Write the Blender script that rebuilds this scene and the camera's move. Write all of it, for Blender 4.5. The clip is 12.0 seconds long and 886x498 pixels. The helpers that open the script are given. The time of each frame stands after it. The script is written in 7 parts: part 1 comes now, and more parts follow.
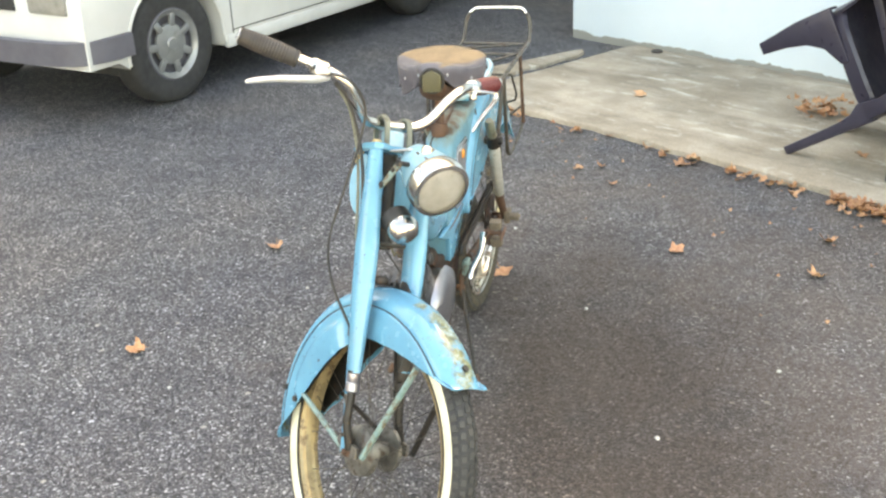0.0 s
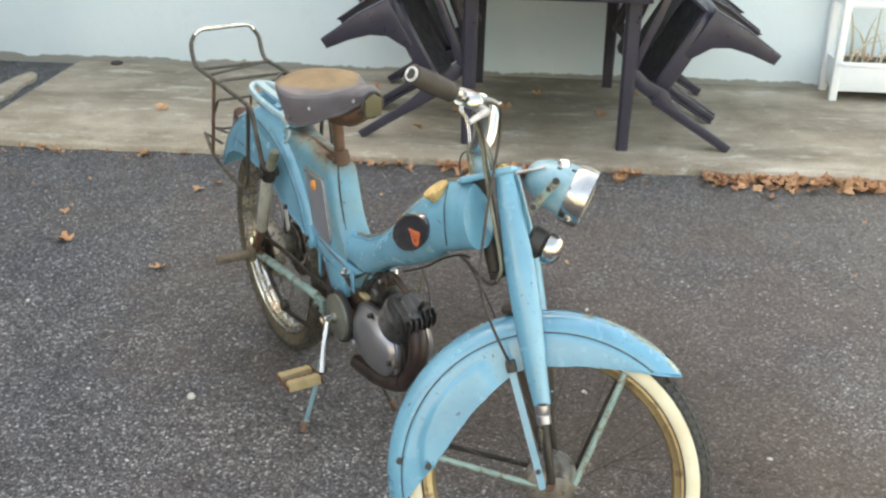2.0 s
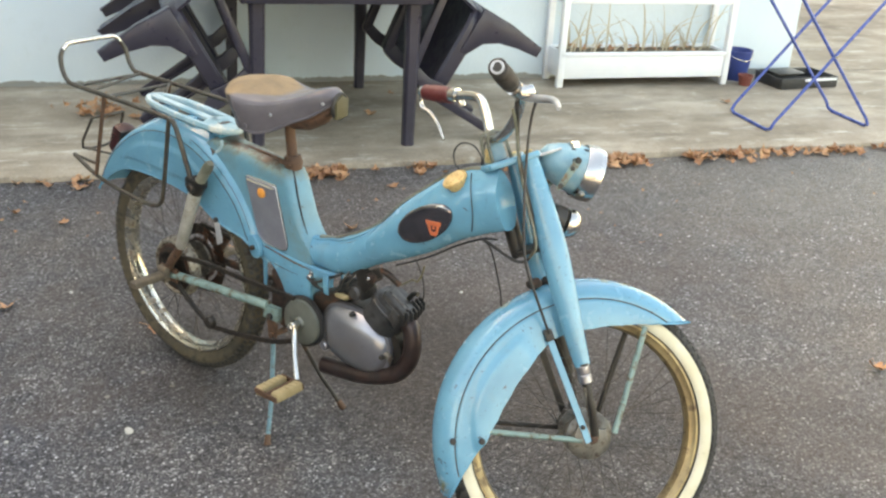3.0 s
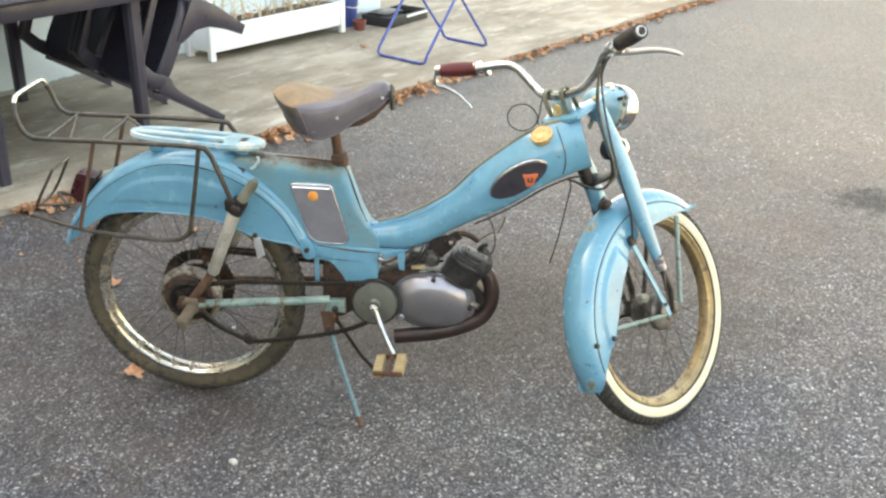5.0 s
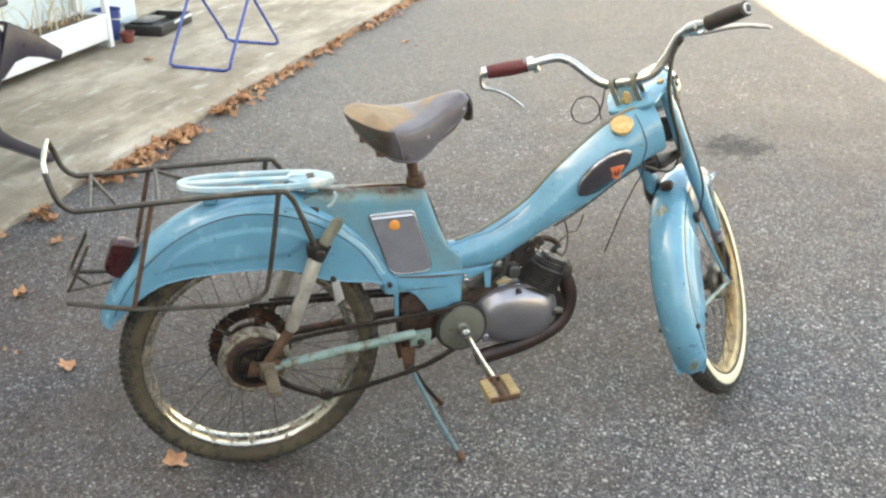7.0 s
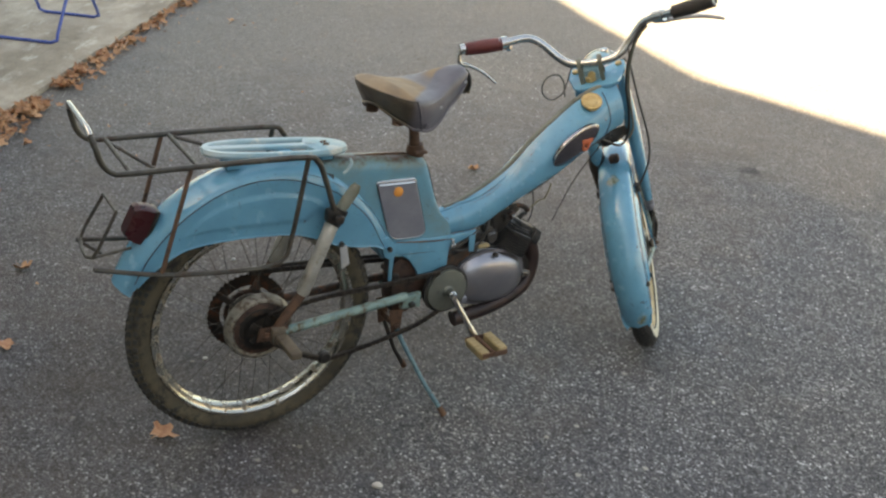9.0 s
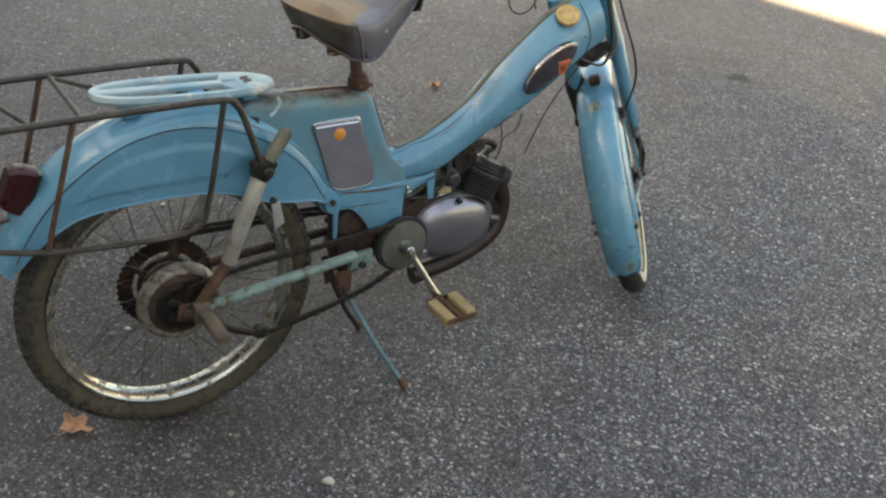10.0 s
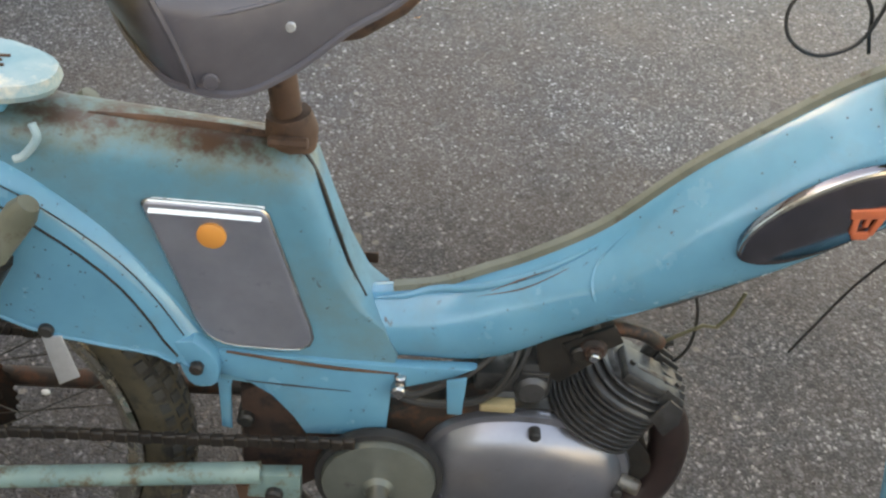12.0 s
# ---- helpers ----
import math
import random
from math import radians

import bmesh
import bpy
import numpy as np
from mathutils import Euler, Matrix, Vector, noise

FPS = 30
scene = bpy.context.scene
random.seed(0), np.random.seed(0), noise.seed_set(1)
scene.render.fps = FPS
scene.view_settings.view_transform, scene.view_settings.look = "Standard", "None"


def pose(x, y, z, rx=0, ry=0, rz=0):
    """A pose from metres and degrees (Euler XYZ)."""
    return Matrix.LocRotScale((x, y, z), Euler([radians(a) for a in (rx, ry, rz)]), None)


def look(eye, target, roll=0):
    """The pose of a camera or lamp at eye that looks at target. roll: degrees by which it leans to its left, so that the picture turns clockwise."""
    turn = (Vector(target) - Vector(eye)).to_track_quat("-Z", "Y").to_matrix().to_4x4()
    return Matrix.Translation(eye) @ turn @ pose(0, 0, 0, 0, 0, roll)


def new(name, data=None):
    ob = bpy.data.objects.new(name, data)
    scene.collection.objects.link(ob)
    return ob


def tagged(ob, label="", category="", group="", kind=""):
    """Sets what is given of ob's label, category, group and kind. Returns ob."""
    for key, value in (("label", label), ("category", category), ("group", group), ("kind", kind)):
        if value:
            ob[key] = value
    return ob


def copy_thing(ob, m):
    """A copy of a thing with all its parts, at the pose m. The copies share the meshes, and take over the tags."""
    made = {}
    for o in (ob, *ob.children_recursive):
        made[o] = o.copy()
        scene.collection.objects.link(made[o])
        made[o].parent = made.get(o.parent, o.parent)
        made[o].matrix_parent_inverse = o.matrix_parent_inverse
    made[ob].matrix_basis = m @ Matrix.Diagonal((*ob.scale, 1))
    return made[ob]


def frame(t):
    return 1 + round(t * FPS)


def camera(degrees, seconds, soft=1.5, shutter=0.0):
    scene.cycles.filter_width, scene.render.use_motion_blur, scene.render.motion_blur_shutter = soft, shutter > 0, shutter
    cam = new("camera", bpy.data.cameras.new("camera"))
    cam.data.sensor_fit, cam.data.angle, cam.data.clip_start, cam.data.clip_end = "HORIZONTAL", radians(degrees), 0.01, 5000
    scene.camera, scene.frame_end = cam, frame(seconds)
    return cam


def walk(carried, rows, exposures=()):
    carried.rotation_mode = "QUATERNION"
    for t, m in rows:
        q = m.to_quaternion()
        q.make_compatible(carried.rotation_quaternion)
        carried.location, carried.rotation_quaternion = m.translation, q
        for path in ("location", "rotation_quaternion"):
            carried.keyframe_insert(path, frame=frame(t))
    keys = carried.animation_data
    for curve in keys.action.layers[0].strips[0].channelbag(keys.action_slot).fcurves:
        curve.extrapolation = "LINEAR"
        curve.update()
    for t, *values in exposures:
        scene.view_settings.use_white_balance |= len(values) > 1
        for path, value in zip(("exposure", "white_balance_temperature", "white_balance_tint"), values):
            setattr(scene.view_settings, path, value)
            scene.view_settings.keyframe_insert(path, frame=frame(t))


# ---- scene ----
from mathutils.bvhtree import BVHTree
cam = camera(46.0, 12.0, soft=2.4)
PATH = [
    (0, (0.068, -0.093, 1.466), (0.024, 1.738, 0.66), -2.2),
    (0.5, (-0.335, -0.024, 1.49), (-0.057, 1.766, 0.637), 0.3),
    (0.7, (-0.569, -0.027, 1.514), (-0.031, 1.703, 0.668), 0.4),
    (1, (-0.765, 0.102, 1.496), (-0.038, 1.748, 0.622), -0.9),
    (1.5, (-1.106, 0.36, 1.504), (-0.129, 1.883, 0.652), -0.8),
    (2, (-1.433, 0.6, 1.5), (-0.161, 1.906, 0.677), 1.2),
    (2.5, (-1.731, 0.852, 1.514), (-0.265, 1.886, 0.629), 2.0),
    (2.7, (-1.831, 0.969, 1.467), (-0.269, 1.897, 0.631), 2.8),
    (4.3, (-2.349, 2.113, 1.542), (-0.537, 2.115, 0.696), 3.9),
    (4.5, (-2.36, 2.22, 1.538), (-0.546, 2.201, 0.697), 3.5),
    (5, (-2.451, 2.561, 1.554), (-0.652, 2.275, 0.729), 0.9),
    (5.5, (-2.334, 2.796, 1.54), (-0.581, 2.304, 0.712), 2.0),
    (6, (-2.144, 3.008, 1.547), (-0.434, 2.371, 0.729), 0.8),
    (6.5, (-2.014, 3.283, 1.553), (-0.367, 2.501, 0.731), 0.2),
    (6.7, (-1.999, 3.351, 1.554), (-0.375, 2.532, 0.722), -0.3),
    (8.3, (-1.702, 4.019, 1.543), (-0.395, 2.765, 0.693), 4.6),
    (8.5, (-1.703, 4.048, 1.538), (-0.414, 2.766, 0.704), 5.5),
    (9, (-1.691, 4.072, 1.532), (-0.435, 2.765, 0.687), 5.9),
    (9.5, (-1.621, 3.999, 1.511), (-0.429, 2.692, 0.578), 5.0),
    (10, (-1.431, 3.761, 1.46), (-0.286, 2.469, 0.45), 5.1),
    (10.5, (-1.212, 3.492, 1.412), (-0.033, 2.295, 0.328), 3.5),
    (11, (-1.018, 3.19, 1.37), (0.246, 2.036, 0.337), 5.9),
    (11.5, (-0.901, 2.815, 1.281), (0.573, 1.987, 0.213), 8.3),
    (12, (-0.744, 2.511, 1.138), (0.789, 2.064, -0.066), 5.8),
]
walk(cam, [(t, look(eye, target, roll)) for t, eye, target, roll in PATH],
     exposures=[(t, e, k, 9.5) for t, e, k in ((0, 5.0, 11500), (0.6, 4.38, 11400), (2.5, 4.46, 11500), (4.5, 4.6, 11400), (5.5, 4.72, 11400), (6.5, 4.72, 11400), (8.5, 3.78, 10800), (9.5, 3.66, 10600), (10.5, 3.82, 10600), (11, 4.1, 10900), (12, 4.29, 10900))])

# ---- world, sun, exposure ----
SUN_EL, SUN_AZ = 42.0, 11.5            # degrees; azimuth from +y towards +x
world = bpy.data.worlds.new("sky")
scene.world = world
world.use_nodes = True
_wn = world.node_tree.nodes
_sky = _wn.new("ShaderNodeTexSky")
_sky.sky_type = "NISHITA"
_sky.sun_disc = False
_sky.sun_elevation, _sky.sun_rotation = radians(SUN_EL), radians(SUN_AZ)
_sky.dust_density = 2.0
world.node_tree.links.new(_sky.outputs[0], _wn["Background"].inputs[0])
_wn["Background"].inputs[1].default_value = 0.05
_sun = bpy.data.lights.new("sun", "SUN")
_sun.energy, _sun.angle, _sun.color = 5.0, radians(0.53), (1.0, 0.95, 0.87)
_sunob = new("sun", _sun)
_sd = Vector((math.sin(radians(SUN_AZ)) * math.cos(radians(SUN_EL)), math.cos(radians(SUN_AZ)) * math.cos(radians(SUN_EL)), math.sin(radians(SUN_EL))))
_sunob.matrix_world = look(_sd * 60, (0, 0, 0))

# ---- geometry helpers ----


def part(name, bm, material, parent=None, label="", angle=40, m=None):
    """Links a bmesh as one mesh object, under parent if given."""
    if m is not None:
        bm.transform(m)
    me = bpy.data.meshes.new(name)
    bm.to_mesh(me)
    bm.free()
    for p in me.polygons:
        p.use_smooth = True
    me.set_sharp_from_angle(angle=radians(angle))
    if material is not None:
        me.materials.append(material)
    ob = new(name, me)
    if parent is not None:
        ob.parent = parent
    if label:
        tagged(ob, label)
    return ob


def thing(name, m, label, category, group=""):
    ob = new(name)
    ob.empty_display_size = 0.1
    ob.matrix_world = m
    return tagged(ob, label, category, group)


def join(a, b):
    """Adds bmesh b to bmesh a."""
    me = bpy.data.meshes.new("tmp")
    b.to_mesh(me)
    b.free()
    a.from_mesh(me)
    bpy.data.meshes.remove(me)
    return a


def join_all(bms):
    out = bms[0]
    for b in bms[1:]:
        join(out, b)
    return out


def smooth_path(pts, n=6, closed=False):
    """Catmull-Rom points through pts."""
    P = [Vector(p) for p in pts]
    if closed:
        P = [P[-1]] + P + [P[0], P[1]]
    else:
        P = [P[0] * 2 - P[1]] + P + [P[-1] * 2 - P[-2]]
    out = []
    for i in range(1, len(P) - 2):
        a, b, c, d = P[i - 1:i + 3]
        for k in range(n):
            t = k / n
            out.append(0.5 * ((2 * b) + (c - a) * t + (2 * a - 5 * b + 4 * c - d) * t * t + (3 * b - a - 3 * c + d) * t ** 3))
    if not closed:
        out.append(P[-2])
    return out


def sweep(path, profile, closed=False, up=None, scale=None):
    """Sweeps a closed 2D profile along a path; scale: a factor for each point."""
    bm = bmesh.new()
    P = [Vector(p) for p in path]
    n = len(P)
    tan = []
    for i in range(n):
        a = P[(i - 1) % n] if (closed or i > 0) else P[i]
        b = P[(i + 1) % n] if (closed or i < n - 1) else P[i]
        tan.append((b - a).normalized())
    nrm = Vector(up) if up else (Vector((0, 0, 1)) if abs(tan[0].z) < 0.9 else Vector((1, 0, 0)))
    rings = []
    for i in range(n):
        if up:
            nrm = Vector(up)
        nrm = (nrm - tan[i] * nrm.dot(tan[i])).normalized()
        bi = tan[i].cross(nrm)
        s = scale[i] if scale else 1.0
        rings.append([bm.verts.new(P[i] + nrm * y * s + bi * x * s) for x, y in profile])
    k = len(profile)
    for i in range(n if closed else n - 1):
        A, B = rings[i], rings[(i + 1) % n]
        for j in range(k):
            bm.faces.new((A[j], A[(j + 1) % k], B[(j + 1) % k], B[j]))
    if not closed:
        bm.faces.new(rings[0][::-1])
        bm.faces.new(rings[-1])
    bmesh.ops.recalc_face_normals(bm, faces=bm.faces)
    return bm


def circle(r, n=10):
    return [(r * math.cos(2 * math.pi * i / n), r * math.sin(2 * math.pi * i / n)) for i in range(n)]


def tube(pts, r, n=10, smooth=0, closed=False):
    """A round bar; r a number or one for each of pts."""
    if isinstance(r, (list, tuple)):
        path = [Vector(p) for p in pts]
        if smooth:
            q = smooth_path([(*p, 0) if False else p for p in pts], smooth)
            rr = []
            for i in range(len(r) - 1):
                rr += [r[i] + (r[i + 1] - r[i]) * k / smooth for k in range(smooth)]
            rr.append(r[-1])
            return sweep(q, circle(1.0, n), closed, scale=rr)
        return sweep(path, circle(1.0, n), closed, scale=list(r))
    return sweep(smooth_path(pts, smooth, closed) if smooth else pts, circle(r, n), closed)


def box(c, s, bevel=0.0, seg=2):
    bm = bmesh.new()
    bmesh.ops.create_cube(bm, size=1.0)
    bmesh.ops.scale(bm, vec=s, verts=bm.verts)
    if bevel:
        bmesh.ops.bevel(bm, geom=bm.edges[:], offset=bevel, segments=seg, affect="EDGES", profile=0.5)
    bmesh.ops.translate(bm, vec=c, verts=bm.verts)
    return bm


def lathe(profile, seg=32, m=None, closed=False):
    """Turns (r, h) points about the z axis; closed joins the last point to the first."""
    bm = bmesh.new()
    rings = []
    for r, h in profile:
        if r < 1e-6:
            rings.append([bm.verts.new((0, 0, h))])
        else:
            rings.append([bm.verts.new((r * math.cos(2 * math.pi * i / seg), r * math.sin(2 * math.pi * i / seg), h)) for i in range(seg)])
    pairs = list(zip(rings, rings[1:])) + ([(rings[-1], rings[0])] if closed else [])
    for A, B in pairs:
        for i in range(seg):
            j = (i + 1) % seg
            if len(A) == 1 and len(B) == 1:
                continue
            if len(A) == 1:
                bm.faces.new((A[0], B[i], B[j]))
            elif len(B) == 1:
                bm.faces.new((A[i], A[j], B[0]))
            else:
                bm.faces.new((A[i], A[j], B[j], B[i]))
    bmesh.ops.recalc_face_normals(bm, faces=bm.faces)
    if m is not None:
        bm.transform(m)
    return bm


def rod(a, b, r, n=12, bevel=0.0):
    """A straight cylinder from a to b with softened ends."""
    a, b = Vector(a), Vector(b)
    L = (b - a).length
    e = bevel or min(r * 0.25, L * 0.2)
    q = (b - a).to_track_quat("Z", "Y").to_matrix().to_4x4()
    return lathe([(0, 0), (r - e, 0), (r, e), (r, L - e), (r - e, L), (0, L)], n, Matrix.Translation(a) @ q)


def slab_poly(pts, lo, hi, axis="y", bevel=0.0, seg=2):
    """A polygon extruded along an axis: y (pts are x, z) or z (pts are x, y)."""
    bm = bmesh.new()
    put = (lambda u, v, h: (u, h, v)) if axis == "y" else (lambda u, v, h: (u, v, h))
    A = [bm.verts.new(put(u, v, lo)) for u, v in pts]
    B = [bm.verts.new(put(u, v, hi)) for u, v in pts]
    n = len(pts)
    fa, fb = bm.faces.new(A), bm.faces.new(B[::-1])
    for i in range(n):
        bm.faces.new((A[i], B[i], B[(i + 1) % n], A[(i + 1) % n]))
    bmesh.ops.recalc_face_normals(bm, faces=bm.faces)
    if bevel:
        rim = [e for e in bm.edges if fa in e.link_faces or fb in e.link_faces]
        bmesh.ops.bevel(bm, geom=rim, offset=bevel, segments=seg, affect="EDGES", profile=0.5, clamp_overlap=True)
    big = [f for f in bm.faces if len(f.verts) > 4]
    bmesh.ops.triangulate(bm, faces=big)
    return bm


def loft(rings, caps=True, closed=False):
    """Skins rings of equally many points."""
    bm = bmesh.new()
    R = [[bm.verts.new(p) for p in ring] for ring in rings]
    k = len(R[0])
    for A, B in zip(R, R[1:]):
        for j in range(k):
            bm.faces.new((A[j], A[(j + 1) % k], B[(j + 1) % k], B[j]))
    if caps:
        bm.faces.new(R[0][::-1])
        bm.faces.new(R[-1])
    bmesh.ops.recalc_face_normals(bm, faces=bm.faces)
    return bm


def sheet(rows, thick):
    """An open sheet of rows of points, given a thickness inwards."""
    bm = bmesh.new()
    n, k = len(rows), len(rows[0])
    P = [[Vector(p) for p in row] for row in rows]

    def normal(i, j):
        a = P[min(i + 1, n - 1)][j] - P[max(i - 1, 0)][j]
        b = P[i][min(j + 1, k - 1)] - P[i][max(j - 1, 0)]
        c = a.cross(b)
        return c.normalized() if c.length > 1e-12 else Vector((0, 0, 1))

    A = [[bm.verts.new(p) for p in row] for row in P]
    B = [[bm.verts.new(P[i][j] + normal(i, j) * thick) for j in range(k)] for i in range(n)]
    for i in range(n - 1):
        for j in range(k - 1):
            bm.faces.new((A[i][j], A[i][j + 1], A[i + 1][j + 1], A[i + 1][j]))
            bm.faces.new((B[i][j], B[i + 1][j], B[i + 1][j + 1], B[i][j + 1]))
    for i in range(n - 1):
        for j in (0, k - 1):
            bm.faces.new((A[i][j], A[i + 1][j], B[i + 1][j], B[i][j]))
    for j in range(k - 1):
        for i in (0, n - 1):
            bm.faces.new((A[i][j], B[i][j], B[i][j + 1], A[i][j + 1]))
    bmesh.ops.recalc_face_normals(bm, faces=bm.faces)
    return bm


def interp(x, pts):
    """Linear interpolation through (x, y) points in order of x."""
    if x <= pts[0][0]:
        return pts[0][1]
    for (a, ya), (b, yb) in zip(pts, pts[1:]):
        if x <= b:
            return ya + (yb - ya) * (x - a) / (b - a)
    return pts[-1][1]


# ---- materials ----
class Nodes:
    """A node material with a few shorthands."""

    def __init__(self, name):
        self.mat = bpy.data.materials.new(name)
        self.mat.use_nodes = True
        self.t = self.mat.node_tree
        self.bsdf = self.t.nodes["Principled BSDF"]
        self.co = self.t.nodes.new("ShaderNodeTexCoord").outputs["Object"]

    def n(self, kind, **ins):
        nd = self.t.nodes.new(kind)
        for k, v in ins.items():
            self.put(nd.inputs[k.replace("_", " ")], v)
        return nd

    def put(self, socket, v):
        if isinstance(v, bpy.types.NodeSocket):
            self.t.links.new(v, socket)
        else:
            socket.default_value = v

    def noise(self, scale, detail=4.0, rough=0.55, vec=None):
        nd = self.n("ShaderNodeTexNoise", Scale=scale, Detail=detail, Roughness=rough)
        self.put(nd.inputs["Vector"], vec or self.co)
        return nd.outputs["Fac"]

    def voronoi(self, scale, feature="F1", vec=None, randomness=1.0):
        nd = self.n("ShaderNodeTexVoronoi", Scale=scale, Randomness=randomness)
        nd.feature = feature
        self.put(nd.inputs["Vector"], vec or self.co)
        return nd

    def ramp(self, fac, *stops):
        nd = self.t.nodes.new("ShaderNodeValToRGB")
        els = nd.color_ramp.elements
        while len(els) < len(stops):
            els.new(0.5)
        for e, (p, c) in zip(els, stops):
            e.position = p
            e.color = (*c, 1) if isinstance(c, (tuple, list)) else (c, c, c, 1)
        self.put(nd.inputs[0], fac)
        return nd.outputs[0]

    def mix(self, fac, a, b, mode="MIX"):
        nd = self.t.nodes.new("ShaderNodeMix")
        nd.data_type, nd.blend_type = "RGBA", mode
        self.put(nd.inputs[0], fac)
        for s, v in ((nd.inputs[6], a), (nd.inputs[7], b)):
            self.put(s, (*v, 1) if isinstance(v, (tuple, list)) else v)
        return nd.outputs[2]

    def math(self, op, a, b=0.0):
        nd = self.t.nodes.new("ShaderNodeMath")
        nd.operation = op
        self.put(nd.inputs[0], a)
        self.put(nd.inputs[1], b)
        return nd.outputs[0]

    def bump(self, height, strength=0.3, distance=0.002, normal=None):
        nd = self.n("ShaderNodeBump", Strength=strength, Distance=distance, Height=height)
        if normal is not None:
            self.put(nd.inputs["Normal"], normal)
        return nd.outputs[0]

    def island(self):
        return self.t.nodes.new("ShaderNodeNewGeometry").outputs["Random Per Island"]

    def object_random(self):
        return self.t.nodes.new("ShaderNodeObjectInfo").outputs["Random"]

    def done(self, color=None, rough=None, metal=None, normal=None, **more):
        for k, v in dict(Base_Color=color, Roughness=rough, Metallic=metal, Normal=normal, **more).items():
            if v is not None:
                if isinstance(v, (tuple, list)) and len(v) == 3:
                    v = (*v, 1)
                self.put(self.bsdf.inputs[k.replace("_", " ")], v)
        return self.mat


def asphalt_material():
    m = Nodes("asphalt")
    warp = m.n("ShaderNodeTexNoise", Scale=130.0, Detail=2.0)
    m.put(warp.inputs["Vector"], m.co)
    off = m.n("ShaderNodeVectorMath")
    off.operation = "MULTIPLY_ADD"
    m.put(off.inputs[0], warp.outputs["Color"])
    off.inputs[1].default_value = (0.006, 0.006, 0.006)
    m.put(off.inputs[2], m.co)
    chips = m.voronoi(152.0, vec=off.outputs[0])
    fine = m.voronoi(310.0, vec=off.outputs[0])
    big, mid, clump = m.noise(0.75, 5), m.noise(6.0, 5, 0.65), m.noise(38.0, 4, 0.65)

    def pick(v, i):
        g = m.t.nodes.new("ShaderNodeSeparateColor")
        m.put(g.inputs[0], v.outputs["Color"])
        return g.outputs[i]

    coarse = m.ramp(pick(chips, 0), (0.0, (0.015, 0.0155, 0.0175)), (0.45, (0.047, 0.048, 0.054)), (0.78, (0.112, 0.114, 0.122)), (0.92, (0.225, 0.226, 0.232)), (0.972, (0.58, 0.58, 0.58)))
    small = m.ramp(pick(fine, 0), (0.0, (0.013, 0.0135, 0.0155)), (0.5, (0.057, 0.058, 0.064)), (0.85, (0.185, 0.187, 0.195)), (0.967, (0.56, 0.56, 0.56)))
    tone = m.mix(m.ramp(clump, (0.42, 0.10), (0.62, 0.90)), coarse, small)
    tone = m.mix(1.0, tone, m.ramp(chips.outputs["Distance"], (0.30, 1.08), (0.75, 0.55)), "MULTIPLY")
    tone = m.mix(1.0, tone, m.ramp(big, (0.34, (0.76, 0.78, 0.88)), (0.52, (1.00, 0.99, 1.0)), (0.68, (1.26, 1.12, 1.02))), "MULTIPLY")
    tone = m.mix(1.0, tone, m.ramp(mid, (0.28, 0.72), (0.72, 1.26)), "MULTIPLY")
    # brownish far asphalt, painted paler for the glare and stronger light there
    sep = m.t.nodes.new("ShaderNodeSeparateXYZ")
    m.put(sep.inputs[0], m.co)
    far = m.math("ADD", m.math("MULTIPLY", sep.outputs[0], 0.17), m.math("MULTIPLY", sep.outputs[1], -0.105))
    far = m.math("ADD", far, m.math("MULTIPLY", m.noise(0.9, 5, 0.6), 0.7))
    paler = m.math("MULTIPLY", m.ramp(far, (0.25, 0.0), (0.75, 0.78)), m.ramp(m.noise(48.0, 4, 0.7), (0.36, 0.35), (0.60, 1.0)))
    tone = m.mix(paler, tone, (0.215, 0.188, 0.155))
    # pale and dark chips among the fine grit
    grit = m.voronoi(58.0, vec=off.outputs[0])
    chip = m.ramp(grit.outputs["Distance"], (0.22, 1.0), (0.34, 0.0))
    tone = m.mix(m.math("MULTIPLY", chip, m.ramp(pick(grit, 0), (0.70, 0.0), (0.72, 0.8))), tone, (0.030, 0.030, 0.032))
    tone = m.mix(m.math("MULTIPLY", chip, m.ramp(pick(grit, 1), (0.78, 0.0), (0.80, 0.9))), tone, m.ramp(pick(grit, 2), (0.2, (0.17, 0.17, 0.175)), (0.9, (0.62, 0.61, 0.60))))
    # single pale and dark stones, bigger than the rest
    stones = m.voronoi(19.0, vec=off.outputs[0])
    spot = m.ramp(stones.outputs["Distance"], (0.10, 1.0), (0.17, 0.0))
    tone = m.mix(m.math("MULTIPLY", spot, m.ramp(pick(stones, 0), (0.80, 0.0), (0.81, 0.75))), tone, (0.030, 0.028, 0.027))
    tone = m.mix(m.math("MULTIPLY", spot, m.ramp(pick(stones, 1), (0.88, 0.0), (0.89, 0.8))), tone, (0.40, 0.38, 0.34))
    # brown stain round the moped's place, darkened further for its contact shade
    stain_shade = m.n("ShaderNodeVectorMath")
    stain_shade.operation = "MULTIPLY_ADD"
    m.put(stain_shade.inputs[0], m.co)
    stain_shade.inputs[1].default_value = (1.50, 0.70, 0.0)
    stain_shade.inputs[2].default_value = (-0.64, -1.55, 0.0)
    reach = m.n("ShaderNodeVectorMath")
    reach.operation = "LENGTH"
    m.put(reach.inputs[0], stain_shade.outputs[0])
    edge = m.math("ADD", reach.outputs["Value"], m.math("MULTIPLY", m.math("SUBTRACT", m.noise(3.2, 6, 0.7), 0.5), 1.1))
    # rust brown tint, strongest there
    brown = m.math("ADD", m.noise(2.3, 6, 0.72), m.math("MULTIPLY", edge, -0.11))
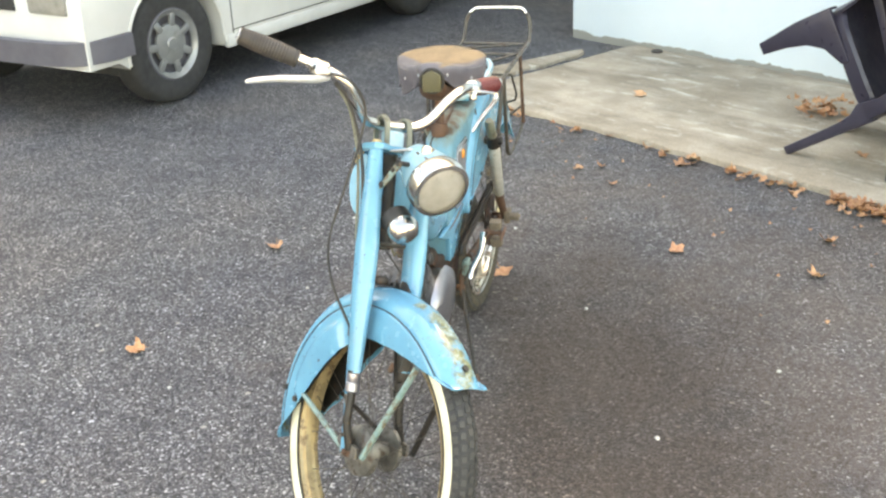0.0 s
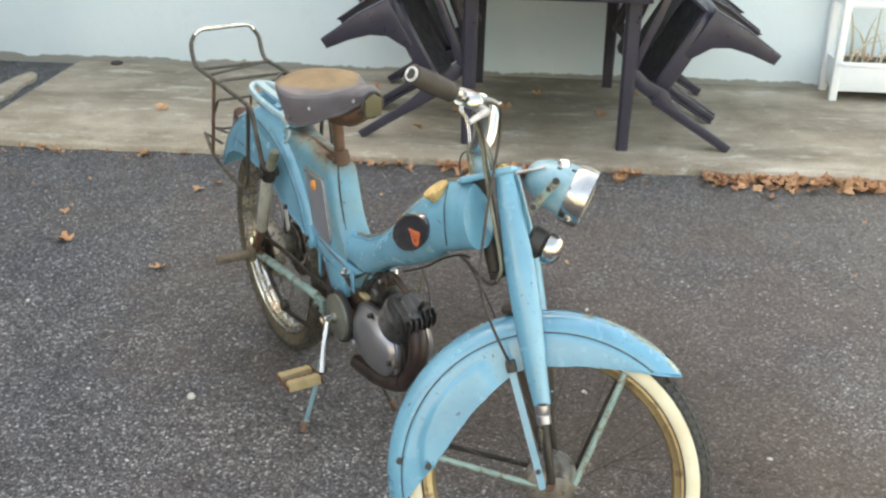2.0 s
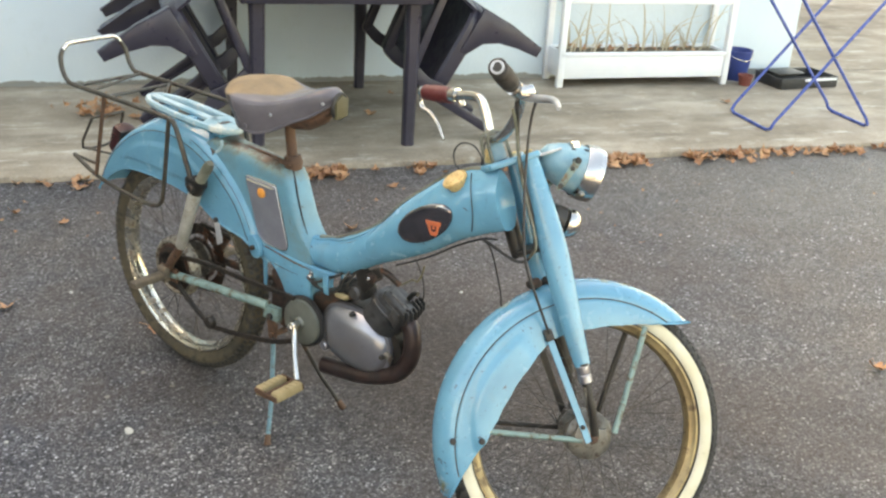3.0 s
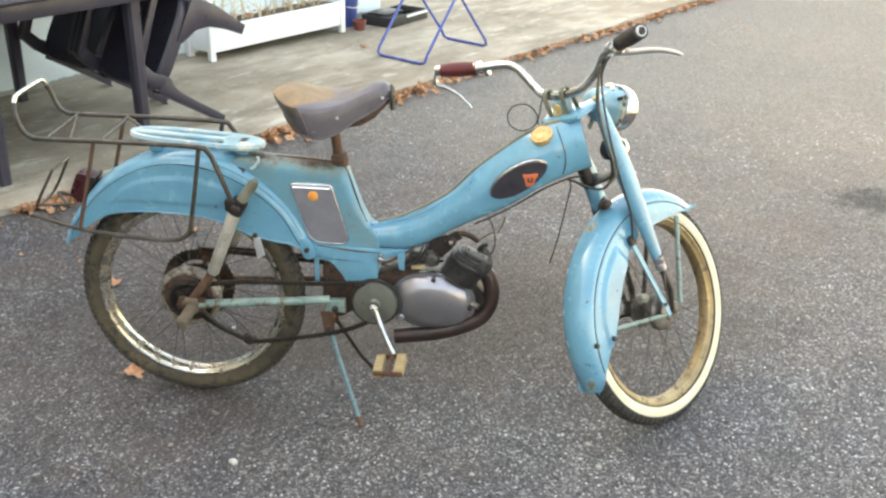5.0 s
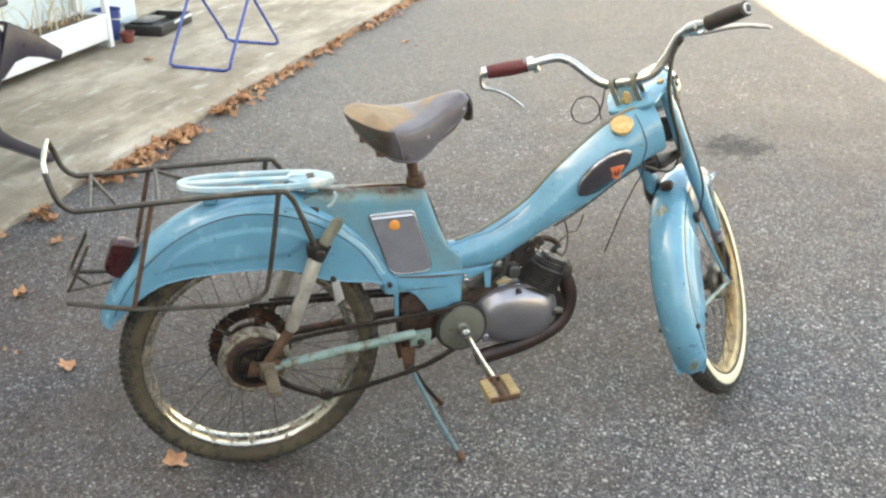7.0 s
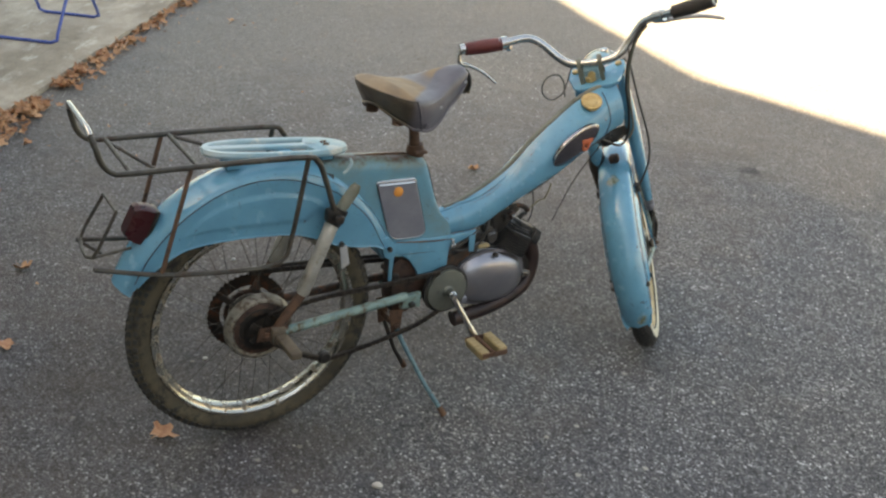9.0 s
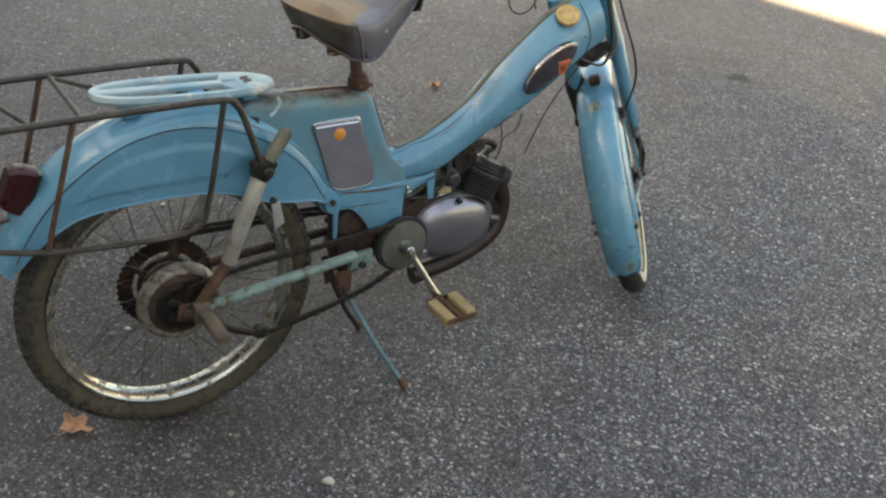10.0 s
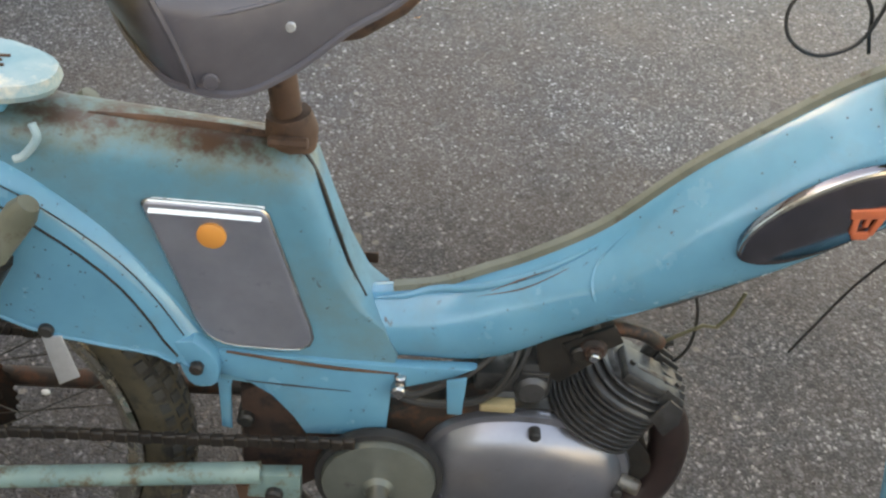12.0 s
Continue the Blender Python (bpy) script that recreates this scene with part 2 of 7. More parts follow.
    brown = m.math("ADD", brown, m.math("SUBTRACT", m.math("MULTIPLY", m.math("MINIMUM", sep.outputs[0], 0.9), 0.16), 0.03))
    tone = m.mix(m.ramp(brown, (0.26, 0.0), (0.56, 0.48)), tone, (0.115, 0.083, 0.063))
    # stain and painted contact shade darken the ground together
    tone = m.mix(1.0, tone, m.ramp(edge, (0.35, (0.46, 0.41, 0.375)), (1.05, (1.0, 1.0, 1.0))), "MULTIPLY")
    # two worn dark spots
    for (sx, sy, r) in ((1.20, 0.21, 0.19), (0.42, -0.05, 0.07)):
        sub = m.n("ShaderNodeVectorMath")
        sub.operation = "SUBTRACT"
        m.put(sub.inputs[0], m.co)
        sub.inputs[1].default_value = (sx, sy, 0)
        length = m.n("ShaderNodeVectorMath")
        length.operation = "LENGTH"
        m.put(length.inputs[0], sub.outputs[0])
        edge = m.math("ADD", length.outputs["Value"], m.math("MULTIPLY", m.math("SUBTRACT", m.noise(14.0, 6, 0.75), 0.5), r * 2.6))
        tone = m.mix(1.0, tone, m.ramp(m.math("DIVIDE", edge, r), (0.50, 0.24), (0.95, 1.0)), "MULTIPLY")
    h = m.math("ADD", m.math("MULTIPLY", chips.outputs["Distance"], -1.0), m.math("MULTIPLY", fine.outputs["Distance"], -0.5))
    return m.done(tone, m.ramp(pick(chips, 1), (0.0, 0.5), (1.0, 0.85)), 0.0, m.bump(h, 0.8, 0.005))


def concrete_material():
    m = Nodes("concrete")
    run = m.n("ShaderNodeVectorMath")
    run.operation = "MULTIPLY"
    m.put(run.inputs[0], m.co)
    run.inputs[1].default_value = (0.7, 2.6, 1.0)
    streak = run.outputs[0]
    c = m.ramp(m.noise(1.3, 7, 0.68), (0.32, (0.215, 0.170, 0.122)), (0.5, (0.365, 0.300, 0.228)), (0.66, (0.50, 0.430, 0.345)))
    c = m.mix(m.ramp(m.noise(1.6, 7, 0.7, streak), (0.46, 0.0), (0.66, 0.75)), c, (0.185, 0.152, 0.112))
    c = m.mix(m.ramp(m.noise(3.4, 7, 0.72, streak), (0.57, 0.0), (0.66, 0.7)), c, (0.60, 0.555, 0.475))
    c = m.mix(m.ramp(m.noise(11.0, 6, 0.7), (0.58, 0.0), (0.70, 0.5)), c, (0.56, 0.52, 0.44))
    c = m.mix(1.0, c, m.ramp(m.noise(110.0, 3), (0.3, 0.82), (0.7, 1.16)), "MULTIPLY")
    c = m.mix(m.ramp(m.noise(5.0, 7, 0.75), (0.58, 0.0), (0.74, 0.65)), c, (0.125, 0.105, 0.075))
    h = m.math("ADD", m.noise(120.0, 4), m.math("MULTIPLY", m.noise(9.0, 4), 2.0))
    return m.done(c, 0.85, 0.0, m.bump(h, 0.35, 0.004))


def wall_paint_material():
    m = Nodes("wall_paint")
    c = m.ramp(m.noise(1.1, 5), (0.3, (0.58, 0.69, 0.75)), (0.65, (0.67, 0.77, 0.82)))
    c = m.mix(m.ramp(m.noise(3.5, 6, 0.7), (0.56, 0.0), (0.8, 0.5)), c, (0.50, 0.58, 0.58))
    # splashed dirt along the foot of the wall
    z = m.t.nodes.new("ShaderNodeSeparateXYZ")
    m.put(z.inputs[0], m.co)
    low = m.math("ADD", z.outputs[2], m.math("MULTIPLY", m.noise(5.0, 6, 0.7), -0.10))
    c = m.mix(m.ramp(low, (-0.035, 0.8), (-0.016, 0.0)), c, (0.20, 0.18, 0.14))
    h = m.math("ADD", m.noise(60.0, 5), m.math("MULTIPLY", m.noise(6.0, 3), 2.5))
    return m.done(c, 0.75, 0.0, m.bump(h, 0.4, 0.004))


def blue_paint_material(name="blue_paint", stains=()):
    m = Nodes(name)
    c = m.ramp(m.noise(9.0, 5, 0.6), (0.30, (0.078, 0.262, 0.378)), (0.55, (0.094, 0.312, 0.440)), (0.75, (0.122, 0.350, 0.475)))
    # greenish grime and faded patches
    c = m.mix(m.ramp(m.noise(14.0, 6, 0.7), (0.54, 0.0), (0.74, 0.45)), c, (0.125, 0.230, 0.25))
    # scratches and chips down to rust
    chip = m.noise(46.0, 6, 0.75)
    c = m.mix(m.ramp(chip, (0.638, 0.0), (0.675, 0.9)), c, (0.065, 0.036, 0.022))
    speck = m.voronoi(75.0)
    c = m.mix(m.ramp(speck.outputs["Distance"], (0.06, 0.75), (0.10, 0.0)), c, (0.05, 0.06, 0.06))
    # lichen and rust blotches round given places
    for centre, radius in stains:
        sub = m.n("ShaderNodeVectorMath")
        sub.operation = "DISTANCE"
        m.put(sub.inputs[0], m.co)
        sub.inputs[1].default_value = centre
        d = m.math("ADD", m.math("DIVIDE", sub.outputs["Value"], radius), m.math("MULTIPLY", m.math("SUBTRACT", m.noise(34.0, 6, 0.75), 0.5), 3.2))
        c = m.mix(m.ramp(d, (0.35, 0.88), (0.95, 0.0)), c, m.ramp(m.noise(60.0, 5, 0.7), (0.35, (0.055, 0.040, 0.022)), (0.5, (0.175, 0.165, 0.055)), (0.65, (0.30, 0.34, 0.30))))
    r = m.ramp(m.noise(30.0, 4), (0.3, 0.12), (0.7, 0.30))
    return m.done(c, r, 0.0, m.bump(m.noise(35.0, 3), 0.06, 0.002), Coat_Weight=0.4, Coat_Roughness=0.08)


def worn_material(name, base, base2, rust, amount, rough=(0.35, 0.7), metal=0.0, scale=24.0, bump=0.15):
    """A surface of two tones with patches of a third (rust, grime)."""
    m = Nodes(name)
    c = m.ramp(m.noise(scale, 5, 0.6), (0.32, base), (0.66, base2))
    k = m.ramp(m.noise(scale * 1.9, 6, 0.72), (0.66 - amount, 0.0), (0.78 - amount, 0.95))
    c = m.mix(k, c, rust)
    r = m.mix(k, (rough[0],) * 3, (rough[1],) * 3)
    me = m.mix(k, (metal,) * 3, (0.0,) * 3)
    return m.done(c, r, me, m.bump(m.noise(scale * 5, 5), bump, 0.0015))


def plastic_material(name, a, b, rough=0.45):
    m = Nodes(name)
    c = m.ramp(m.noise(7.0, 5, 0.6), (0.3, a), (0.7, b))
    return m.done(c, m.ramp(m.noise(25.0, 4), (0.3, rough - 0.1), (0.7, rough + 0.15)), 0.0, m.bump(m.noise(160.0, 3), 0.08, 0.001))


def saddle_material():
    """Grey brown leather, brown behind; worn tan rear top with a warm sheen painted in."""
    m = Nodes("worn_saddle_leather")
    sep = m.t.nodes.new("ShaderNodeSeparateXYZ")
    m.put(sep.inputs[0], m.co)
    x, y, z = sep.outputs
    wob = m.math("MULTIPLY", m.math("SUBTRACT", m.noise(22.0, 5, 0.6), 0.5), 0.022)
    flank = m.ramp(m.noise(20.0, 5, 0.6), (0.3, (0.082, 0.074, 0.086)), (0.7, (0.125, 0.112, 0.122)))
    back = m.ramp(m.noise(24.0, 6, 0.7), (0.3, (0.055, 0.041, 0.030)), (0.7, (0.115, 0.088, 0.062)))
    # this tan carries a warm reflection as fixed colour
    worn = m.ramp(m.noise(16.0, 6, 0.65), (0.28, (0.155, 0.100, 0.056)), (0.6, (0.258, 0.170, 0.090)), (0.8, (0.135, 0.092, 0.056)))
    line = m.math("SUBTRACT", m.math("MULTIPLY", x, 0.812), 0.3575)
    line = m.math("MINIMUM", line, 0.016)
    past = m.math("ADD", m.math("SUBTRACT", y, line), wob)
    on_top = m.math("SUBTRACT", z, m.ramp(x, (0.25, 0.858), (0.31, 0.845), (0.37, 0.843), (0.44, 0.855), (0.50, 0.868)))
    k = m.math("MULTIPLY", m.ramp(past, (0.0, 0.0), (0.010, 1.0)), m.ramp(on_top, (0.0, 0.0), (0.003, 1.0)))
    c = m.mix(m.ramp(m.math("ADD", x, wob), (0.300, 1.0), (0.312, 0.0)), flank, back)
    c = m.mix(k, c, worn)
    r = m.mix(k, m.ramp(m.noise(30.0, 4), (0.3, 0.30), (0.7, 0.46)), (0.62, 0.62, 0.62))
    return m.done(c, r, 0.0, m.bump(m.noise(90.0, 4), 0.10, 0.001))


def hump_material():
    """The seat housing's paint: greyed blue green with rust eating in from the top."""
    m = Nodes("weathered_housing_paint")
    sep = m.t.nodes.new("ShaderNodeSeparateXYZ")
    m.put(sep.inputs[0], m.co)
    c = m.ramp(m.noise(9.0, 5, 0.6), (0.30, (0.078, 0.238, 0.315)), (0.55, (0.098, 0.285, 0.375)), (0.75, (0.132, 0.305, 0.370)))
    c = m.mix(m.ramp(m.noise(15.0, 6, 0.7), (0.44, 0.0), (0.68, 0.6)), c, (0.130, 0.205, 0.205))
    top = m.math("ADD", sep.outputs[2], m.math("MULTIPLY", m.math("SUBTRACT", m.noise(26.0, 6, 0.75), 0.5), 0.080))
    top = m.math("ADD", top, m.math("MULTIPLY", sep.outputs[0], 0.09))
    c = m.mix(m.ramp(top, (0.680, 0.0), (0.703, 0.6)), c, (0.155, 0.15, 0.085))
    c = m.mix(m.ramp(top, (0.702, 0.0), (0.713, 0.95)), c, (0.085, 0.042, 0.025))
    chip = m.noise(50.0, 6, 0.75)
    c = m.mix(m.ramp(chip, (0.635, 0.0), (0.672, 0.85)), c, (0.055, 0.040, 0.030))
    r = m.ramp(m.noise(30.0, 4), (0.3, 0.28), (0.7, 0.55))
    return m.done(c, r, 0.0, m.bump(m.noise(35.0, 3), 0.08, 0.002))


def leaf_material():
    m = Nodes("dry_leaf")
    k = m.math("FRACT", m.math("ADD", m.island(), m.object_random()))
    c = m.ramp(k, (0.0, (0.27, 0.095, 0.046)), (0.35, (0.46, 0.20, 0.085)), (0.7, (0.62, 0.34, 0.185)), (1.0, (0.36, 0.115, 0.060)))
    c = m.mix(0.45, c, m.ramp(m.noise(60.0, 5), (0.3, (0.16, 0.07, 0.04)), (0.7, (0.66, 0.42, 0.24))))
    return m.done(c, 0.75, 0.0, m.bump(m.noise(110.0, 4), 0.3, 0.001))


ASPHALT, CONCRETE, WALL = asphalt_material(), concrete_material(), wall_paint_material()
BLUE = blue_paint_material()
HUMP = hump_material()
PALE = worn_material("weathered_green_paint", (0.125, 0.215, 0.205), (0.20, 0.295, 0.265), (0.12, 0.075, 0.04), 0.16, (0.45, 0.8))
PALEBLUE = worn_material("bleached_blue_paint", (0.17, 0.35, 0.42), (0.42, 0.52, 0.53), (0.62, 0.62, 0.55), 0.12, (0.4, 0.6), 0.0, 10.0)
BARE = worn_material("bare_bright_metal", (0.42, 0.42, 0.42), (0.52, 0.52, 0.52), (0.25, 0.23, 0.20), 0.04, (0.35, 0.6), 0.4, 60.0)
LAMPBLUE = worn_material("bleached_lamp_paint", (0.085, 0.275, 0.365), (0.27, 0.42, 0.47), (0.030, 0.030, 0.028), 0.05, (0.3, 0.5), 0.0, 20.0, 0.05)
CHAIN = worn_material("black_greased_chain", (0.018, 0.014, 0.012), (0.035, 0.026, 0.020), (0.055, 0.032, 0.02), 0.06, (0.5, 0.75), 0.3)
TEAL = worn_material("worn_teal_paint", (0.075, 0.175, 0.215), (0.13, 0.245, 0.275), (0.085, 0.070, 0.050), 0.12, (0.45, 0.8), 0.0, 30.0)
ARM = worn_material("rust_stained_green_paint", (0.135, 0.235, 0.225), (0.23, 0.335, 0.300), (0.115, 0.075, 0.038), 0.17, (0.45, 0.8), 0.0, 15.0)
DRUM = worn_material("dirty_cream_drum", (0.20, 0.18, 0.145), (0.32, 0.295, 0.25), (0.085, 0.055, 0.035), 0.17, (0.35, 0.75), 0.45, 28.0)
PEG = worn_material("brown_peg_rubber", (0.085, 0.066, 0.048), (0.15, 0.115, 0.08), (0.05, 0.04, 0.03), 0.1, (0.7, 0.85), 0.0, 40.0)
RACK = worn_material("olive_rack_paint", (0.028, 0.025, 0.020), (0.070, 0.062, 0.047), (0.045, 0.026, 0.018), 0.16, (0.42, 0.75))
CHROME = worn_material("pitted_chrome", (0.58, 0.57, 0.55), (0.46, 0.45, 0.43), (0.16, 0.115, 0.07), 0.03, (0.18, 0.7), 1.0, 30.0)
YELLOWRIM = worn_material("yellowed_rusty_rim", (0.40, 0.30, 0.16), (0.27, 0.195, 0.105), (0.115, 0.066, 0.034), 0.15, (0.35, 0.7), 0.5, 15.0)
RIM = worn_material("rusty_chrome_rim", (0.58, 0.56, 0.50), (0.40, 0.37, 0.30), (0.125, 0.080, 0.042), 0.13, (0.18, 0.65), 0.95, 15.0)
ALLOY = worn_material("dull_aluminium", (0.33, 0.33, 0.36), (0.27, 0.27, 0.295), (0.20, 0.195, 0.20), 0.03, (0.30, 0.45), 0.8, 14.0)
PANEL = worn_material("brushed_aluminium_panel", (0.37, 0.38, 0.43), (0.30, 0.31, 0.355), (0.24, 0.24, 0.275), 0.05, (0.30, 0.5), 0.65, 18.0, 0.05)
RUST = worn_material("rusted_steel", (0.080, 0.042, 0.028), (0.145, 0.075, 0.045), (0.040, 0.024, 0.018), 0.12, (0.7, 0.85), 0.15)
DARK = worn_material("oily_dark_steel", (0.018, 0.016, 0.014), (0.040, 0.034, 0.029), (0.090, 0.046, 0.025), 0.09, (0.45, 0.75), 0.3)
OILRUST = worn_material("oily_rusted_casting", (0.022, 0.017, 0.014), (0.050, 0.034, 0.026), (0.120, 0.050, 0.026), 0.16, (0.5, 0.8), 0.2, 20.0, 0.4)
PIPE = worn_material("heat_browned_pipe", (0.024, 0.015, 0.014), (0.056, 0.033, 0.030), (0.016, 0.012, 0.011), 0.14, (0.35, 0.6), 0.35, 12.0)
TREAD = worn_material("dusty_tread_rubber", (0.030, 0.029, 0.027), (0.060, 0.056, 0.049), (0.016, 0.015, 0.014), 0.12, (0.75, 0.9), 0.0, 20.0)
CYLINDER = worn_material("grey_cast_iron", (0.042, 0.041, 0.041), (0.095, 0.092, 0.090), (0.022, 0.019, 0.017), 0.14, (0.40, 0.7), 0.5)
REDRUST = worn_material("red_brown_rust", (0.034, 0.020, 0.015), (0.092, 0.043, 0.029), (0.018, 0.014, 0.012), 0.18, (0.6, 0.85), 0.1, 18.0, 0.4)
RUBBER = worn_material("dirty_rubber", (0.016, 0.016, 0.016), (0.033, 0.031, 0.029), (0.075, 0.064, 0.045), 0.06, (0.7, 0.9), 0.0, 14.0)
OLDRUBBER = worn_material("muddy_tyre_wall", (0.040, 0.034, 0.024), (0.115, 0.092, 0.055), (0.022, 0.020, 0.018), 0.15, (0.75, 0.9), 0.0, 11.0)
CREAM = worn_material("cream_tyre_wall", (0.60, 0.54, 0.38), (0.70, 0.65, 0.50), (0.34, 0.26, 0.14), 0.03, (0.6, 0.8), 0.0, 14.0)
LEATHER = saddle_material()
SPOKE = worn_material("dull_spoke_steel", (0.045, 0.041, 0.036), (0.11, 0.10, 0.088), (0.055, 0.032, 0.02), 0.12, (0.4, 0.7), 0.6, 30.0)

TAN = worn_material("tan_pedal_rubber", (0.30, 0.225, 0.115), (0.40, 0.31, 0.17), (0.16, 0.11, 0.055), 0.06, (0.7, 0.85), 0.0, 40.0)
REDGRIP = plastic_material("dark_red_grip", (0.085, 0.010, 0.012), (0.13, 0.018, 0.018), 0.4)
BLACKGRIP = plastic_material("grey_black_grip", (0.022, 0.018, 0.016), (0.045, 0.038, 0.033), 0.65)
CABLE = plastic_material("black_cable", (0.018, 0.017, 0.016), (0.04, 0.036, 0.032), 0.5)
BRASS = worn_material("yellowed_cap", (0.46, 0.30, 0.11), (0.60, 0.44, 0.21), (0.24, 0.13, 0.05), 0.13, (0.5, 0.7), 0.1, 60.0, 0.6)
ORANGE = plastic_material("orange_badge", (0.75, 0.27, 0.05), (0.80, 0.34, 0.09), 0.4)
REDBADGE = plastic_material("red_badge", (0.60, 0.13, 0.055), (0.68, 0.20, 0.10), 0.4)
BADGE = worn_material("tarnished_emblem", (0.25, 0.24, 0.26), (0.18, 0.17, 0.19), (0.42, 0.41, 0.40), 0.02, (0.12, 0.3), 1.0, 30.0, 0.03)
TAIL = plastic_material("red_lamp_plastic", (0.035, 0.005, 0.007), (0.055, 0.008, 0.010), 0.3)
GLASSY = worn_material("clouded_lamp_glass", (0.24, 0.225, 0.195), (0.33, 0.31, 0.275), (0.18, 0.16, 0.13), 0.05, (0.10, 0.2), 0.0, 20.0, 0.3)
HUBSTEEL = worn_material("rusty_hub_steel", (0.10, 0.093, 0.082), (0.21, 0.195, 0.17), (0.060, 0.036, 0.024), 0.14, (0.4, 0.8), 0.5, 30.0)
BRASSY = plastic_material("olive_bracket", (0.085, 0.072, 0.035), (0.13, 0.11, 0.055), 0.5)
SHOCK = worn_material("silvered_shock_tube", (0.34, 0.325, 0.28), (0.50, 0.485, 0.44), (0.16, 0.125, 0.08), 0.10, (0.35, 0.7), 0.30, 22.0)
OLIVE = worn_material("faded_olive_paint", (0.105, 0.108, 0.078), (0.185, 0.188, 0.145), (0.08, 0.058, 0.035), 0.10, (0.5, 0.8), 0.0, 18.0)
WHITE = worn_material("white_painted_board", (0.74, 0.77, 0.80), (0.80, 0.82, 0.83), (0.45, 0.45, 0.40), 0.00, (0.4, 0.6), 0.0, 8.0, 0.05)
PURPLE = plastic_material("dark_garden_plastic", (0.022, 0.020, 0.033), (0.036, 0.033, 0.052), 0.36)
BLUETUBE = plastic_material("blue_enamelled_tube", (0.035, 0.075, 0.30), (0.05, 0.10, 0.36), 0.3)
BUCKET = plastic_material("blue_bucket_plastic", (0.025, 0.05, 0.20), (0.035, 0.07, 0.26), 0.4)
BLACKBOX = plastic_material("black_crate_plastic", (0.02, 0.02, 0.02), (0.04, 0.038, 0.036), 0.5)
SOIL = worn_material("dry_soil", (0.11, 0.08, 0.05), (0.17, 0.125, 0.08), (0.05, 0.035, 0.025), 0.12, (0.9, 0.95), 0.0, 30.0, 0.8)
STRAW = plastic_material("dry_straw", (0.36, 0.30, 0.20), (0.66, 0.60, 0.48), 0.8)
LEAF = leaf_material()
CARPAINT = worn_material("white_car_paint", (0.52, 0.51, 0.48), (0.58, 0.57, 0.54), (0.40, 0.38, 0.34), -0.02, (0.22, 0.4), 0.0, 4.0, 0.02)
CARTRIM = plastic_material("grey_bumper_plastic", (0.085, 0.080, 0.095), (0.12, 0.115, 0.13), 0.5)
TYRE = plastic_material("car_tyre_rubber", (0.022, 0.022, 0.023), (0.04, 0.039, 0.038), 0.8)
HUBCAP = worn_material("silver_hub_cap", (0.24, 0.24, 0.235), (0.31, 0.31, 0.30), (0.12, 0.11, 0.095), 0.06, (0.35, 0.6), 0.5, 14.0)
GLASS = plastic_material("dark_car_glass", (0.015, 0.018, 0.02), (0.02, 0.024, 0.026), 0.12)
RENDERWALL = worn_material("grey_render", (0.36, 0.35, 0.32), (0.44, 0.43, 0.40), (0.27, 0.26, 0.24), 0.05, (0.85, 0.9), 0.0, 2.0, 0.3)
ROOF = worn_material("clay_roof", (0.22, 0.11, 0.07), (0.30, 0.16, 0.10), (0.12, 0.08, 0.06), 0.08, (0.8, 0.9), 0.0, 3.0, 0.4)
STONE = worn_material("pale_pebble", (0.42, 0.41, 0.38), (0.55, 0.54, 0.50), (0.28, 0.26, 0.22), 0.06, (0.8, 0.9), 0.0, 40.0, 0.4)

# ---- ground, slab, house ----
HOUSE = pose(0, 0, 0, 0, 0, math.degrees(math.atan2(-0.747, 0.665)))     # x along the wall, y into the house


def at_house(s, n, z=0.0, turn=0.0):
    return HOUSE @ pose(s, n, z, 0, 0, turn)


def ground():
    bm = bmesh.new()
    xs = [-2500, -300, -40, -9, -5] + [-3.5 + 0.25 * i for i in range(41)] + [9, 14, 40, 300, 2500]
    ys = [-2500, -300, -40, -12, -7] + [-4.5 + 0.25 * i for i in range(51)] + [10, 15, 40, 300, 2500]
    grid = []
    for y in ys:
        row = []
        for x in xs:
            near = abs(x) < 8 and abs(y) < 12
            z = 0.007 * noise.noise((x * 0.8, y * 0.8, 0)) if near else 0.0
            d = min(math.hypot(x - 0.1, y - 2.82), math.hypot(x + 0.125, y - 1.63))
            row.append(bm.verts.new((x, y, z * min(1.0, d / 0.8))))
        grid.append(row)
    for A, B in zip(grid, grid[1:]):
        for i in range(len(xs) - 1):
            bm.faces.new((A[i], A[i + 1], B[i + 1], B[i]))
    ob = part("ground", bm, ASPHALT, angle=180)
    return tagged(ob, "grey worn asphalt yard with pale stone chips", "ground", kind="structure")


def slab(name, s0, s1, n0, n1, top, label, seed, jag=0.012):
    """A low concrete slab with a crumbled edge."""
    r = random.Random(seed)
    k = max(4, int((s1 - s0) / 0.09))
    front = [(s0 + (s1 - s0) * i / k, n0 + r.uniform(-jag, jag) + 0.015 * noise.noise((i * 0.35, seed, 0))) for i in range(k + 1)]
    bm = slab_poly(front + [(s1, n1), (s0, n1)], -0.10, top, "z", 0.008, 2)
    ob = part(name, bm, CONCRETE, angle=35)
    ob.matrix_world = HOUSE
    return tagged(ob, label, "pavement", kind="structure")


ground()
slab("pavement", -3.85, 4.2, 3.50, 4.98, 0.027, "stained pale concrete terrace slab along the house", 3)
slab("pavement", 4.205, 9.5, 3.50, 4.98, 0.027, "stained pale concrete terrace slab along the house", 5)
slab("pavement", 1.95, 9.5, 4.99, 8.8, 0.027, "pale concrete slab beside the end of the house", 6)


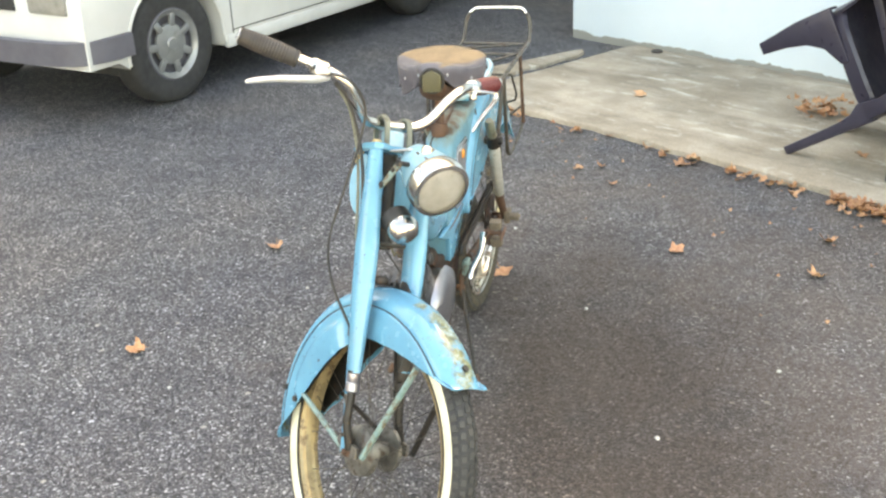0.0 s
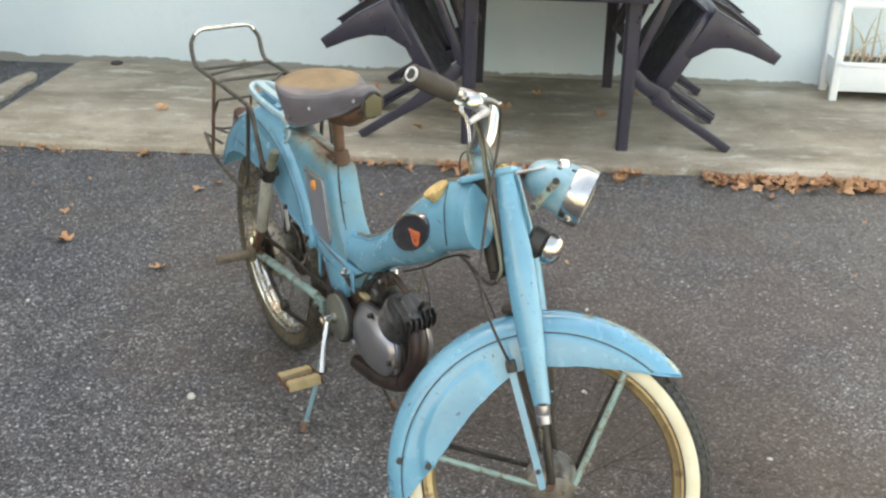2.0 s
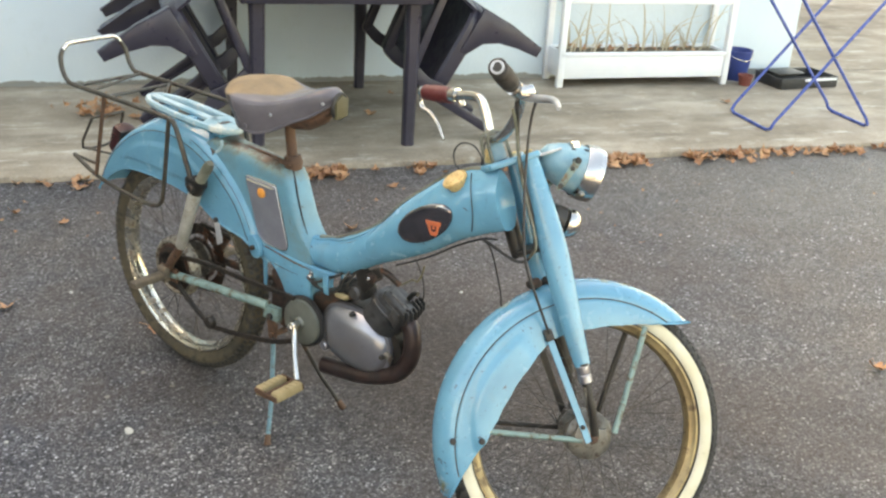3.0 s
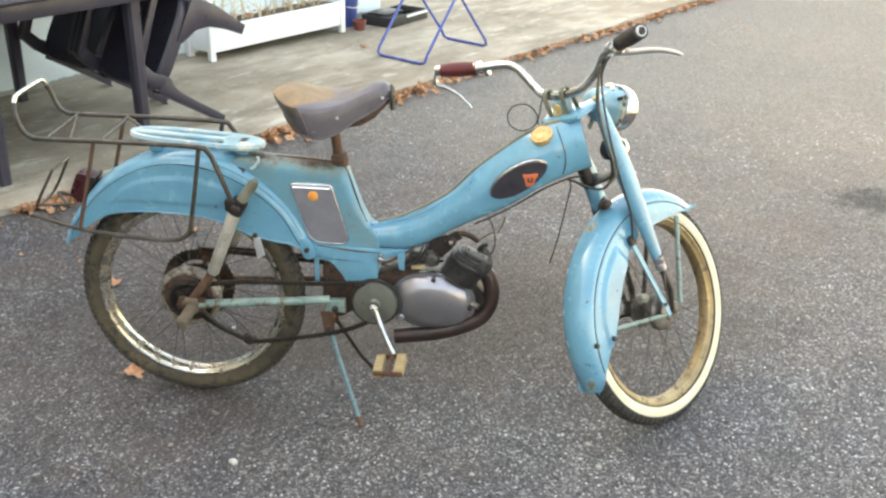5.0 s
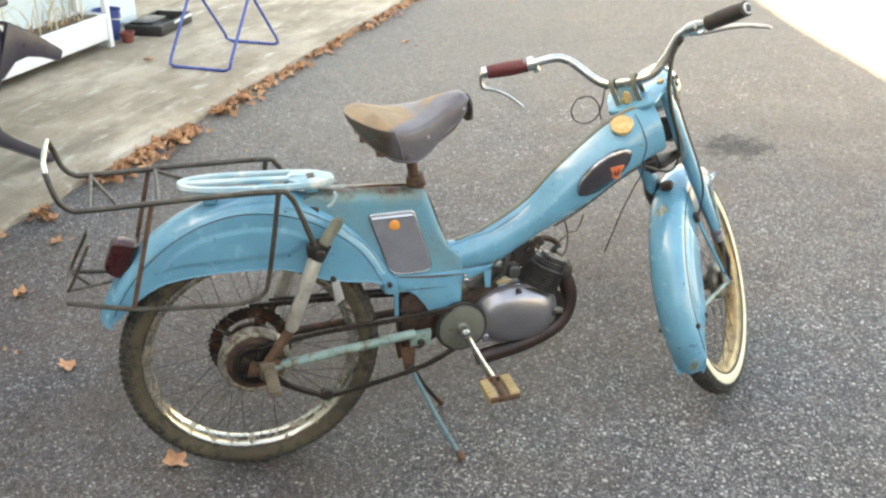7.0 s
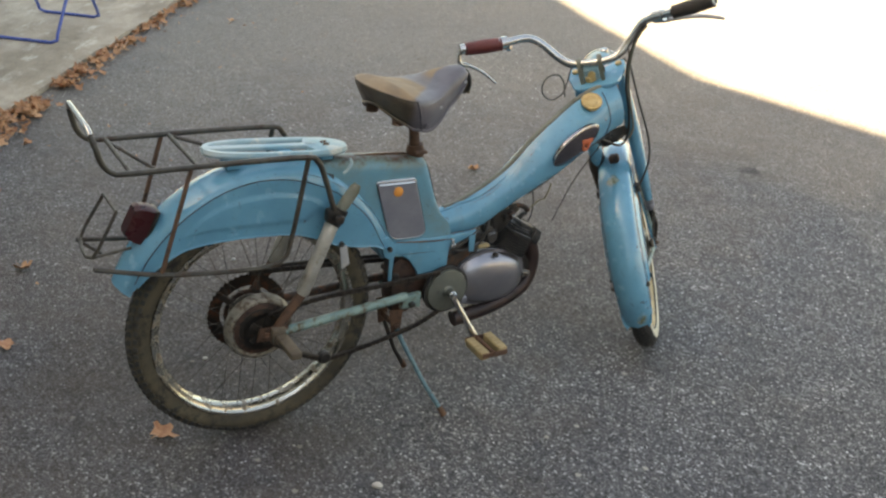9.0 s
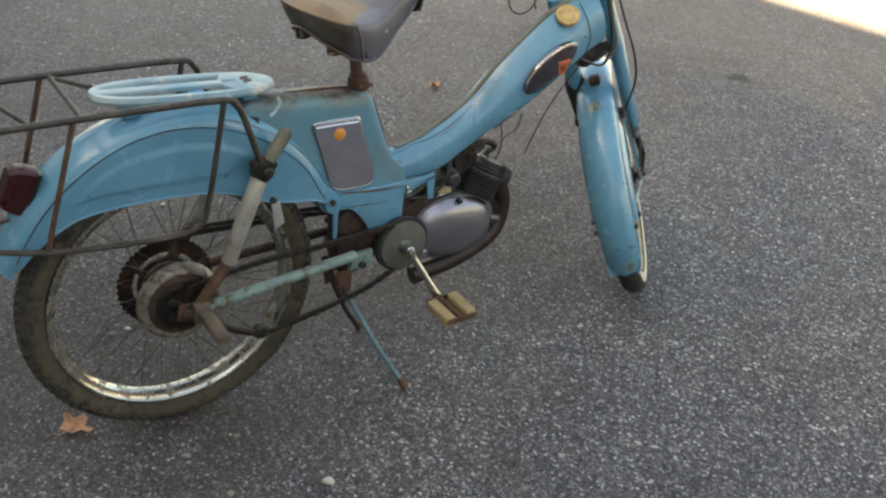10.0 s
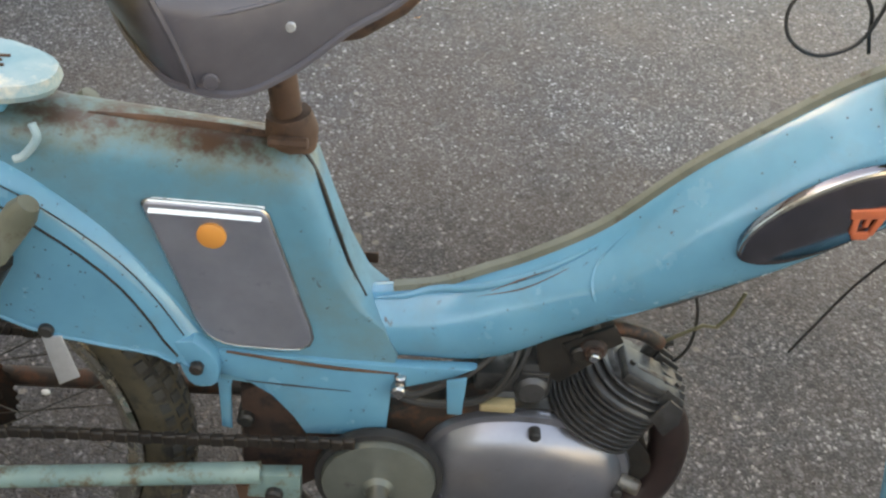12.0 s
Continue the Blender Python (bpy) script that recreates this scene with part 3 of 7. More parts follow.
def kerb_strip():
    """The broken strip of old concrete at the end of the slab."""
    r = random.Random(12)
    left = [(-4.035 + 0.05 * noise.noise((i * 0.6, 1, 0)) + r.uniform(-.015, .015), 3.55 + i * 0.1) for i in range(12)]
    right = [(-3.945 + 0.04 * noise.noise((i * 0.6, 5, 0)) + r.uniform(-.015, .015), 3.50 + i * 0.1) for i in range(12)]
    left = [(a + 0.24 * ((b - 3.55) / 1.1 - 1) * 0.6, b) for a, b in left]
    bm = slab_poly(right + left[::-1], -0.1, 0.022, "z", 0.006, 2)
    ob = part("pavement", bm, CONCRETE, angle=35)
    ob.matrix_world = HOUSE
    tagged(ob, "broken strip of old concrete beside the slab", "pavement", kind="structure")


kerb_strip()


def house():
    s0, s1, n0, n1, h = -4.34, 1.88, 4.905, 8.6, 2.75
    t = 0.25
    for name, a, b, c, d in (("wall_south", s0, s1, n0, n0 + t), ("wall_north", s0, s1, n1 - t, n1), ("wall_west", s0, s0 + t, n0 + t, n1 - t), ("wall_east", s1 - t, s1, n0 + t, n1 - t)):
        bm = box(((a + b) / 2, (c + d) / 2, h / 2 - 0.1), (b - a, d - c, h + 0.2), 0.012)
        ob = part(name, bm, WALL, angle=30)
        ob.matrix_world = HOUSE
        tagged(ob, "pale blue painted rendered house wall, dirty at its foot", "wall", kind="structure")
    roof = slab_poly([(n0 - 0.35, h - 0.02), (n1 + 0.35, h - 0.02), (n1 + 0.35, h + 0.10), ((n0 + n1) / 2, h + 1.1), (n0 - 0.35, h + 0.10)], s0 - 0.3, s1 + 0.3, "y")
    ob = part("roof", roof, ROOF, m=Matrix(((0, 1, 0, 0), (1, 0, 0, 0), (0, 0, 1, 0), (0, 0, 0, 1))))
    ob.matrix_world = HOUSE
    tagged(ob, "low brown tiled roof of the house", "roof", kind="structure")


house()


def shade_caster():
    """Unseen building, its top edge laid out to drop the yard's shade line."""
    h = 8.9
    k = h / math.tan(radians(SUN_EL))
    sx, sy = k * math.sin(radians(SUN_AZ)), k * math.cos(radians(SUN_AZ))
    front = [(-9.0, -1.25), (1.45, -1.23), (2.7, -1.80), (4.25, -2.64), (9.5, -5.5)]
    pts = [(x + sx, y + sy) for x, y in front]
    pts = pts + [(pts[-1][0], pts[-1][1] + 9), (pts[0][0], pts[0][1] + 7)]
    ob = part("backdrop", slab_poly(pts, -0.2, h, "z", 0.02), RENDERWALL, angle=30)
    tagged(ob, "unseen tall grey rendered building added to shade the yard", "building", kind="structure")


shade_caster()
# unseen wall, added to hold back low sky light from the west
unseen_wall = part("wall_yard", box((-8.2, 0.5, 1.6), (0.25, 17.0, 3.3), 0.02), RENDERWALL, angle=30)
tagged(unseen_wall, "unseen plain grey rendered wall added to block low sky light", "wall", kind="structure")

# ---- the moped ----
# Its own axes: x ahead, y to its left, z up, from the ground under the rear axle.
moped = thing("moped", pose(0.103, 2.8226, 0, 0, 0, -103.4), "old light blue moped with rust spots standing on its centre stand", "moped")

# axes of the steered front end: u ahead, v left, w up along the steering axis
CASTER, STEER = radians(26.0), radians(52.0)
_up = Vector((-math.sin(CASTER), 0, math.cos(CASTER)))
_f0 = Vector((math.cos(CASTER), 0, math.sin(CASTER)))
_y0 = Vector((0, 1, 0))
_f = _f0 * math.cos(STEER) + _y0 * math.sin(STEER)
_l = _y0 * math.cos(STEER) - _f0 * math.sin(STEER)
FORK = Matrix.Translation((1.1742, 0, 0.2604)) @ Matrix((_f, _l, _up)).transposed().to_4x4()


def fk(u, v, w):
    return FORK @ Vector((u, v, w))


def wheel_axis(c):
    """Turns a lathe's z axis to the wheel's axle (to the left)."""
    return Matrix.Translation(c) @ Matrix.Rotation(radians(-90), 4, "X")


def tyre_mesh(R, half, seg=120):
    """The round carcass of a tyre."""
    bm = bmesh.new()
    prof = []
    for i in range(19):
        a = -2.25 + 4.5 * i / 18
        prof.append((R - 0.0275 + 0.0275 * math.cos(a) if abs(a) < 1.6 else R - 0.0275 + (0.0275 + 0.006 * (abs(a) - 1.6)) * math.cos(a), half * math.sin(a) * (1.0 if abs(a) < 1.6 else 0.93), a))
    rings = []
    for k in range(seg):
        t = 2 * math.pi * k / seg
        ring = []
        for r, y, a in prof:
            ring.append(bm.verts.new((r * math.cos(t), r * math.sin(t), y)))
        rings.append(ring)
    n = len(prof)
    for k in range(seg):
        A, B = rings[k], rings[(k + 1) % seg]
        for i in range(n - 1):
            bm.faces.new((A[i], A[i + 1], B[i + 1], B[i]))
    bmesh.ops.recalc_face_normals(bm, faces=bm.faces)
    return bm


def tread_mesh(R, half, count=92):
    """Small tread blocks in five rows across the crown, set in chevrons."""
    verts, faces = [], []

    def spot(a, t, lift):
        q = 0.0275 + lift
        r = R - 0.0295 + q * math.cos(a)
        return (r * math.cos(t), r * math.sin(t), (half + lift) * math.sin(a))

    for k in range(count):
        for a in (-1.02, -0.52, 0.0, 0.52, 1.02):
            t = 2 * math.pi * (k + 0.55 * abs(a)) / count
            da, dt = 0.19, 0.32 * 2 * math.pi / count
            base = len(verts)
            for lift, s in ((-0.002, 1.0), (0.0024, 0.86)):
                verts.extend(spot(a + da * s * i, t + dt * s * j, lift) for i, j in ((-1, -1), (1, -1), (1, 1), (-1, 1)))
            faces.append((base + 4, base + 5, base + 6, base + 7))
            faces.extend((base + i, base + (i + 1) % 4, base + 4 + (i + 1) % 4, base + 4 + i) for i in range(4))
    me = bpy.data.meshes.new("tread_blocks")
    me.from_pydata(verts, [], faces)
    bm = bmesh.new()
    bm.from_mesh(me)
    bpy.data.meshes.remove(me)
    bmesh.ops.recalc_face_normals(bm, faces=bm.faces)
    return bm


def wheel(name, m, hub_profile, hub_mat, tyre_mat, cream, parent):
    R, rim_r = 0.300, 0.247
    hub = part(name, lathe(hub_profile, 40, m), hub_mat, parent)
    part("tyre", tyre_mesh(R - 0.002, 0.0275), tyre_mat, hub, "tyre with worn block tread", 50, m)
    part("tread", tread_mesh(R, 0.0275), TREAD, hub, "worn dusty tread blocks", 30, m)
    rim = lathe([(rim_r + 0.001, 0.0200), (rim_r + 0.002, 0.0225), (rim_r - 0.004, 0.0225), (rim_r - 0.008, 0.0175), (rim_r - 0.016, 0.0150), (rim_r - 0.019, 0.008), (rim_r - 0.021, 0), (rim_r - 0.019, -0.008),
                 (rim_r - 0.016, -0.0150), (rim_r - 0.008, -0.0175), (rim_r - 0.004, -0.0225), (rim_r + 0.002, -0.0225), (rim_r + 0.001, -0.0200), (rim_r - 0.010, -0.010), (rim_r - 0.012, 0), (rim_r - 0.010, 0.010)], 96, m, closed=True)
    part("rim", rim, YELLOWRIM if cream else RIM, hub, "yellowed rusty rim" if cream else "chromed rim with rust")
    if cream:
        for side in (1, -1):
            band = [(0.2495, 0.0225 * side), (0.254, 0.0262 * side), (0.263, 0.0284 * side), (0.272, 0.0283 * side), (0.2775, 0.0262 * side), (0.2775, 0.022 * side), (0.262, 0.020 * side)]
            part("whitewall", lathe(band, 96, m, closed=True), CREAM, hub, "cream white tyre wall band")
            line = [(0.2478, 0.0226 * side), (0.2482, 0.0252 * side), (0.2505, 0.0258 * side), (0.2505, 0.0220 * side)]
            part("bead", lathe(line, 96, m, closed=True), RUBBER, hub)
    for k in range(36):
        a = 2 * math.pi * k / 36
        side = 1 if k % 2 else -1
        off = radians(48) * (1 if (k // 2) % 2 else -1)
        p = Vector((0.040 * math.cos(a + off), 0.040 * math.sin(a + off), 0.030 * side))
        q = Vector((0.229 * math.cos(a), 0.229 * math.sin(a), 0.004 * side))
        part("spoke", tube([p, q], 0.0009, 5), SPOKE, hub, m=m)
    return hub


rear_hub = [(0, -0.060), (0.012, -0.060), (0.014, -0.052), (0.052, -0.050), (0.058, -0.046), (0.060, -0.034), (0.068, -0.030), (0.072, -0.020), (0.064, -0.014), (0.052, -0.010), (0.030, -0.006), (0.028, 0.028), (0.050, 0.032), (0.050, 0.038), (0.012, 0.042), (0, 0.055)]
rw = wheel("rear_wheel", wheel_axis((0, 0, 0.300)), rear_hub, HUBSTEEL, OLDRUBBER, False, moped)


def sprocket(R, teeth, y, c, inner_k=0.80, thick=0.004):
    """A toothed ring with spokes between hub and rim, about the y axis at c."""
    bm = bmesh.new()
    pts = []
    n = teeth * 4
    for i in range(n):
        a = 2 * math.pi * i / n
        r = R + (0.0032 if i % 4 in (0, 1) else 0.0)
        pts.append((r * math.cos(a), r * math.sin(a)))
    inner = [(R * inner_k * math.cos(2 * math.pi * i / n), R * inner_k * math.sin(2 * math.pi * i / n)) for i in range(n)]
    A = [bm.verts.new((x, 0, z)) for x, z in pts]
    B = [bm.verts.new((x, 0, z)) for x, z in inner]
    for i in range(n):
        bm.faces.new((A[i], A[(i + 1) % n], B[(i + 1) % n], B[i]))
    bmesh.ops.solidify(bm, geom=bm.faces[:], thickness=thick)
    for k in range(5):
        a = 2 * math.pi * k / 5
        arm = box((R * 0.5, 0, 0), (R * 0.7, thick, 0.014), 0.001)
        arm.transform(Matrix.Rotation(a, 4, "Y"))
        join(bm, arm)
    bm.transform(Matrix.Translation((c[0], y, c[1])))
    return bm


part("sprocket", sprocket(0.096, 44, 0.045, (0, 0.300), inner_k=0.70), OILRUST, rw, "large oily rear sprocket")
part("sprocket_web", lathe([(0.020, 0.043), (0.056, 0.043), (0.058, 0.046), (0.020, 0.046)], 32, wheel_axis((0, 0, 0.300)), closed=True), REDRUST, rw, "rusty sprocket web")
part("sprocket", sprocket(0.044, 18, -0.062, (0, 0.300)), DARK, rw)
part("hub_rim", lathe([(0.066, -0.047), (0.0700, -0.0515), (0.0755, -0.0500), (0.0810, -0.042), (0.084, -0.028), (0.078, -0.020), (0.060, -0.022)], 44, wheel_axis((0, 0, 0.300)), closed=True), DRUM, rw, "dirty cream brake drum rim")
part("drum_face", lathe([(0, -0.0540), (0.022, -0.0535), (0.040, -0.0505), (0.062, -0.0485), (0.067, -0.0455), (0.060, -0.040), (0, -0.040)], 40, wheel_axis((0, 0, 0.300))), REDRUST, rw, "rust brown face of the drum")
for a in [2 * math.pi * k / 12 for k in range(12)]:
    part("rivet", rod((0.077 * math.cos(a), -0.0455, 0.3 + 0.077 * math.sin(a)), (0.077 * math.cos(a), -0.041, 0.3 + 0.077 * math.sin(a)), 0.0028, 6), DARK, rw)
part("brake_plate", lathe([(0, 0.0505), (0.050, 0.0505), (0.054, 0.047), (0.054, 0.050), (0.020, 0.056), (0, 0.056)], 32, wheel_axis((0, 0, 0.3)) @ Matrix.Scale(-1, 4, (0, 0, 1))), DARK, rw, "oily brake drum plate")
part("axle", join_all([rod((0, -0.098, 0.300), (0, 0.098, 0.300), 0.006), rod((0, -0.092, 0.3), (0, -0.082, 0.3), 0.012, 6), rod((0, 0.082, 0.3), (0, 0.092, 0.3), 0.012, 6)]), RUST, rw)

GUARDBLUE = blue_paint_material("stained_guard_paint", [(tuple(fk(0.069 + 0.3235 * math.cos(radians(q)), v, 0.3235 * math.sin(radians(q)))), rr) for q, v, rr in ((57, 0.004, 0.032), (49, 0.002, 0.040), (42, -0.006, 0.026), (35, 0.004, 0.030), (31, -0.008, 0.024), (66, -0.01, 0.018), (180, -0.02, 0.020), (105, 0.0, 0.020))])

# --- pressed steel body: seat hump, arched beam and tank neck
BEAM_TOP = [(0.40, 0.512), (0.47, 0.520), (0.538, 0.532), (0.58, 0.552), (0.621, 0.573), (0.68, 0.613), (0.741, 0.676), (0.806, 0.730), (0.857, 0.769), (0.909, 0.796), (0.962, 0.813), (0.985, 0.814)]
BEAM_BOT = [(0.40, 0.438), (0.497, 0.453), (0.588, 0.457), (0.652, 0.493), (0.703, 0.524), (0.77, 0.557), (0.838, 0.594), (0.906, 0.640), (0.968, 0.672), (1.022, 0.695)]


def beam():
    """The arched beam that carries the tank, in slices square to its run."""
    rings = []
    N = 40
    top = smooth_path([(x, 0, z) for x, z in BEAM_TOP], 8)
    bot = smooth_path([(x, 0, z) for x, z in BEAM_BOT], 8)

    def along(P, t):
        d = [0.0]
        for a, b in zip(P, P[1:]):
            d.append(d[-1] + (b - a).length)
        t *= d[-1]
        for i in range(len(P) - 1):
            if t <= d[i + 1]:
                return P[i].lerp(P[i + 1], (t - d[i]) / (d[i + 1] - d[i]))
        return P[-1]

    for k in range(N + 1):
        t = k / N
        a, b = along(top, t), along(bot, t)
        c, half = (a + b) / 2, (a - b) / 2
        w = interp(t, [(0, 0.033), (0.15, 0.036), (0.38, 0.043), (0.50, 0.052), (0.72, 0.055), (0.86, 0.0505), (0.895, 0.0470), (0.915, 0.040), (1.0, 0.031)])
        ring = []
        for j in range(28):
            s = 2 * math.pi * j / 28
            cs, sn = math.cos(s), math.sin(s)
            y = w * math.copysign(abs(cs) ** 0.75, cs)
            h = math.copysign(abs(sn) ** 0.85, sn)
            if h > 0:
                y *= 1 - interp(t, [(0, 0.50), (0.35, 0.56), (0.62, 0.62), (0.80, 0.68), (1.0, 0.66)]) * h * h
            ring.append(c + half * h + Vector((0, y, 0)))
        rings.append(ring)
    return loft(rings)


chassis = part("frame_beam", beam(), BLUE, moped, "arched light blue pressed steel beam with the tank", 60)

hump = [(0.16, 0.695), (0.213, 0.690), (0.30, 0.684), (0.412, 0.674), (0.424, 0.660), (0.440, 0.610), (0.456, 0.565), (0.474, 0.522), (0.490, 0.500), (0.503, 0.470), (0.500, 0.459), (0.496, 0.366), (0.418, 0.362),
        (0.411, 0.388), (0.396, 0.409), (0.372, 0.423), (0.338, 0.427), (0.312, 0.427), (0.289, 0.468), (0.278, 0.512), (0.253, 0.560), (0.212, 0.605), (0.170, 0.634), (0.10, 0.660)]


def hump_mesh():
    """The seat housing: narrow and rounded along its top and front, flat at its sides."""
    rings = []
    steps = ((0.038, 0.036), (0.0372, 0.024), (0.034, 0.013), (0.028, 0.006), (0.018, 0.0015), (0.008, 0.0))
    for y, d in steps + tuple((-y, d) for y, d in steps[::-1]):
        ring = []
        for i, (x, z) in enumerate(hump):
            if i <= 3:
                z -= d * (0.25 if i == 0 else 0.75 if i == 1 else 1.0)
                x -= d * 0.5 if i == 3 else 0.0
            elif i <= 6:
                x -= d * 0.62
                z -= d * (0.8 if i == 4 else 0.2)
            elif i == 7:
                x -= d * 0.3
            ring.append(Vector((x, y, z)))
        rings.append(ring)
    bm = loft(rings)
    bmesh.ops.triangulate(bm, faces=[f for f in bm.faces if len(f.verts) > 4])
    return bm


hump_ob = part("seat_hump", hump_mesh(), HUMP, moped, "faded light blue seat housing, rusty along its top", 50)
part("rust_edge", tube([(0.235, -0.004, 0.6873), (0.29, -0.002, 0.6840), (0.35, 0.0, 0.6790), (0.408, 0.0, 0.6735)], [0.002, 0.0045, 0.0050, 0.004], 8, 4), RUST, hump_ob, "rust eaten top seam", m=Matrix.Scale(1.0, 4))
part("rust_edge", tube([(0.412, -0.012, 0.6725), (0.426, -0.018, 0.650), (0.441, -0.0215, 0.606), (0.456, -0.022, 0.560), (0.471, -0.022, 0.528)], [0.003, 0.0026, 0.0022, 0.002, 0.001], 6, 4), DARK, hump_ob)
BEAM_SURFACE = BVHTree.FromBMesh(beam())


def on_beam(x, z, side, out=0.0):
    """The point of the beam's side at a height, out of its skin by a little."""
    hit = BEAM_SURFACE.ray_cast(Vector((x, side * 0.3, z)), Vector((0, -side, 0)))[0]
    return (x, (hit.y if hit else side * 0.036) + side * out, z)


# side plates that join the housing, the beam and the engine mount
SIDE_PLATE = [(0.328, 0.466), (0.350, 0.4665), (0.400, 0.4650), (0.449, 0.4620), (0.520, 0.4620), (0.578, 0.4640), (0.556, 0.450), (0.524, 0.4385), (0.500, 0.4300), (0.4985, 0.400), (0.497, 0.366), (0.418, 0.362), (0.4067, 0.3837), (0.3853, 0.4127), (0.3591, 0.4313), (0.330, 0.4390)]
for side in (-1, 1):
    lo, hi = sorted((side * 0.030, side * 0.0425))
    part("side_plate", slab_poly(SIDE_PLATE, lo, hi, "y", 0.003), BLUE, chassis, "light blue side plate over the engine mount")
    part("crease", tube([(0.362, side * 0.0426, 0.4310), (0.407, side * 0.0428, 0.4283), (0.461, side * 0.0428, 0.4257)], [0.0006, 0.0011, 0.0004], 5, 4), DARK, chassis)
    lo, hi = sorted((side * 0.036, side * 0.0556))
    part("band_end", slab_poly([(0.2990, 0.486), (0.3020, 0.466), (0.3060, 0.4480), (0.310, 0.4370), (0.316, 0.4315), (0.322, 0.4300), (0.332, 0.4315), (0.339, 0.4380), (0.341, 0.4520), (0.338, 0.4660), (0.331, 0.4760), (0.318, 0.4880)], lo, hi, "y", 0.004), BLUE, chassis, "rounded end of the mudguard band")
# pressed swage line and ridge along the beam, with scratches beside it
part("swage", tube([on_beam(x, z, -1, 0.0002) for x, z in ((0.478, 0.5175), (0.505, 0.5220), (0.5334, 0.5295), (0.5729, 0.5415), (0.6204, 0.5640), (0.6557, 0.5870), (0.672, 0.600))], [0.0010, 0.0034, 0.0040, 0.0040, 0.0036, 0.0022, 0.0004], 10, 4), BLUE, chassis)
for marks in (((0.5816, 0.5553), (0.605, 0.569), (0.6304, 0.5833)), ((0.5711, 0.535), (0.6124, 0.552), (0.6487, 0.5768))):
    part("scratch", tube([on_beam(x, z, -1, -0.0002) for x, z in marks], [0.0003, 0.0009, 0.0003], 5, 6), RUST, chassis, "thin scratch down to rust")
part("tank_seam", tube([on_beam(x, z, -1, -0.0008) for x, z in ((0.700, 0.625), (0.672, 0.590), (0.670, 0.565), (0.692, 0.543), (0.74, 0.562))], [0.0004, 0.0018, 0.0022, 0.0020, 0.0004], 6, 5), BLUE, chassis)
for side in (-1, 1):
    part("head_seam", tube([(0.930, side * 0.022, 0.798), (0.944, side * 0.0385, 0.765), (0.956, side * 0.0440, 0.725), (0.952, side * 0.036, 0.682)], 0.0011, 6, 5), DARK, chassis)
# worn grey rubber strip along the top of the beam
part("top_strip", sweep(smooth_path([(0.495, 0, 0.5255), (0.538, 0, 0.5345), (0.58, 0, 0.5545), (0.621, 0, 0.5755), (0.68, 0, 0.6160), (0.741, 0, 0.679), (0.806, 0, 0.733), (0.857, 0, 0.7715), (0.909, 0, 0.7980), (0.94, 0, 0.8075)], 6), [(-0.0065, -0.003), (0.0065, -0.003), (0.0045, 0.0020), (-0.0045, 0.0020)], up=(0, 0, 1)), OLIVE, chassis, "weathered strip along the beam")

# filler cap
capm = Matrix.Translation((0.897, -0.0265, 0.773)) @ Matrix.Rotation(radians(-22), 4, "Y") @ Matrix.Rotation(radians(27), 4, "X")
part("fuel_cap", lathe([(0, -0.016), (0.020, -0.016), (0.022, 0.000), (0.0265, 0.002), (0.0275, 0.006), (0.0255, 0.009), (0.021, 0.0085), (0.019, 0.0105), (0.012, 0.0115), (0, 0.012)], 28, capm), BRASS, moped, "yellowed round fuel cap")

# oval emblem on the tank
side = -1
ang = radians(35.5)
em = Matrix.Translation((0.845, side * 0.0555, 0.673)) @ Matrix.Rotation(-ang, 4, "Y") @ Matrix.Rotation(radians(-9 * side), 4, "X")
oval = lambda k, s, y: Vector((0.078 * s * math.cos(k), y, 0.0355 * s * math.sin(k)))
ks = [2 * math.pi * i / 40 for i in range(40)]
bez = loft([[oval(k, 1.0, -0.006 * side) for k in ks], [oval(k, 1.02, 0.001 * side) for k in ks], [oval(k, 0.985, 0.0035 * side) for k in ks], [oval(k, 0.86, 0.0050 * side) for k in ks], [oval(k, 0.68, 0.0068 * side) for k in ks], [oval(k, 0.45, 0.0083 * side) for k in ks], [oval(k, 0.22, 0.0091 * side) for k in ks], [oval(k, 0.04, 0.0094 * side) for k in ks]], True)
emb = part("tank_emblem", bez, BADGE, moped, "dark tarnished oval emblem", 50, em)
part("emblem_rim", tube([oval(radians(q), 0.985, 0.0030 * side) for q in range(15, 176, 8)], [0.0008] + [0.0024] * 19 + [0.0008], 6), CHROME, emb, "pitted bright upper rim", m=em)
# plain orange device on the emblem
lo, hi = sorted((0.0070 * side, 0.0104 * side))
dev = join_all([slab_poly(q, lo, hi, "y", 0.0006) for q in ([(0.009, 0.016), (0.046, 0.018), (0.044, 0.008), (0.012, 0.006)], [(0.014, 0.0065), (0.020, 0.0068), (0.022, -0.011), (0.017, -0.010)], [(0.035, 0.0075), (0.041, 0.0077), (0.037, -0.011), (0.032, -0.011)], [(0.017, -0.008), (0.037, -0.008), (0.033, -0.016), (0.021, -0.016)], [(0.0255, 0.007), (0.0295, 0.007), (0.0295, -0.002), (0.0255, -0.002)])])
part("device", dev, REDBADGE, emb, "orange red device", 40, em @ Matrix.Rotation(ang, 4, "Y"))

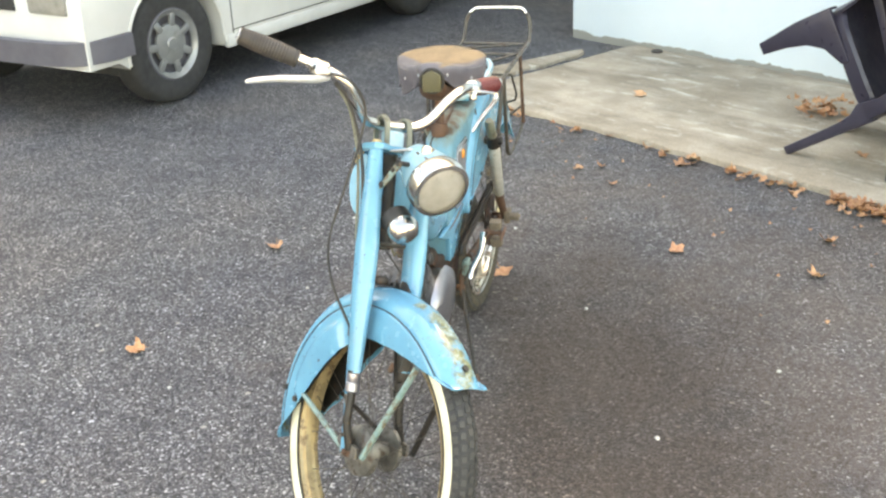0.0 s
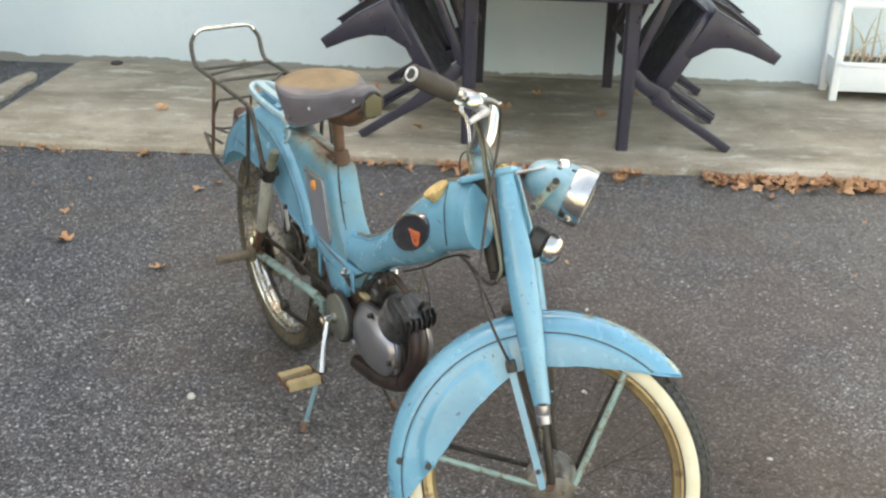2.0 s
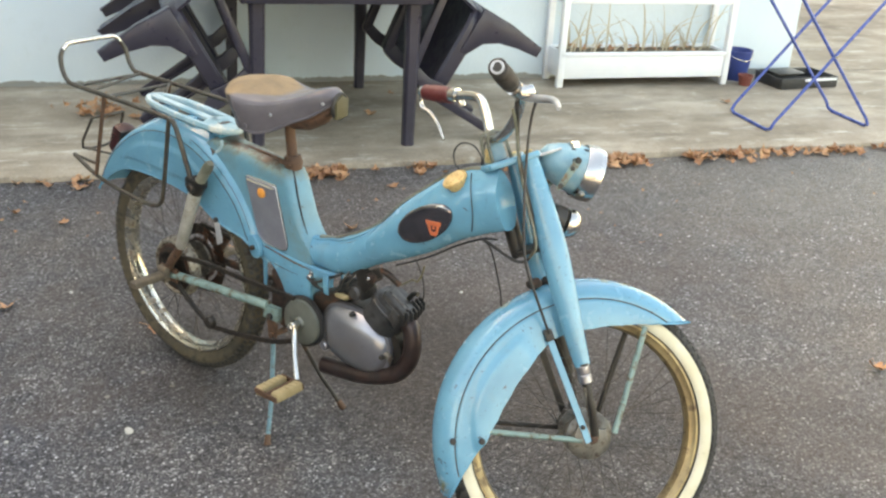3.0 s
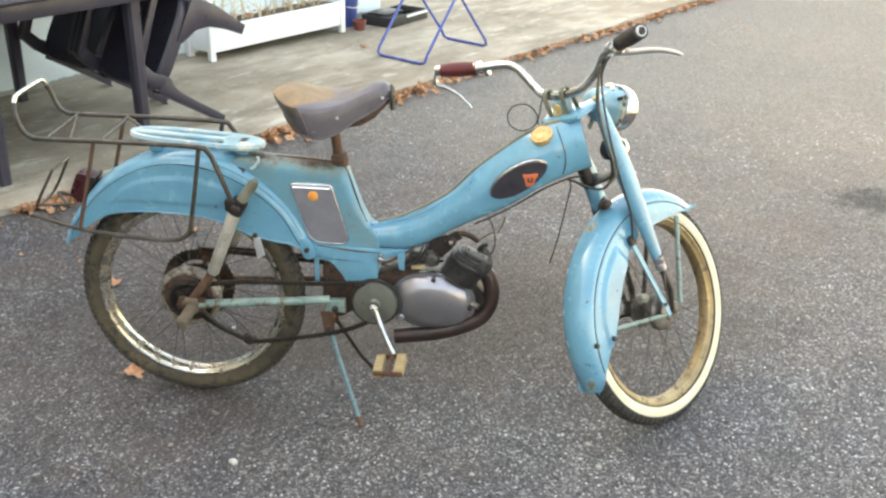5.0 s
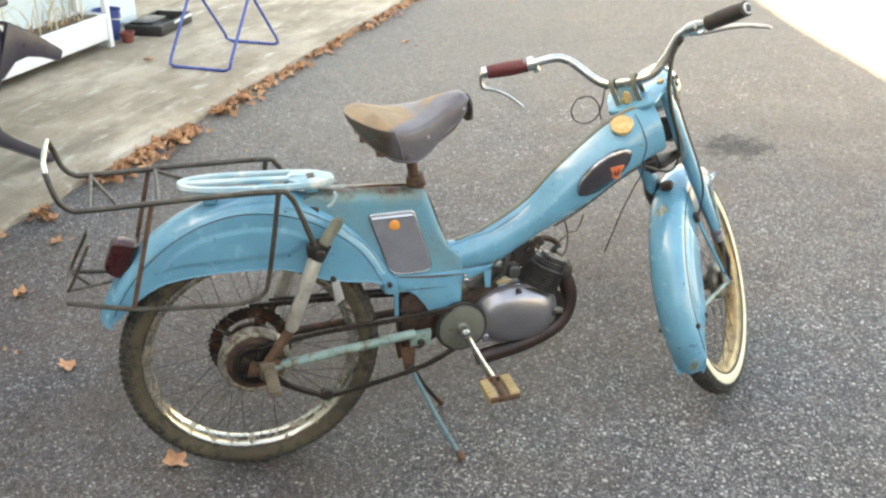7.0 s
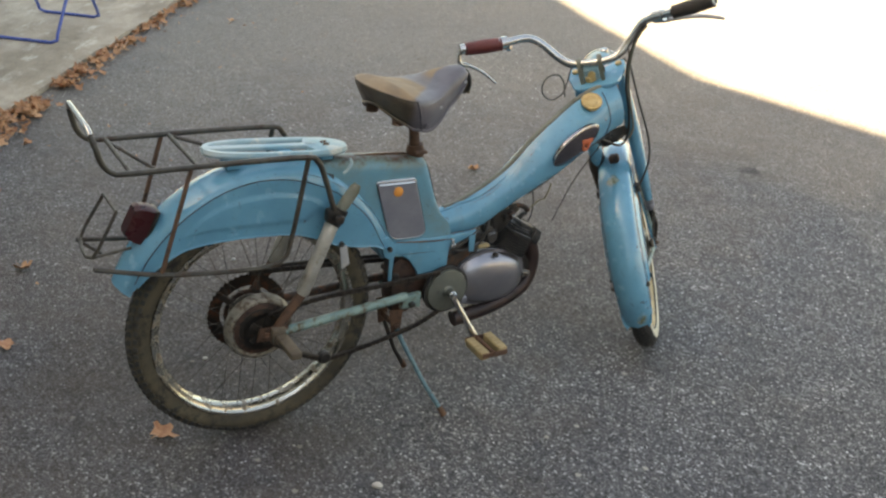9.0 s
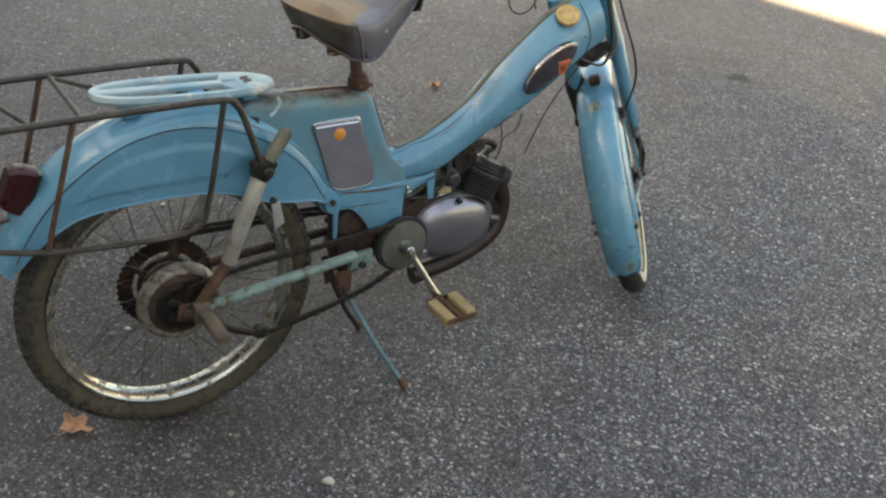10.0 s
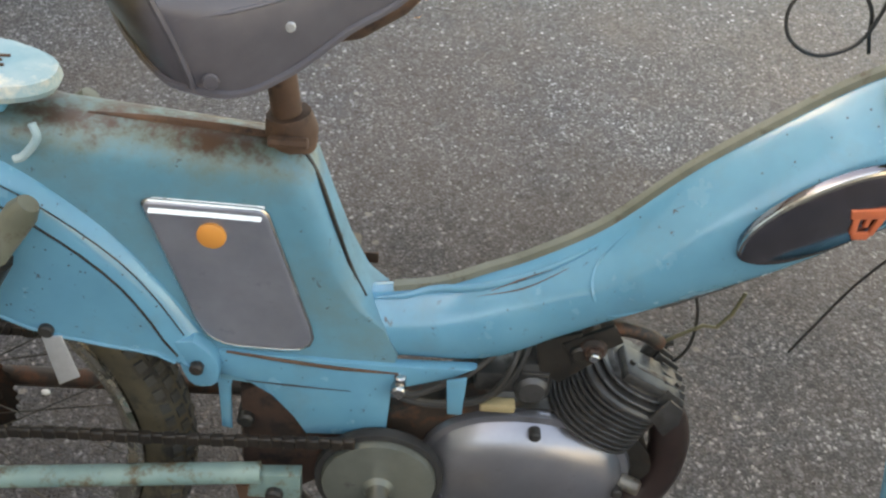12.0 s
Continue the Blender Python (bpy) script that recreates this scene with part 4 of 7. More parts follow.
# panels and bolts on both sides of the housing
for side in (-1, 1):
    corners = [(0.280, 0.631), (0.385, 0.629), (0.431, 0.472), (0.328, 0.474)]
    c = Vector((sum(p[0] for p in corners) / 4, sum(p[1] for p in corners) / 4))
    rounded = []
    for i in range(4):
        p, a, b = Vector(corners[i]), Vector(corners[i - 1]), Vector(corners[(i + 1) % 4])
        rad = 0.008 if i < 2 else 0.030
        p0, p2 = p + (a - p).normalized() * rad, p + (b - p).normalized() * rad
        for t in (0, 0.25, 0.5, 0.75, 1.0):
            rounded.append(p0 * (1 - t) ** 2 + p * 2 * t * (1 - t) + p2 * t * t)
    lay = lambda s, y: [Vector((c.x + (p.x - c.x) * s, y * side, c.y + (p.y - c.y) * s)) for p in rounded]
    pan = part("side_panel", loft([lay(1.0, 0.034), lay(1.0, 0.0385), lay(0.990, 0.0412), lay(0.970, 0.0430), lay(0.945, 0.0436), lay(0.90, 0.0436), lay(0.2, 0.0436)]), PANEL, moped, "brushed aluminium side panel", 25)
    part("panel_rim", tube(lay(0.992, 0.0405), 0.0019, 6, 0, True), CHROME, pan, "thin bright rim of the panel")
    part("badge", lathe([(0, 0), (0.0125, 0), (0.0125, 0.003), (0.010, 0.0045), (0, 0.005)], 24, Matrix.Translation((0.339, side * 0.0436, 0.601)) @ Matrix.Rotation(radians(90 * (1 if side < 0 else -1)), 4, "X")), ORANGE, pan, "round orange badge")
    part("chrome_edge", loft([[Vector((x + 0.0035, side * 0.0360, 0.6315 - dx)), Vector((x + 0.0025, side * 0.0388, 0.6322 - dx)), Vector((x, side * 0.0460, 0.6210 - dx)), Vector((x, side * 0.040, 0.6195 - dx))] for x, dx in ((0.287, 0.0), (0.335, 0.0005), (0.381, 0.0015))]), CHROME, pan, "bright chrome upper edge")
    part("bolt", rod((0.3205, side * 0.050, 0.4585), (0.3205, side * 0.0635, 0.4585), 0.0066, 10), DARK, chassis, "dark rusty bolt head")
    part("seam", tube([(0.345, side * 0.0425, 0.4665), (0.40, side * 0.0425, 0.4600), (0.45, side * 0.0425, 0.4550), (0.505, side * 0.0420, 0.4525)], [0.0012, 0.0022, 0.0024, 0.0014], 6, 4), RUST, chassis, "rusty seam under the housing")

# --- rear mudguard
RG_C = (0.045, 0.315)


RG_LOW = [(26, 0.306), (32.4, 0.290), (40, 0.254), (47, 0.233), (54, 0.221), (62, 0.217), (75, 0.219), (86, 0.222), (97, 0.227), (108, 0.240), (119, 0.261), (128, 0.287), (136, 0.315), (143, 0.332), (149, 0.345), (155, 0.358), (160, 0.372)]
RG_CROWN = [(26, 0.335), (45, 0.345), (60, 0.365), (75, 0.388), (90, 0.392), (164, 0.392), (172, 0.385)]
RG_LINE = [(27, 0.302), (35, 0.302), (48, 0.317), (60, 0.326), (74, 0.340), (86, 0.352), (99, 0.363), (110, 0.368), (160, 0.369)]
RG_PANEL_TOP = [(70, 0.300), (73, 0.306), (81, 0.3165), (91, 0.324), (101, 0.331), (111, 0.340), (118, 0.345), (125, 0.345), (132, 0.336)]
RG_PANEL_BOT = [(70, 0.298), (74, 0.283), (78, 0.256), (84, 0.250), (96, 0.2515), (106, 0.262), (117, 0.284), (125, 0.310), (132, 0.334)]


def smoothstep(x, a, b):
    t = min(1.0, max(0.0, (x - a) / (b - a)))
    return t * t * (3 - 2 * t)


def rear_guard():
    """Rounded crown over flat sides, each side with one long raised panel."""
    rows = []
    for k in range(107):
        th = 27 + (159.5 - 27) * k / 106
        a = radians(th)
        R, r_low = interp(th, RG_CROWN), interp(th, RG_LOW)
        line = min(interp(th, RG_LINE), R - 0.020)
        prof = [(r_low, 0.0570), (r_low + 0.004, 0.0580)]
        top, bot = interp(th, RG_PANEL_TOP), interp(th, RG_PANEL_BOT)
        for i in range(1, 22):
            r = r_low + 0.004 + (line - 0.006 - r_low) * i / 21
            inside = min(r - bot, top - r) if 70 <= th <= 132 else -1.0
            prof.append((r, 0.0575 + 0.0042 * smoothstep(inside, -0.001, 0.007)))
        for f, y in ((0.15, 0.0545), (0.35, 0.0520), (0.6, 0.042), (0.82, 0.026), (0.95, 0.012), (1.0, 0.0)):
            prof.append((line + (R - line) * f, y))
        pts = prof + [(r, -y) for r, y in prof[-2::-1]]
        rows.append([Vector((RG_C[0] + r * math.cos(a), -y, RG_C[1] + r * math.sin(a))) for r, y in pts])
    return sheet(rows, 0.0016)


rg = part("rear_mudguard", rear_guard(), BLUE, moped, "deep light blue rear mudguard with pressed panels", 45)
pol = lambda th, r, y: (RG_C[0] + r * math.cos(radians(th)), y, RG_C[1] + r * math.sin(radians(th)))
for side in (-1, 1):
    part("pin_line", tube([pol(t, min(interp(t, RG_LINE), interp(t, RG_CROWN) - 0.020), side * 0.0570) for t in range(31, 157, 4)], 0.0012, 5), DARK, rg, "thin dark coachline")
    part("crease", tube([pol(t, min(interp(t, RG_LINE), interp(t, RG_CROWN) - 0.020) + 0.018, side * 0.0540) for t in range(34, 84, 4)], 0.0007, 5), DARK, rg)
    part("edge_bead", tube([pol(t, interp(t, RG_LOW), side * 0.0575) for t in range(30, 158, 3)], 0.0022, 6), BLUE, rg)
    part("screw", rod((0.190, side * 0.056, 0.4935), (0.190, side * 0.0635, 0.4935), 0.0070, 12), CABLE, rg, "black domed screw")
part("rust_patch", tube([pol(t, 0.3935, 0.0) for t in (132, 136, 140, 144)], [0.006, 0.012, 0.011, 0.005], 8), RUST, rg, "rust patch by the tail lamp")
lampm = Matrix.Translation((-0.252, 0, 0.582)) @ Matrix.Rotation(radians(-66), 4, "Y")
tl = part("tail_lamp", loft([[Vector((x * s, y * s, z)) for x, y in [(0.038, -0.026), (0.044, -0.012), (0.044, 0.012), (0.038, 0.026), (-0.038, 0.026), (-0.042, 0.012), (-0.042, -0.012), (-0.038, -0.026)]] for z, s in ((-0.008, 1.0), (0.010, 1.0), (0.028, 0.9), (0.036, 0.7))]), TAIL, moped, "dark red tail lamp", 30, lampm)
part("gasket", slab_poly([(0.043, -0.029), (0.043, 0.029), (-0.043, 0.029), (-0.043, -0.029)], -0.014, -0.006, "z", 0.002), DARK, tl, m=lampm)

# slotted plate over the mudguard
def slotted_plate():
    def outline(s, z):
        out = []
        for i in range(48):
            a = 2 * math.pi * i / 48
            x, y = math.cos(a), math.sin(a)
            out.append(Vector((0.045 + (0.168 + s) * math.copysign(abs(x) ** 0.75, x), (0.050 + s) * math.copysign(abs(y) ** 0.8, y), z)))
        return out
    ring = loft([outline(-0.013, -0.006), outline(0, -0.006), outline(0.003, 0.0), outline(0, 0.0085), outline(-0.010, 0.0085), outline(-0.013, 0.005), outline(-0.013, -0.006)], False)
    bar = box((0.01, 0, 0.0045), (0.27, 0.020, 0.010), 0.003)
    front = slab_poly([(0.135, -0.046), (0.165, -0.043), (0.190, -0.033), (0.205, -0.018), (0.210, 0), (0.205, 0.018), (0.190, 0.033), (0.165, 0.043), (0.135, 0.046), (0.122, 0.034), (0.112, 0.016), (0.112, -0.016), (0.122, -0.034)], -0.004, 0.0095, "z", 0.003)
    return join_all([ring, bar, front])


PLATE = Matrix.Translation((0, 0, 0.7255)) @ Matrix.Rotation(radians(3.5), 4, "Y")
pl = part("carrier_plate", slotted_plate(), PALEBLUE, moped, "light blue slotted plate over the mudguard", 40, PLATE)
marks = []
for x, y, turn in ((0.160, -0.012, 12), (0.164, -0.004, 12), (0.160, 0.004, 12), (0.164, 0.012, 12)):
    mk = box((0, 0, 0.0100), (0.017, 0.0035, 0.002), 0.0008)
    mk.transform(Matrix.Translation((x, y, 0)) @ Matrix.Rotation(radians(turn), 4, "Z"))
    marks.append(mk)
part("plate_emblem", join_all(marks), RUST, pl, m=PLATE)
for x in (-0.06, 0.06, 0.16):
    part("plate_foot", box((x, 0, 0.708), (0.03, 0.05, 0.030), 0.003), BLUE, pl)

# --- tubular luggage rack
rails = []
for side in (-1, 1):
    y = 0.103 * side
    rails.append([(-0.372, y * 0.86, 0.822), (-0.366, y * 0.98, 0.800), (-0.356, y, 0.768), (-0.336, y, 0.747), (-0.30, y, 0.742), (-0.10, y, 0.741), (0.072, y, 0.737), (0.100, y, 0.724), (0.117, y, 0.690), (0.152, y * 0.95, 0.586)])
rack = part("luggage_rack", join_all([tube(smooth_path(r, 5), 0.0062, 10) for r in rails]), RACK, moped, "olive tubular luggage rack with rust")
part("rear_hoop", tube(smooth_path([(-0.372, -0.0886, 0.822), (-0.374, -0.075, 0.832), (-0.376, -0.055, 0.836), (-0.376, 0.055, 0.838), (-0.374, 0.078, 0.834), (-0.372, 0.0886, 0.822)], 4), 0.0062, 10), CHROME, rack, "bare bright steel rear hoop")
for x, z in ((-0.30, 0.742), (-0.165, 0.741)):
    part("crossbar", tube([(x, -0.103, z), (x, 0.103, z)], 0.0048, 8), RACK, rack)
part("crossbar", tube([(-0.300, 0.09, 0.742), (-0.245, -0.09, 0.738)], 0.0040, 8), RACK, rack)
part("crossbar", tube([(-0.165, 0.09, 0.742), (-0.105, 0.03, 0.735), (-0.085, 0.02, 0.715)], 0.0042, 8), RACK, rack)
for side in (-1, 1):
    y = 0.103 * side
    part("strut", tube([(-0.180, y, 0.738), (-0.243, y * 0.98, 0.512)], 0.0052, 8), RUST, rack)
    part("side_guard", tube(smooth_path([(0.078, y, 0.734), (0.062, y, 0.640), (0.042, y, 0.535), (0.028, y, 0.503), (-0.010, y, 0.489), (-0.10, y, 0.492), (-0.240, y * 0.95, 0.505), (-0.375, y * 0.75, 0.530)], 5), 0.0056, 8), RACK, rack)
    part("lower_stay", tube([(-0.375, y * 0.75, 0.530), (-0.330, y * 0.4, 0.505)], 0.004, 8), RACK, rack)
part("plate_holder", join_all([tube(smooth_path([(-0.320, -0.050, 0.640), (-0.372, -0.052, 0.545), (-0.372, 0.052, 0.545), (-0.320, 0.050, 0.640)], 3), 0.0038, 8), tube([(-0.372, -0.052, 0.545), (-0.285, -0.02, 0.540)], 0.0036, 8), tube([(-0.320, -0.050, 0.640), (-0.320, 0.05, 0.640)], 0.0036, 8)]), RACK, rack)

# --- suspension units and swing arm
for side in (-1, 1):
    y = 0.087 * side
    sh = part("shock_absorber", tube([(0.153, y, 0.570), (0.149, y, 0.562), (0.084, y, 0.400), (0.081, y, 0.394)], [0.011, 0.0165, 0.0152, 0.011], 16), SHOCK, moped, "scuffed silver shock absorber")
    part("upper_sleeve", tube([(0.208, y, 0.652), (0.201, y, 0.642), (0.163, y, 0.588)], [0.009, 0.0132, 0.0130], 14), OLIVE, sh)
    part("clevis", join_all([tube([(0.169, y, 0.598), (0.149, y, 0.564)], 0.0190, 12), rod((0.157, y - 0.024 * side, 0.580), (0.157, y + 0.026 * side, 0.580), 0.0125, 12), box((0.145, y + 0.006 * side, 0.588), (0.032, 0.026, 0.034), 0.008)]), DARK, sh)
    part("lower_rod", tube([(0.082, y, 0.396), (0.020, y, 0.312)], 0.0115, 12), RUST, sh)
    sa = part("swing_arm", tube([(0.010, side * 0.080, 0.297), (0.040, side * 0.074, 0.298), (0.376, side * 0.060, 0.322)], [0.009, 0.0112, 0.0112], 14), ARM if side < 0 else OILRUST, moped, "pale green swing arm, paint worn" if side < 0 else "oily rusted swing arm")
    part("pivot_plate", join_all([slab_poly([(0.362, 0.290), (0.416, 0.288), (0.416, 0.327), (0.366, 0.323)], side * 0.058 - 0.008, side * 0.058 + 0.008, "y", 0.003)]), PALE, sa)
    part("pivot_bolt", rod((0.390, side * 0.060, 0.300), (0.390, side * 0.074, 0.300), 0.0090, 8), CABLE, sa, "black pivot bolt")
    part("dropout", slab_poly([(-0.022, 0.285), (0.05, 0.278), (0.055, 0.318), (-0.015, 0.318)], side * 0.078 - 0.004, side * 0.078 + 0.004, "y", 0.002), RUST, sa)
    part("foot_peg", join_all([box((0.026, side * (0.150 if side < 0 else 0.118), 0.304), (0.028, 0.10 if side < 0 else 0.036, 0.018), 0.005), box((0.022, side * 0.099, 0.305), (0.034, 0.018, 0.042), 0.005)]), PEG, moped, "brown rear foot peg")
part("bracket_strip", slab_poly([(0.185, 0.487), (0.203, 0.489), (0.213, 0.440), (0.193, 0.428)], -0.0615, -0.059, "y", 0.0008), BARE, rg, "bare metal strip bracket")

# --- engine
def ring_y(cx, cz, rx, rz, y, n=36, p=1.0, tilt=0.0):
    out = []
    for i in range(n):
        a = 2 * math.pi * i / n
        u, v = rx * math.copysign(abs(math.cos(a)) ** p, math.cos(a)), rz * math.copysign(abs(math.sin(a)) ** p, math.sin(a))
        out.append(Vector((cx + u * math.cos(tilt) - v * math.sin(tilt), y, cz + u * math.sin(tilt) + v * math.cos(tilt))))
    return out


tilt = radians(-4)
eng = part("engine_case", loft([ring_y(0.650, 0.325, 0.095, 0.066, 0.050, tilt=tilt), ring_y(0.655, 0.325, 0.115, 0.074, 0.030, tilt=tilt), ring_y(0.655, 0.325, 0.118, 0.075, -0.024, tilt=tilt)]), DARK, moped, "oily dark engine case", 40)
part("engine_cover", loft([ring_y(0.640, 0.317, 0.108, 0.0798, -0.0195, p=0.85, tilt=tilt), ring_y(0.640, 0.317, 0.110, 0.0819, -0.028, p=0.85, tilt=tilt), ring_y(0.640, 0.317, 0.108, 0.0798, -0.033, p=0.86, tilt=tilt), ring_y(0.640, 0.317, 0.101, 0.0725, -0.034, p=0.87, tilt=tilt), ring_y(0.641, 0.316, 0.098, 0.0693, -0.040, p=0.88, tilt=tilt), ring_y(0.643, 0.316, 0.088, 0.0599, -0.050, p=0.92, tilt=tilt), ring_y(0.645, 0.317, 0.066, 0.0431, -0.057, p=0.95, tilt=tilt), ring_y(0.645, 0.318, 0.03, 0.0189, -0.061, p=1, tilt=tilt), ring_y(0.645, 0.318, 0.004, 0.0032, -0.0614, p=1, tilt=tilt)]), ALLOY, eng, "dull aluminium engine side cover", 40)
for x, z, mt in ((0.642, 0.388, CABLE), (0.736, 0.312, CABLE), (0.556, 0.274, ALLOY)):
    part("screw", rod((x, -0.040, z), (x, -0.0535, z), 0.0060 if mt is CABLE else 0.011, 12), mt, eng)
part("spigot", rod((0.738, -0.036, 0.318), (0.760, -0.044, 0.314), 0.0085, 10), HUBSTEEL, eng, "short rusty metal spigot")
part("engine_cover", loft([ring_y(0.640, 0.326, 0.104, 0.074, 0.0495, p=0.85, tilt=tilt), ring_y(0.640, 0.326, 0.098, 0.068, 0.064, p=0.9, tilt=tilt), ring_y(0.640, 0.328, 0.05, 0.035, 0.074, tilt=tilt), ring_y(0.640, 0.328, 0.005, 0.004, 0.075, tilt=tilt)]), ALLOY, eng, "dull aluminium engine side cover", 50)
# finned barrel, leaning ahead
CYL = Matrix.Translation((0.705, 0, 0.384)) @ Matrix.Rotation(radians(28), 4, "Y")
part("cylinder", lathe([(0, -0.03), (0.026, -0.03), (0.026, 0.062), (0, 0.062)], 24, CYL), CYLINDER, eng, "grey finned cylinder")
for k in range(8):
    z = -0.004 + 0.0066 * k
    w = 0.104 - 0.0006 * k
    rim = lambda s, h: [Vector((w / 2 * s * math.copysign(abs(math.cos(a)) ** 0.8, math.cos(a)), w / 2 * s * math.copysign(abs(math.sin(a)) ** 0.8, math.sin(a)), h)) for a in [2 * math.pi * i / 28 for i in range(28)]]
    part("fin", loft([rim(0.97, z - 0.0017), rim(1.0, z - 0.0008), rim(1.0, z + 0.0008), rim(0.97, z + 0.0017)]), CYLINDER, eng, m=CYL)
rim = lambda s, h: [Vector((0.0505 * s * math.copysign(abs(math.cos(a)) ** 0.8, math.cos(a)), 0.0485 * s * math.copysign(abs(math.sin(a)) ** 0.8, math.sin(a)), h)) for a in [2 * math.pi * i / 28 for i in range(28)]]
HEAD = CYL @ Matrix.Translation((0.002, 0, -0.030))
head = part("cylinder_head", loft([rim(0.80, 0.070), rim(0.98, 0.0745), rim(1.02, 0.0765), rim(1.02, 0.0805), rim(0.97, 0.0830), rim(0.74, 0.0850), rim(0.70, 0.096), rim(0.62, 0.100)]), CYLINDER, eng, "grey finned cylinder head", 35, HEAD)
for z in (0.0885, 0.0945):
    part("head_fin", loft([rim(0.93 - (z - 0.0885) * 22, z - 0.0016), rim(0.96 - (z - 0.0885) * 22, z), rim(0.93 - (z - 0.0885) * 22, z + 0.0016)]), CYLINDER, head, m=HEAD)
for k in range(8):
    y = -0.046 + 0.0131 * k
    reach = 0.059 - 0.30 * abs(y) ** 1.3 * 2.2
    part("head_comb", slab_poly([(0.020, 0.082), (reach, 0.070), (reach + 0.002, 0.092), (reach - 0.006, 0.108), (0.022, 0.112)], y - 0.0016, y + 0.0016, "y", 0.0008), CYLINDER, head, m=HEAD)
part("head_boss", box((0.008, -0.012, 0.1035), (0.066, 0.044, 0.013), 0.004), CYLINDER, head, m=HEAD)
part("head_slot", box((0.010, -0.016, 0.1095), (0.044, 0.007, 0.003), 0.0012), HUBSTEEL, head, m=HEAD)
for x in (-0.018, 0.038):
    part("screw", rod((x, -0.016, 0.108), (x, -0.016, 0.113), 0.0030, 8), DARK, head, m=HEAD)
part("spark_plug_cap", tube([HEAD @ Vector((0.012, 0.022, 0.100)), HEAD @ Vector((0.014, 0.024, 0.120)), HEAD @ Vector((0.024, 0.024, 0.130))], 0.0062, 10, 4), CABLE, eng)
carb = part("carburettor", join_all([box((0.636, -0.004, 0.438), (0.036, 0.046, 0.046), 0.006), rod((0.634, -0.036, 0.432), (0.634, 0.030, 0.432), 0.017, 14), rod((0.637, -0.006, 0.455), (0.642, -0.006, 0.486), 0.013, 12), box((0.600, -0.008, 0.434), (0.045, 0.04, 0.026), 0.006)] + [box((0.636, -0.028, 0.424 + 0.009 * k), (0.026, 0.005, 0.004), 0.001) for k in range(4)]), CYLINDER, moped, "grey carburettor under the beam")
part("fuel_tap", join_all([box((0.602, -0.040, 0.418), (0.034, 0.014, 0.009), 0.002)]), TAN, carb, "tan plastic piece")
for path in ([(0.508, -0.043, 0.431), (0.5225, -0.044, 0.4284), (0.556, -0.042, 0.4464), (0.575, -0.038, 0.458), (0.598, -0.026, 0.475)], [(0.508, -0.044, 0.424), (0.523, -0.045, 0.4193), (0.553, -0.045, 0.4180), (0.590, -0.044, 0.4300), (0.6098, -0.040, 0.4661), (0.618, -0.022, 0.492)], [(0.510, -0.036, 0.420), (0.530, -0.037, 0.4120), (0.560, -0.037, 0.4140), (0.597, -0.036, 0.4280), (0.618, -0.032, 0.4600), (0.628, -0.020, 0.488)]):
    part("hose", tube(path, 0.0031, 8, 6), CABLE, carb, "oily black hose")
part("cable_stop", join_all([rod((0.507, -0.044, 0.425), (0.507, -0.044, 0.452), 0.006, 8), rod((0.506, -0.036, 0.437), (0.506, -0.054, 0.437), 0.0075, 8)]), CHROME, chassis, "bright cable stop")
part("engine_bracket", slab_poly([(0.550, 0.456), (0.569, 0.461), (0.568, 0.412), (0.554, 0.413)], -0.0520, -0.0490, "y", 0.001), BLUE, chassis)
part("hanger_bolt", join_all([rod((0.684, -0.004, 0.489), (0.684, -0.036, 0.489), 0.0135, 14), rod((0.684, -0.034, 0.489), (0.684, -0.042, 0.489), 0.008, 6)]), REDRUST, chassis, "rusty hanger bolt")
part("bolt_head", rod((0.684, -0.040, 0.490), (0.684, -0.046, 0.490), 0.0050, 10), CHROME, chassis)
part("pipe_stub", tube([(0.690, -0.018, 0.505), (0.712, -0.020, 0.508), (0.735, -0.018, 0.500), (0.750, -0.012, 0.486)], 0.0075, 10, 4), OILRUST, chassis, "rusty brown pipe stub")
part("bent_wire", tube([(0.752, -0.012, 0.486), (0.7635, -0.012, 0.4957), (0.7868, -0.012, 0.5120), (0.7995, -0.012, 0.5105), (0.8100, -0.012, 0.5280), (0.8165, -0.012, 0.5540)], 0.0019, 8), BRASSY, chassis, "bent olive wire")
part("engine_bracket", slab_poly([(0.630, 0.49), (0.672, 0.505), (0.690, 0.47), (0.660, 0.44), (0.640, 0.45)], -0.028, -0.022, "y", 0.002), DARK, chassis)
part("cylinder_stay", join_all([rod((0.672, -0.024, 0.484), (0.672, -0.036, 0.484), 0.009, 10), slab_poly([(0.655, 0.492), (0.700, 0.518), (0.712, 0.498), (0.668, 0.466)], -0.030, -0.024, "y", 0.002)]), DARK, chassis, "rusty engine hanger")
ex = part("exhaust_pipe", tube(smooth_path([(0.752, 0.002, 0.402), (0.778, 0.000, 0.384), (0.790, -0.006, 0.345), (0.784, -0.012, 0.303), (0.760, -0.020, 0.270), (0.716, -0.026, 0.247), (0.64, -0.030, 0.225), (0.540, -0.030, 0.210)], 5), 0.0210, 16), PIPE, moped, "heat browned exhaust pipe and silencer")
part("exhaust_collar", tube([(0.748, 0.003, 0.405), (0.762, 0.002, 0.397)], 0.0235, 14), PIPE, ex)
part("exhaust_clip", tube([(0.758, -0.0205, 0.2685), (0.727, -0.0250, 0.2520)], 0.0222, 14), PIPE, ex)

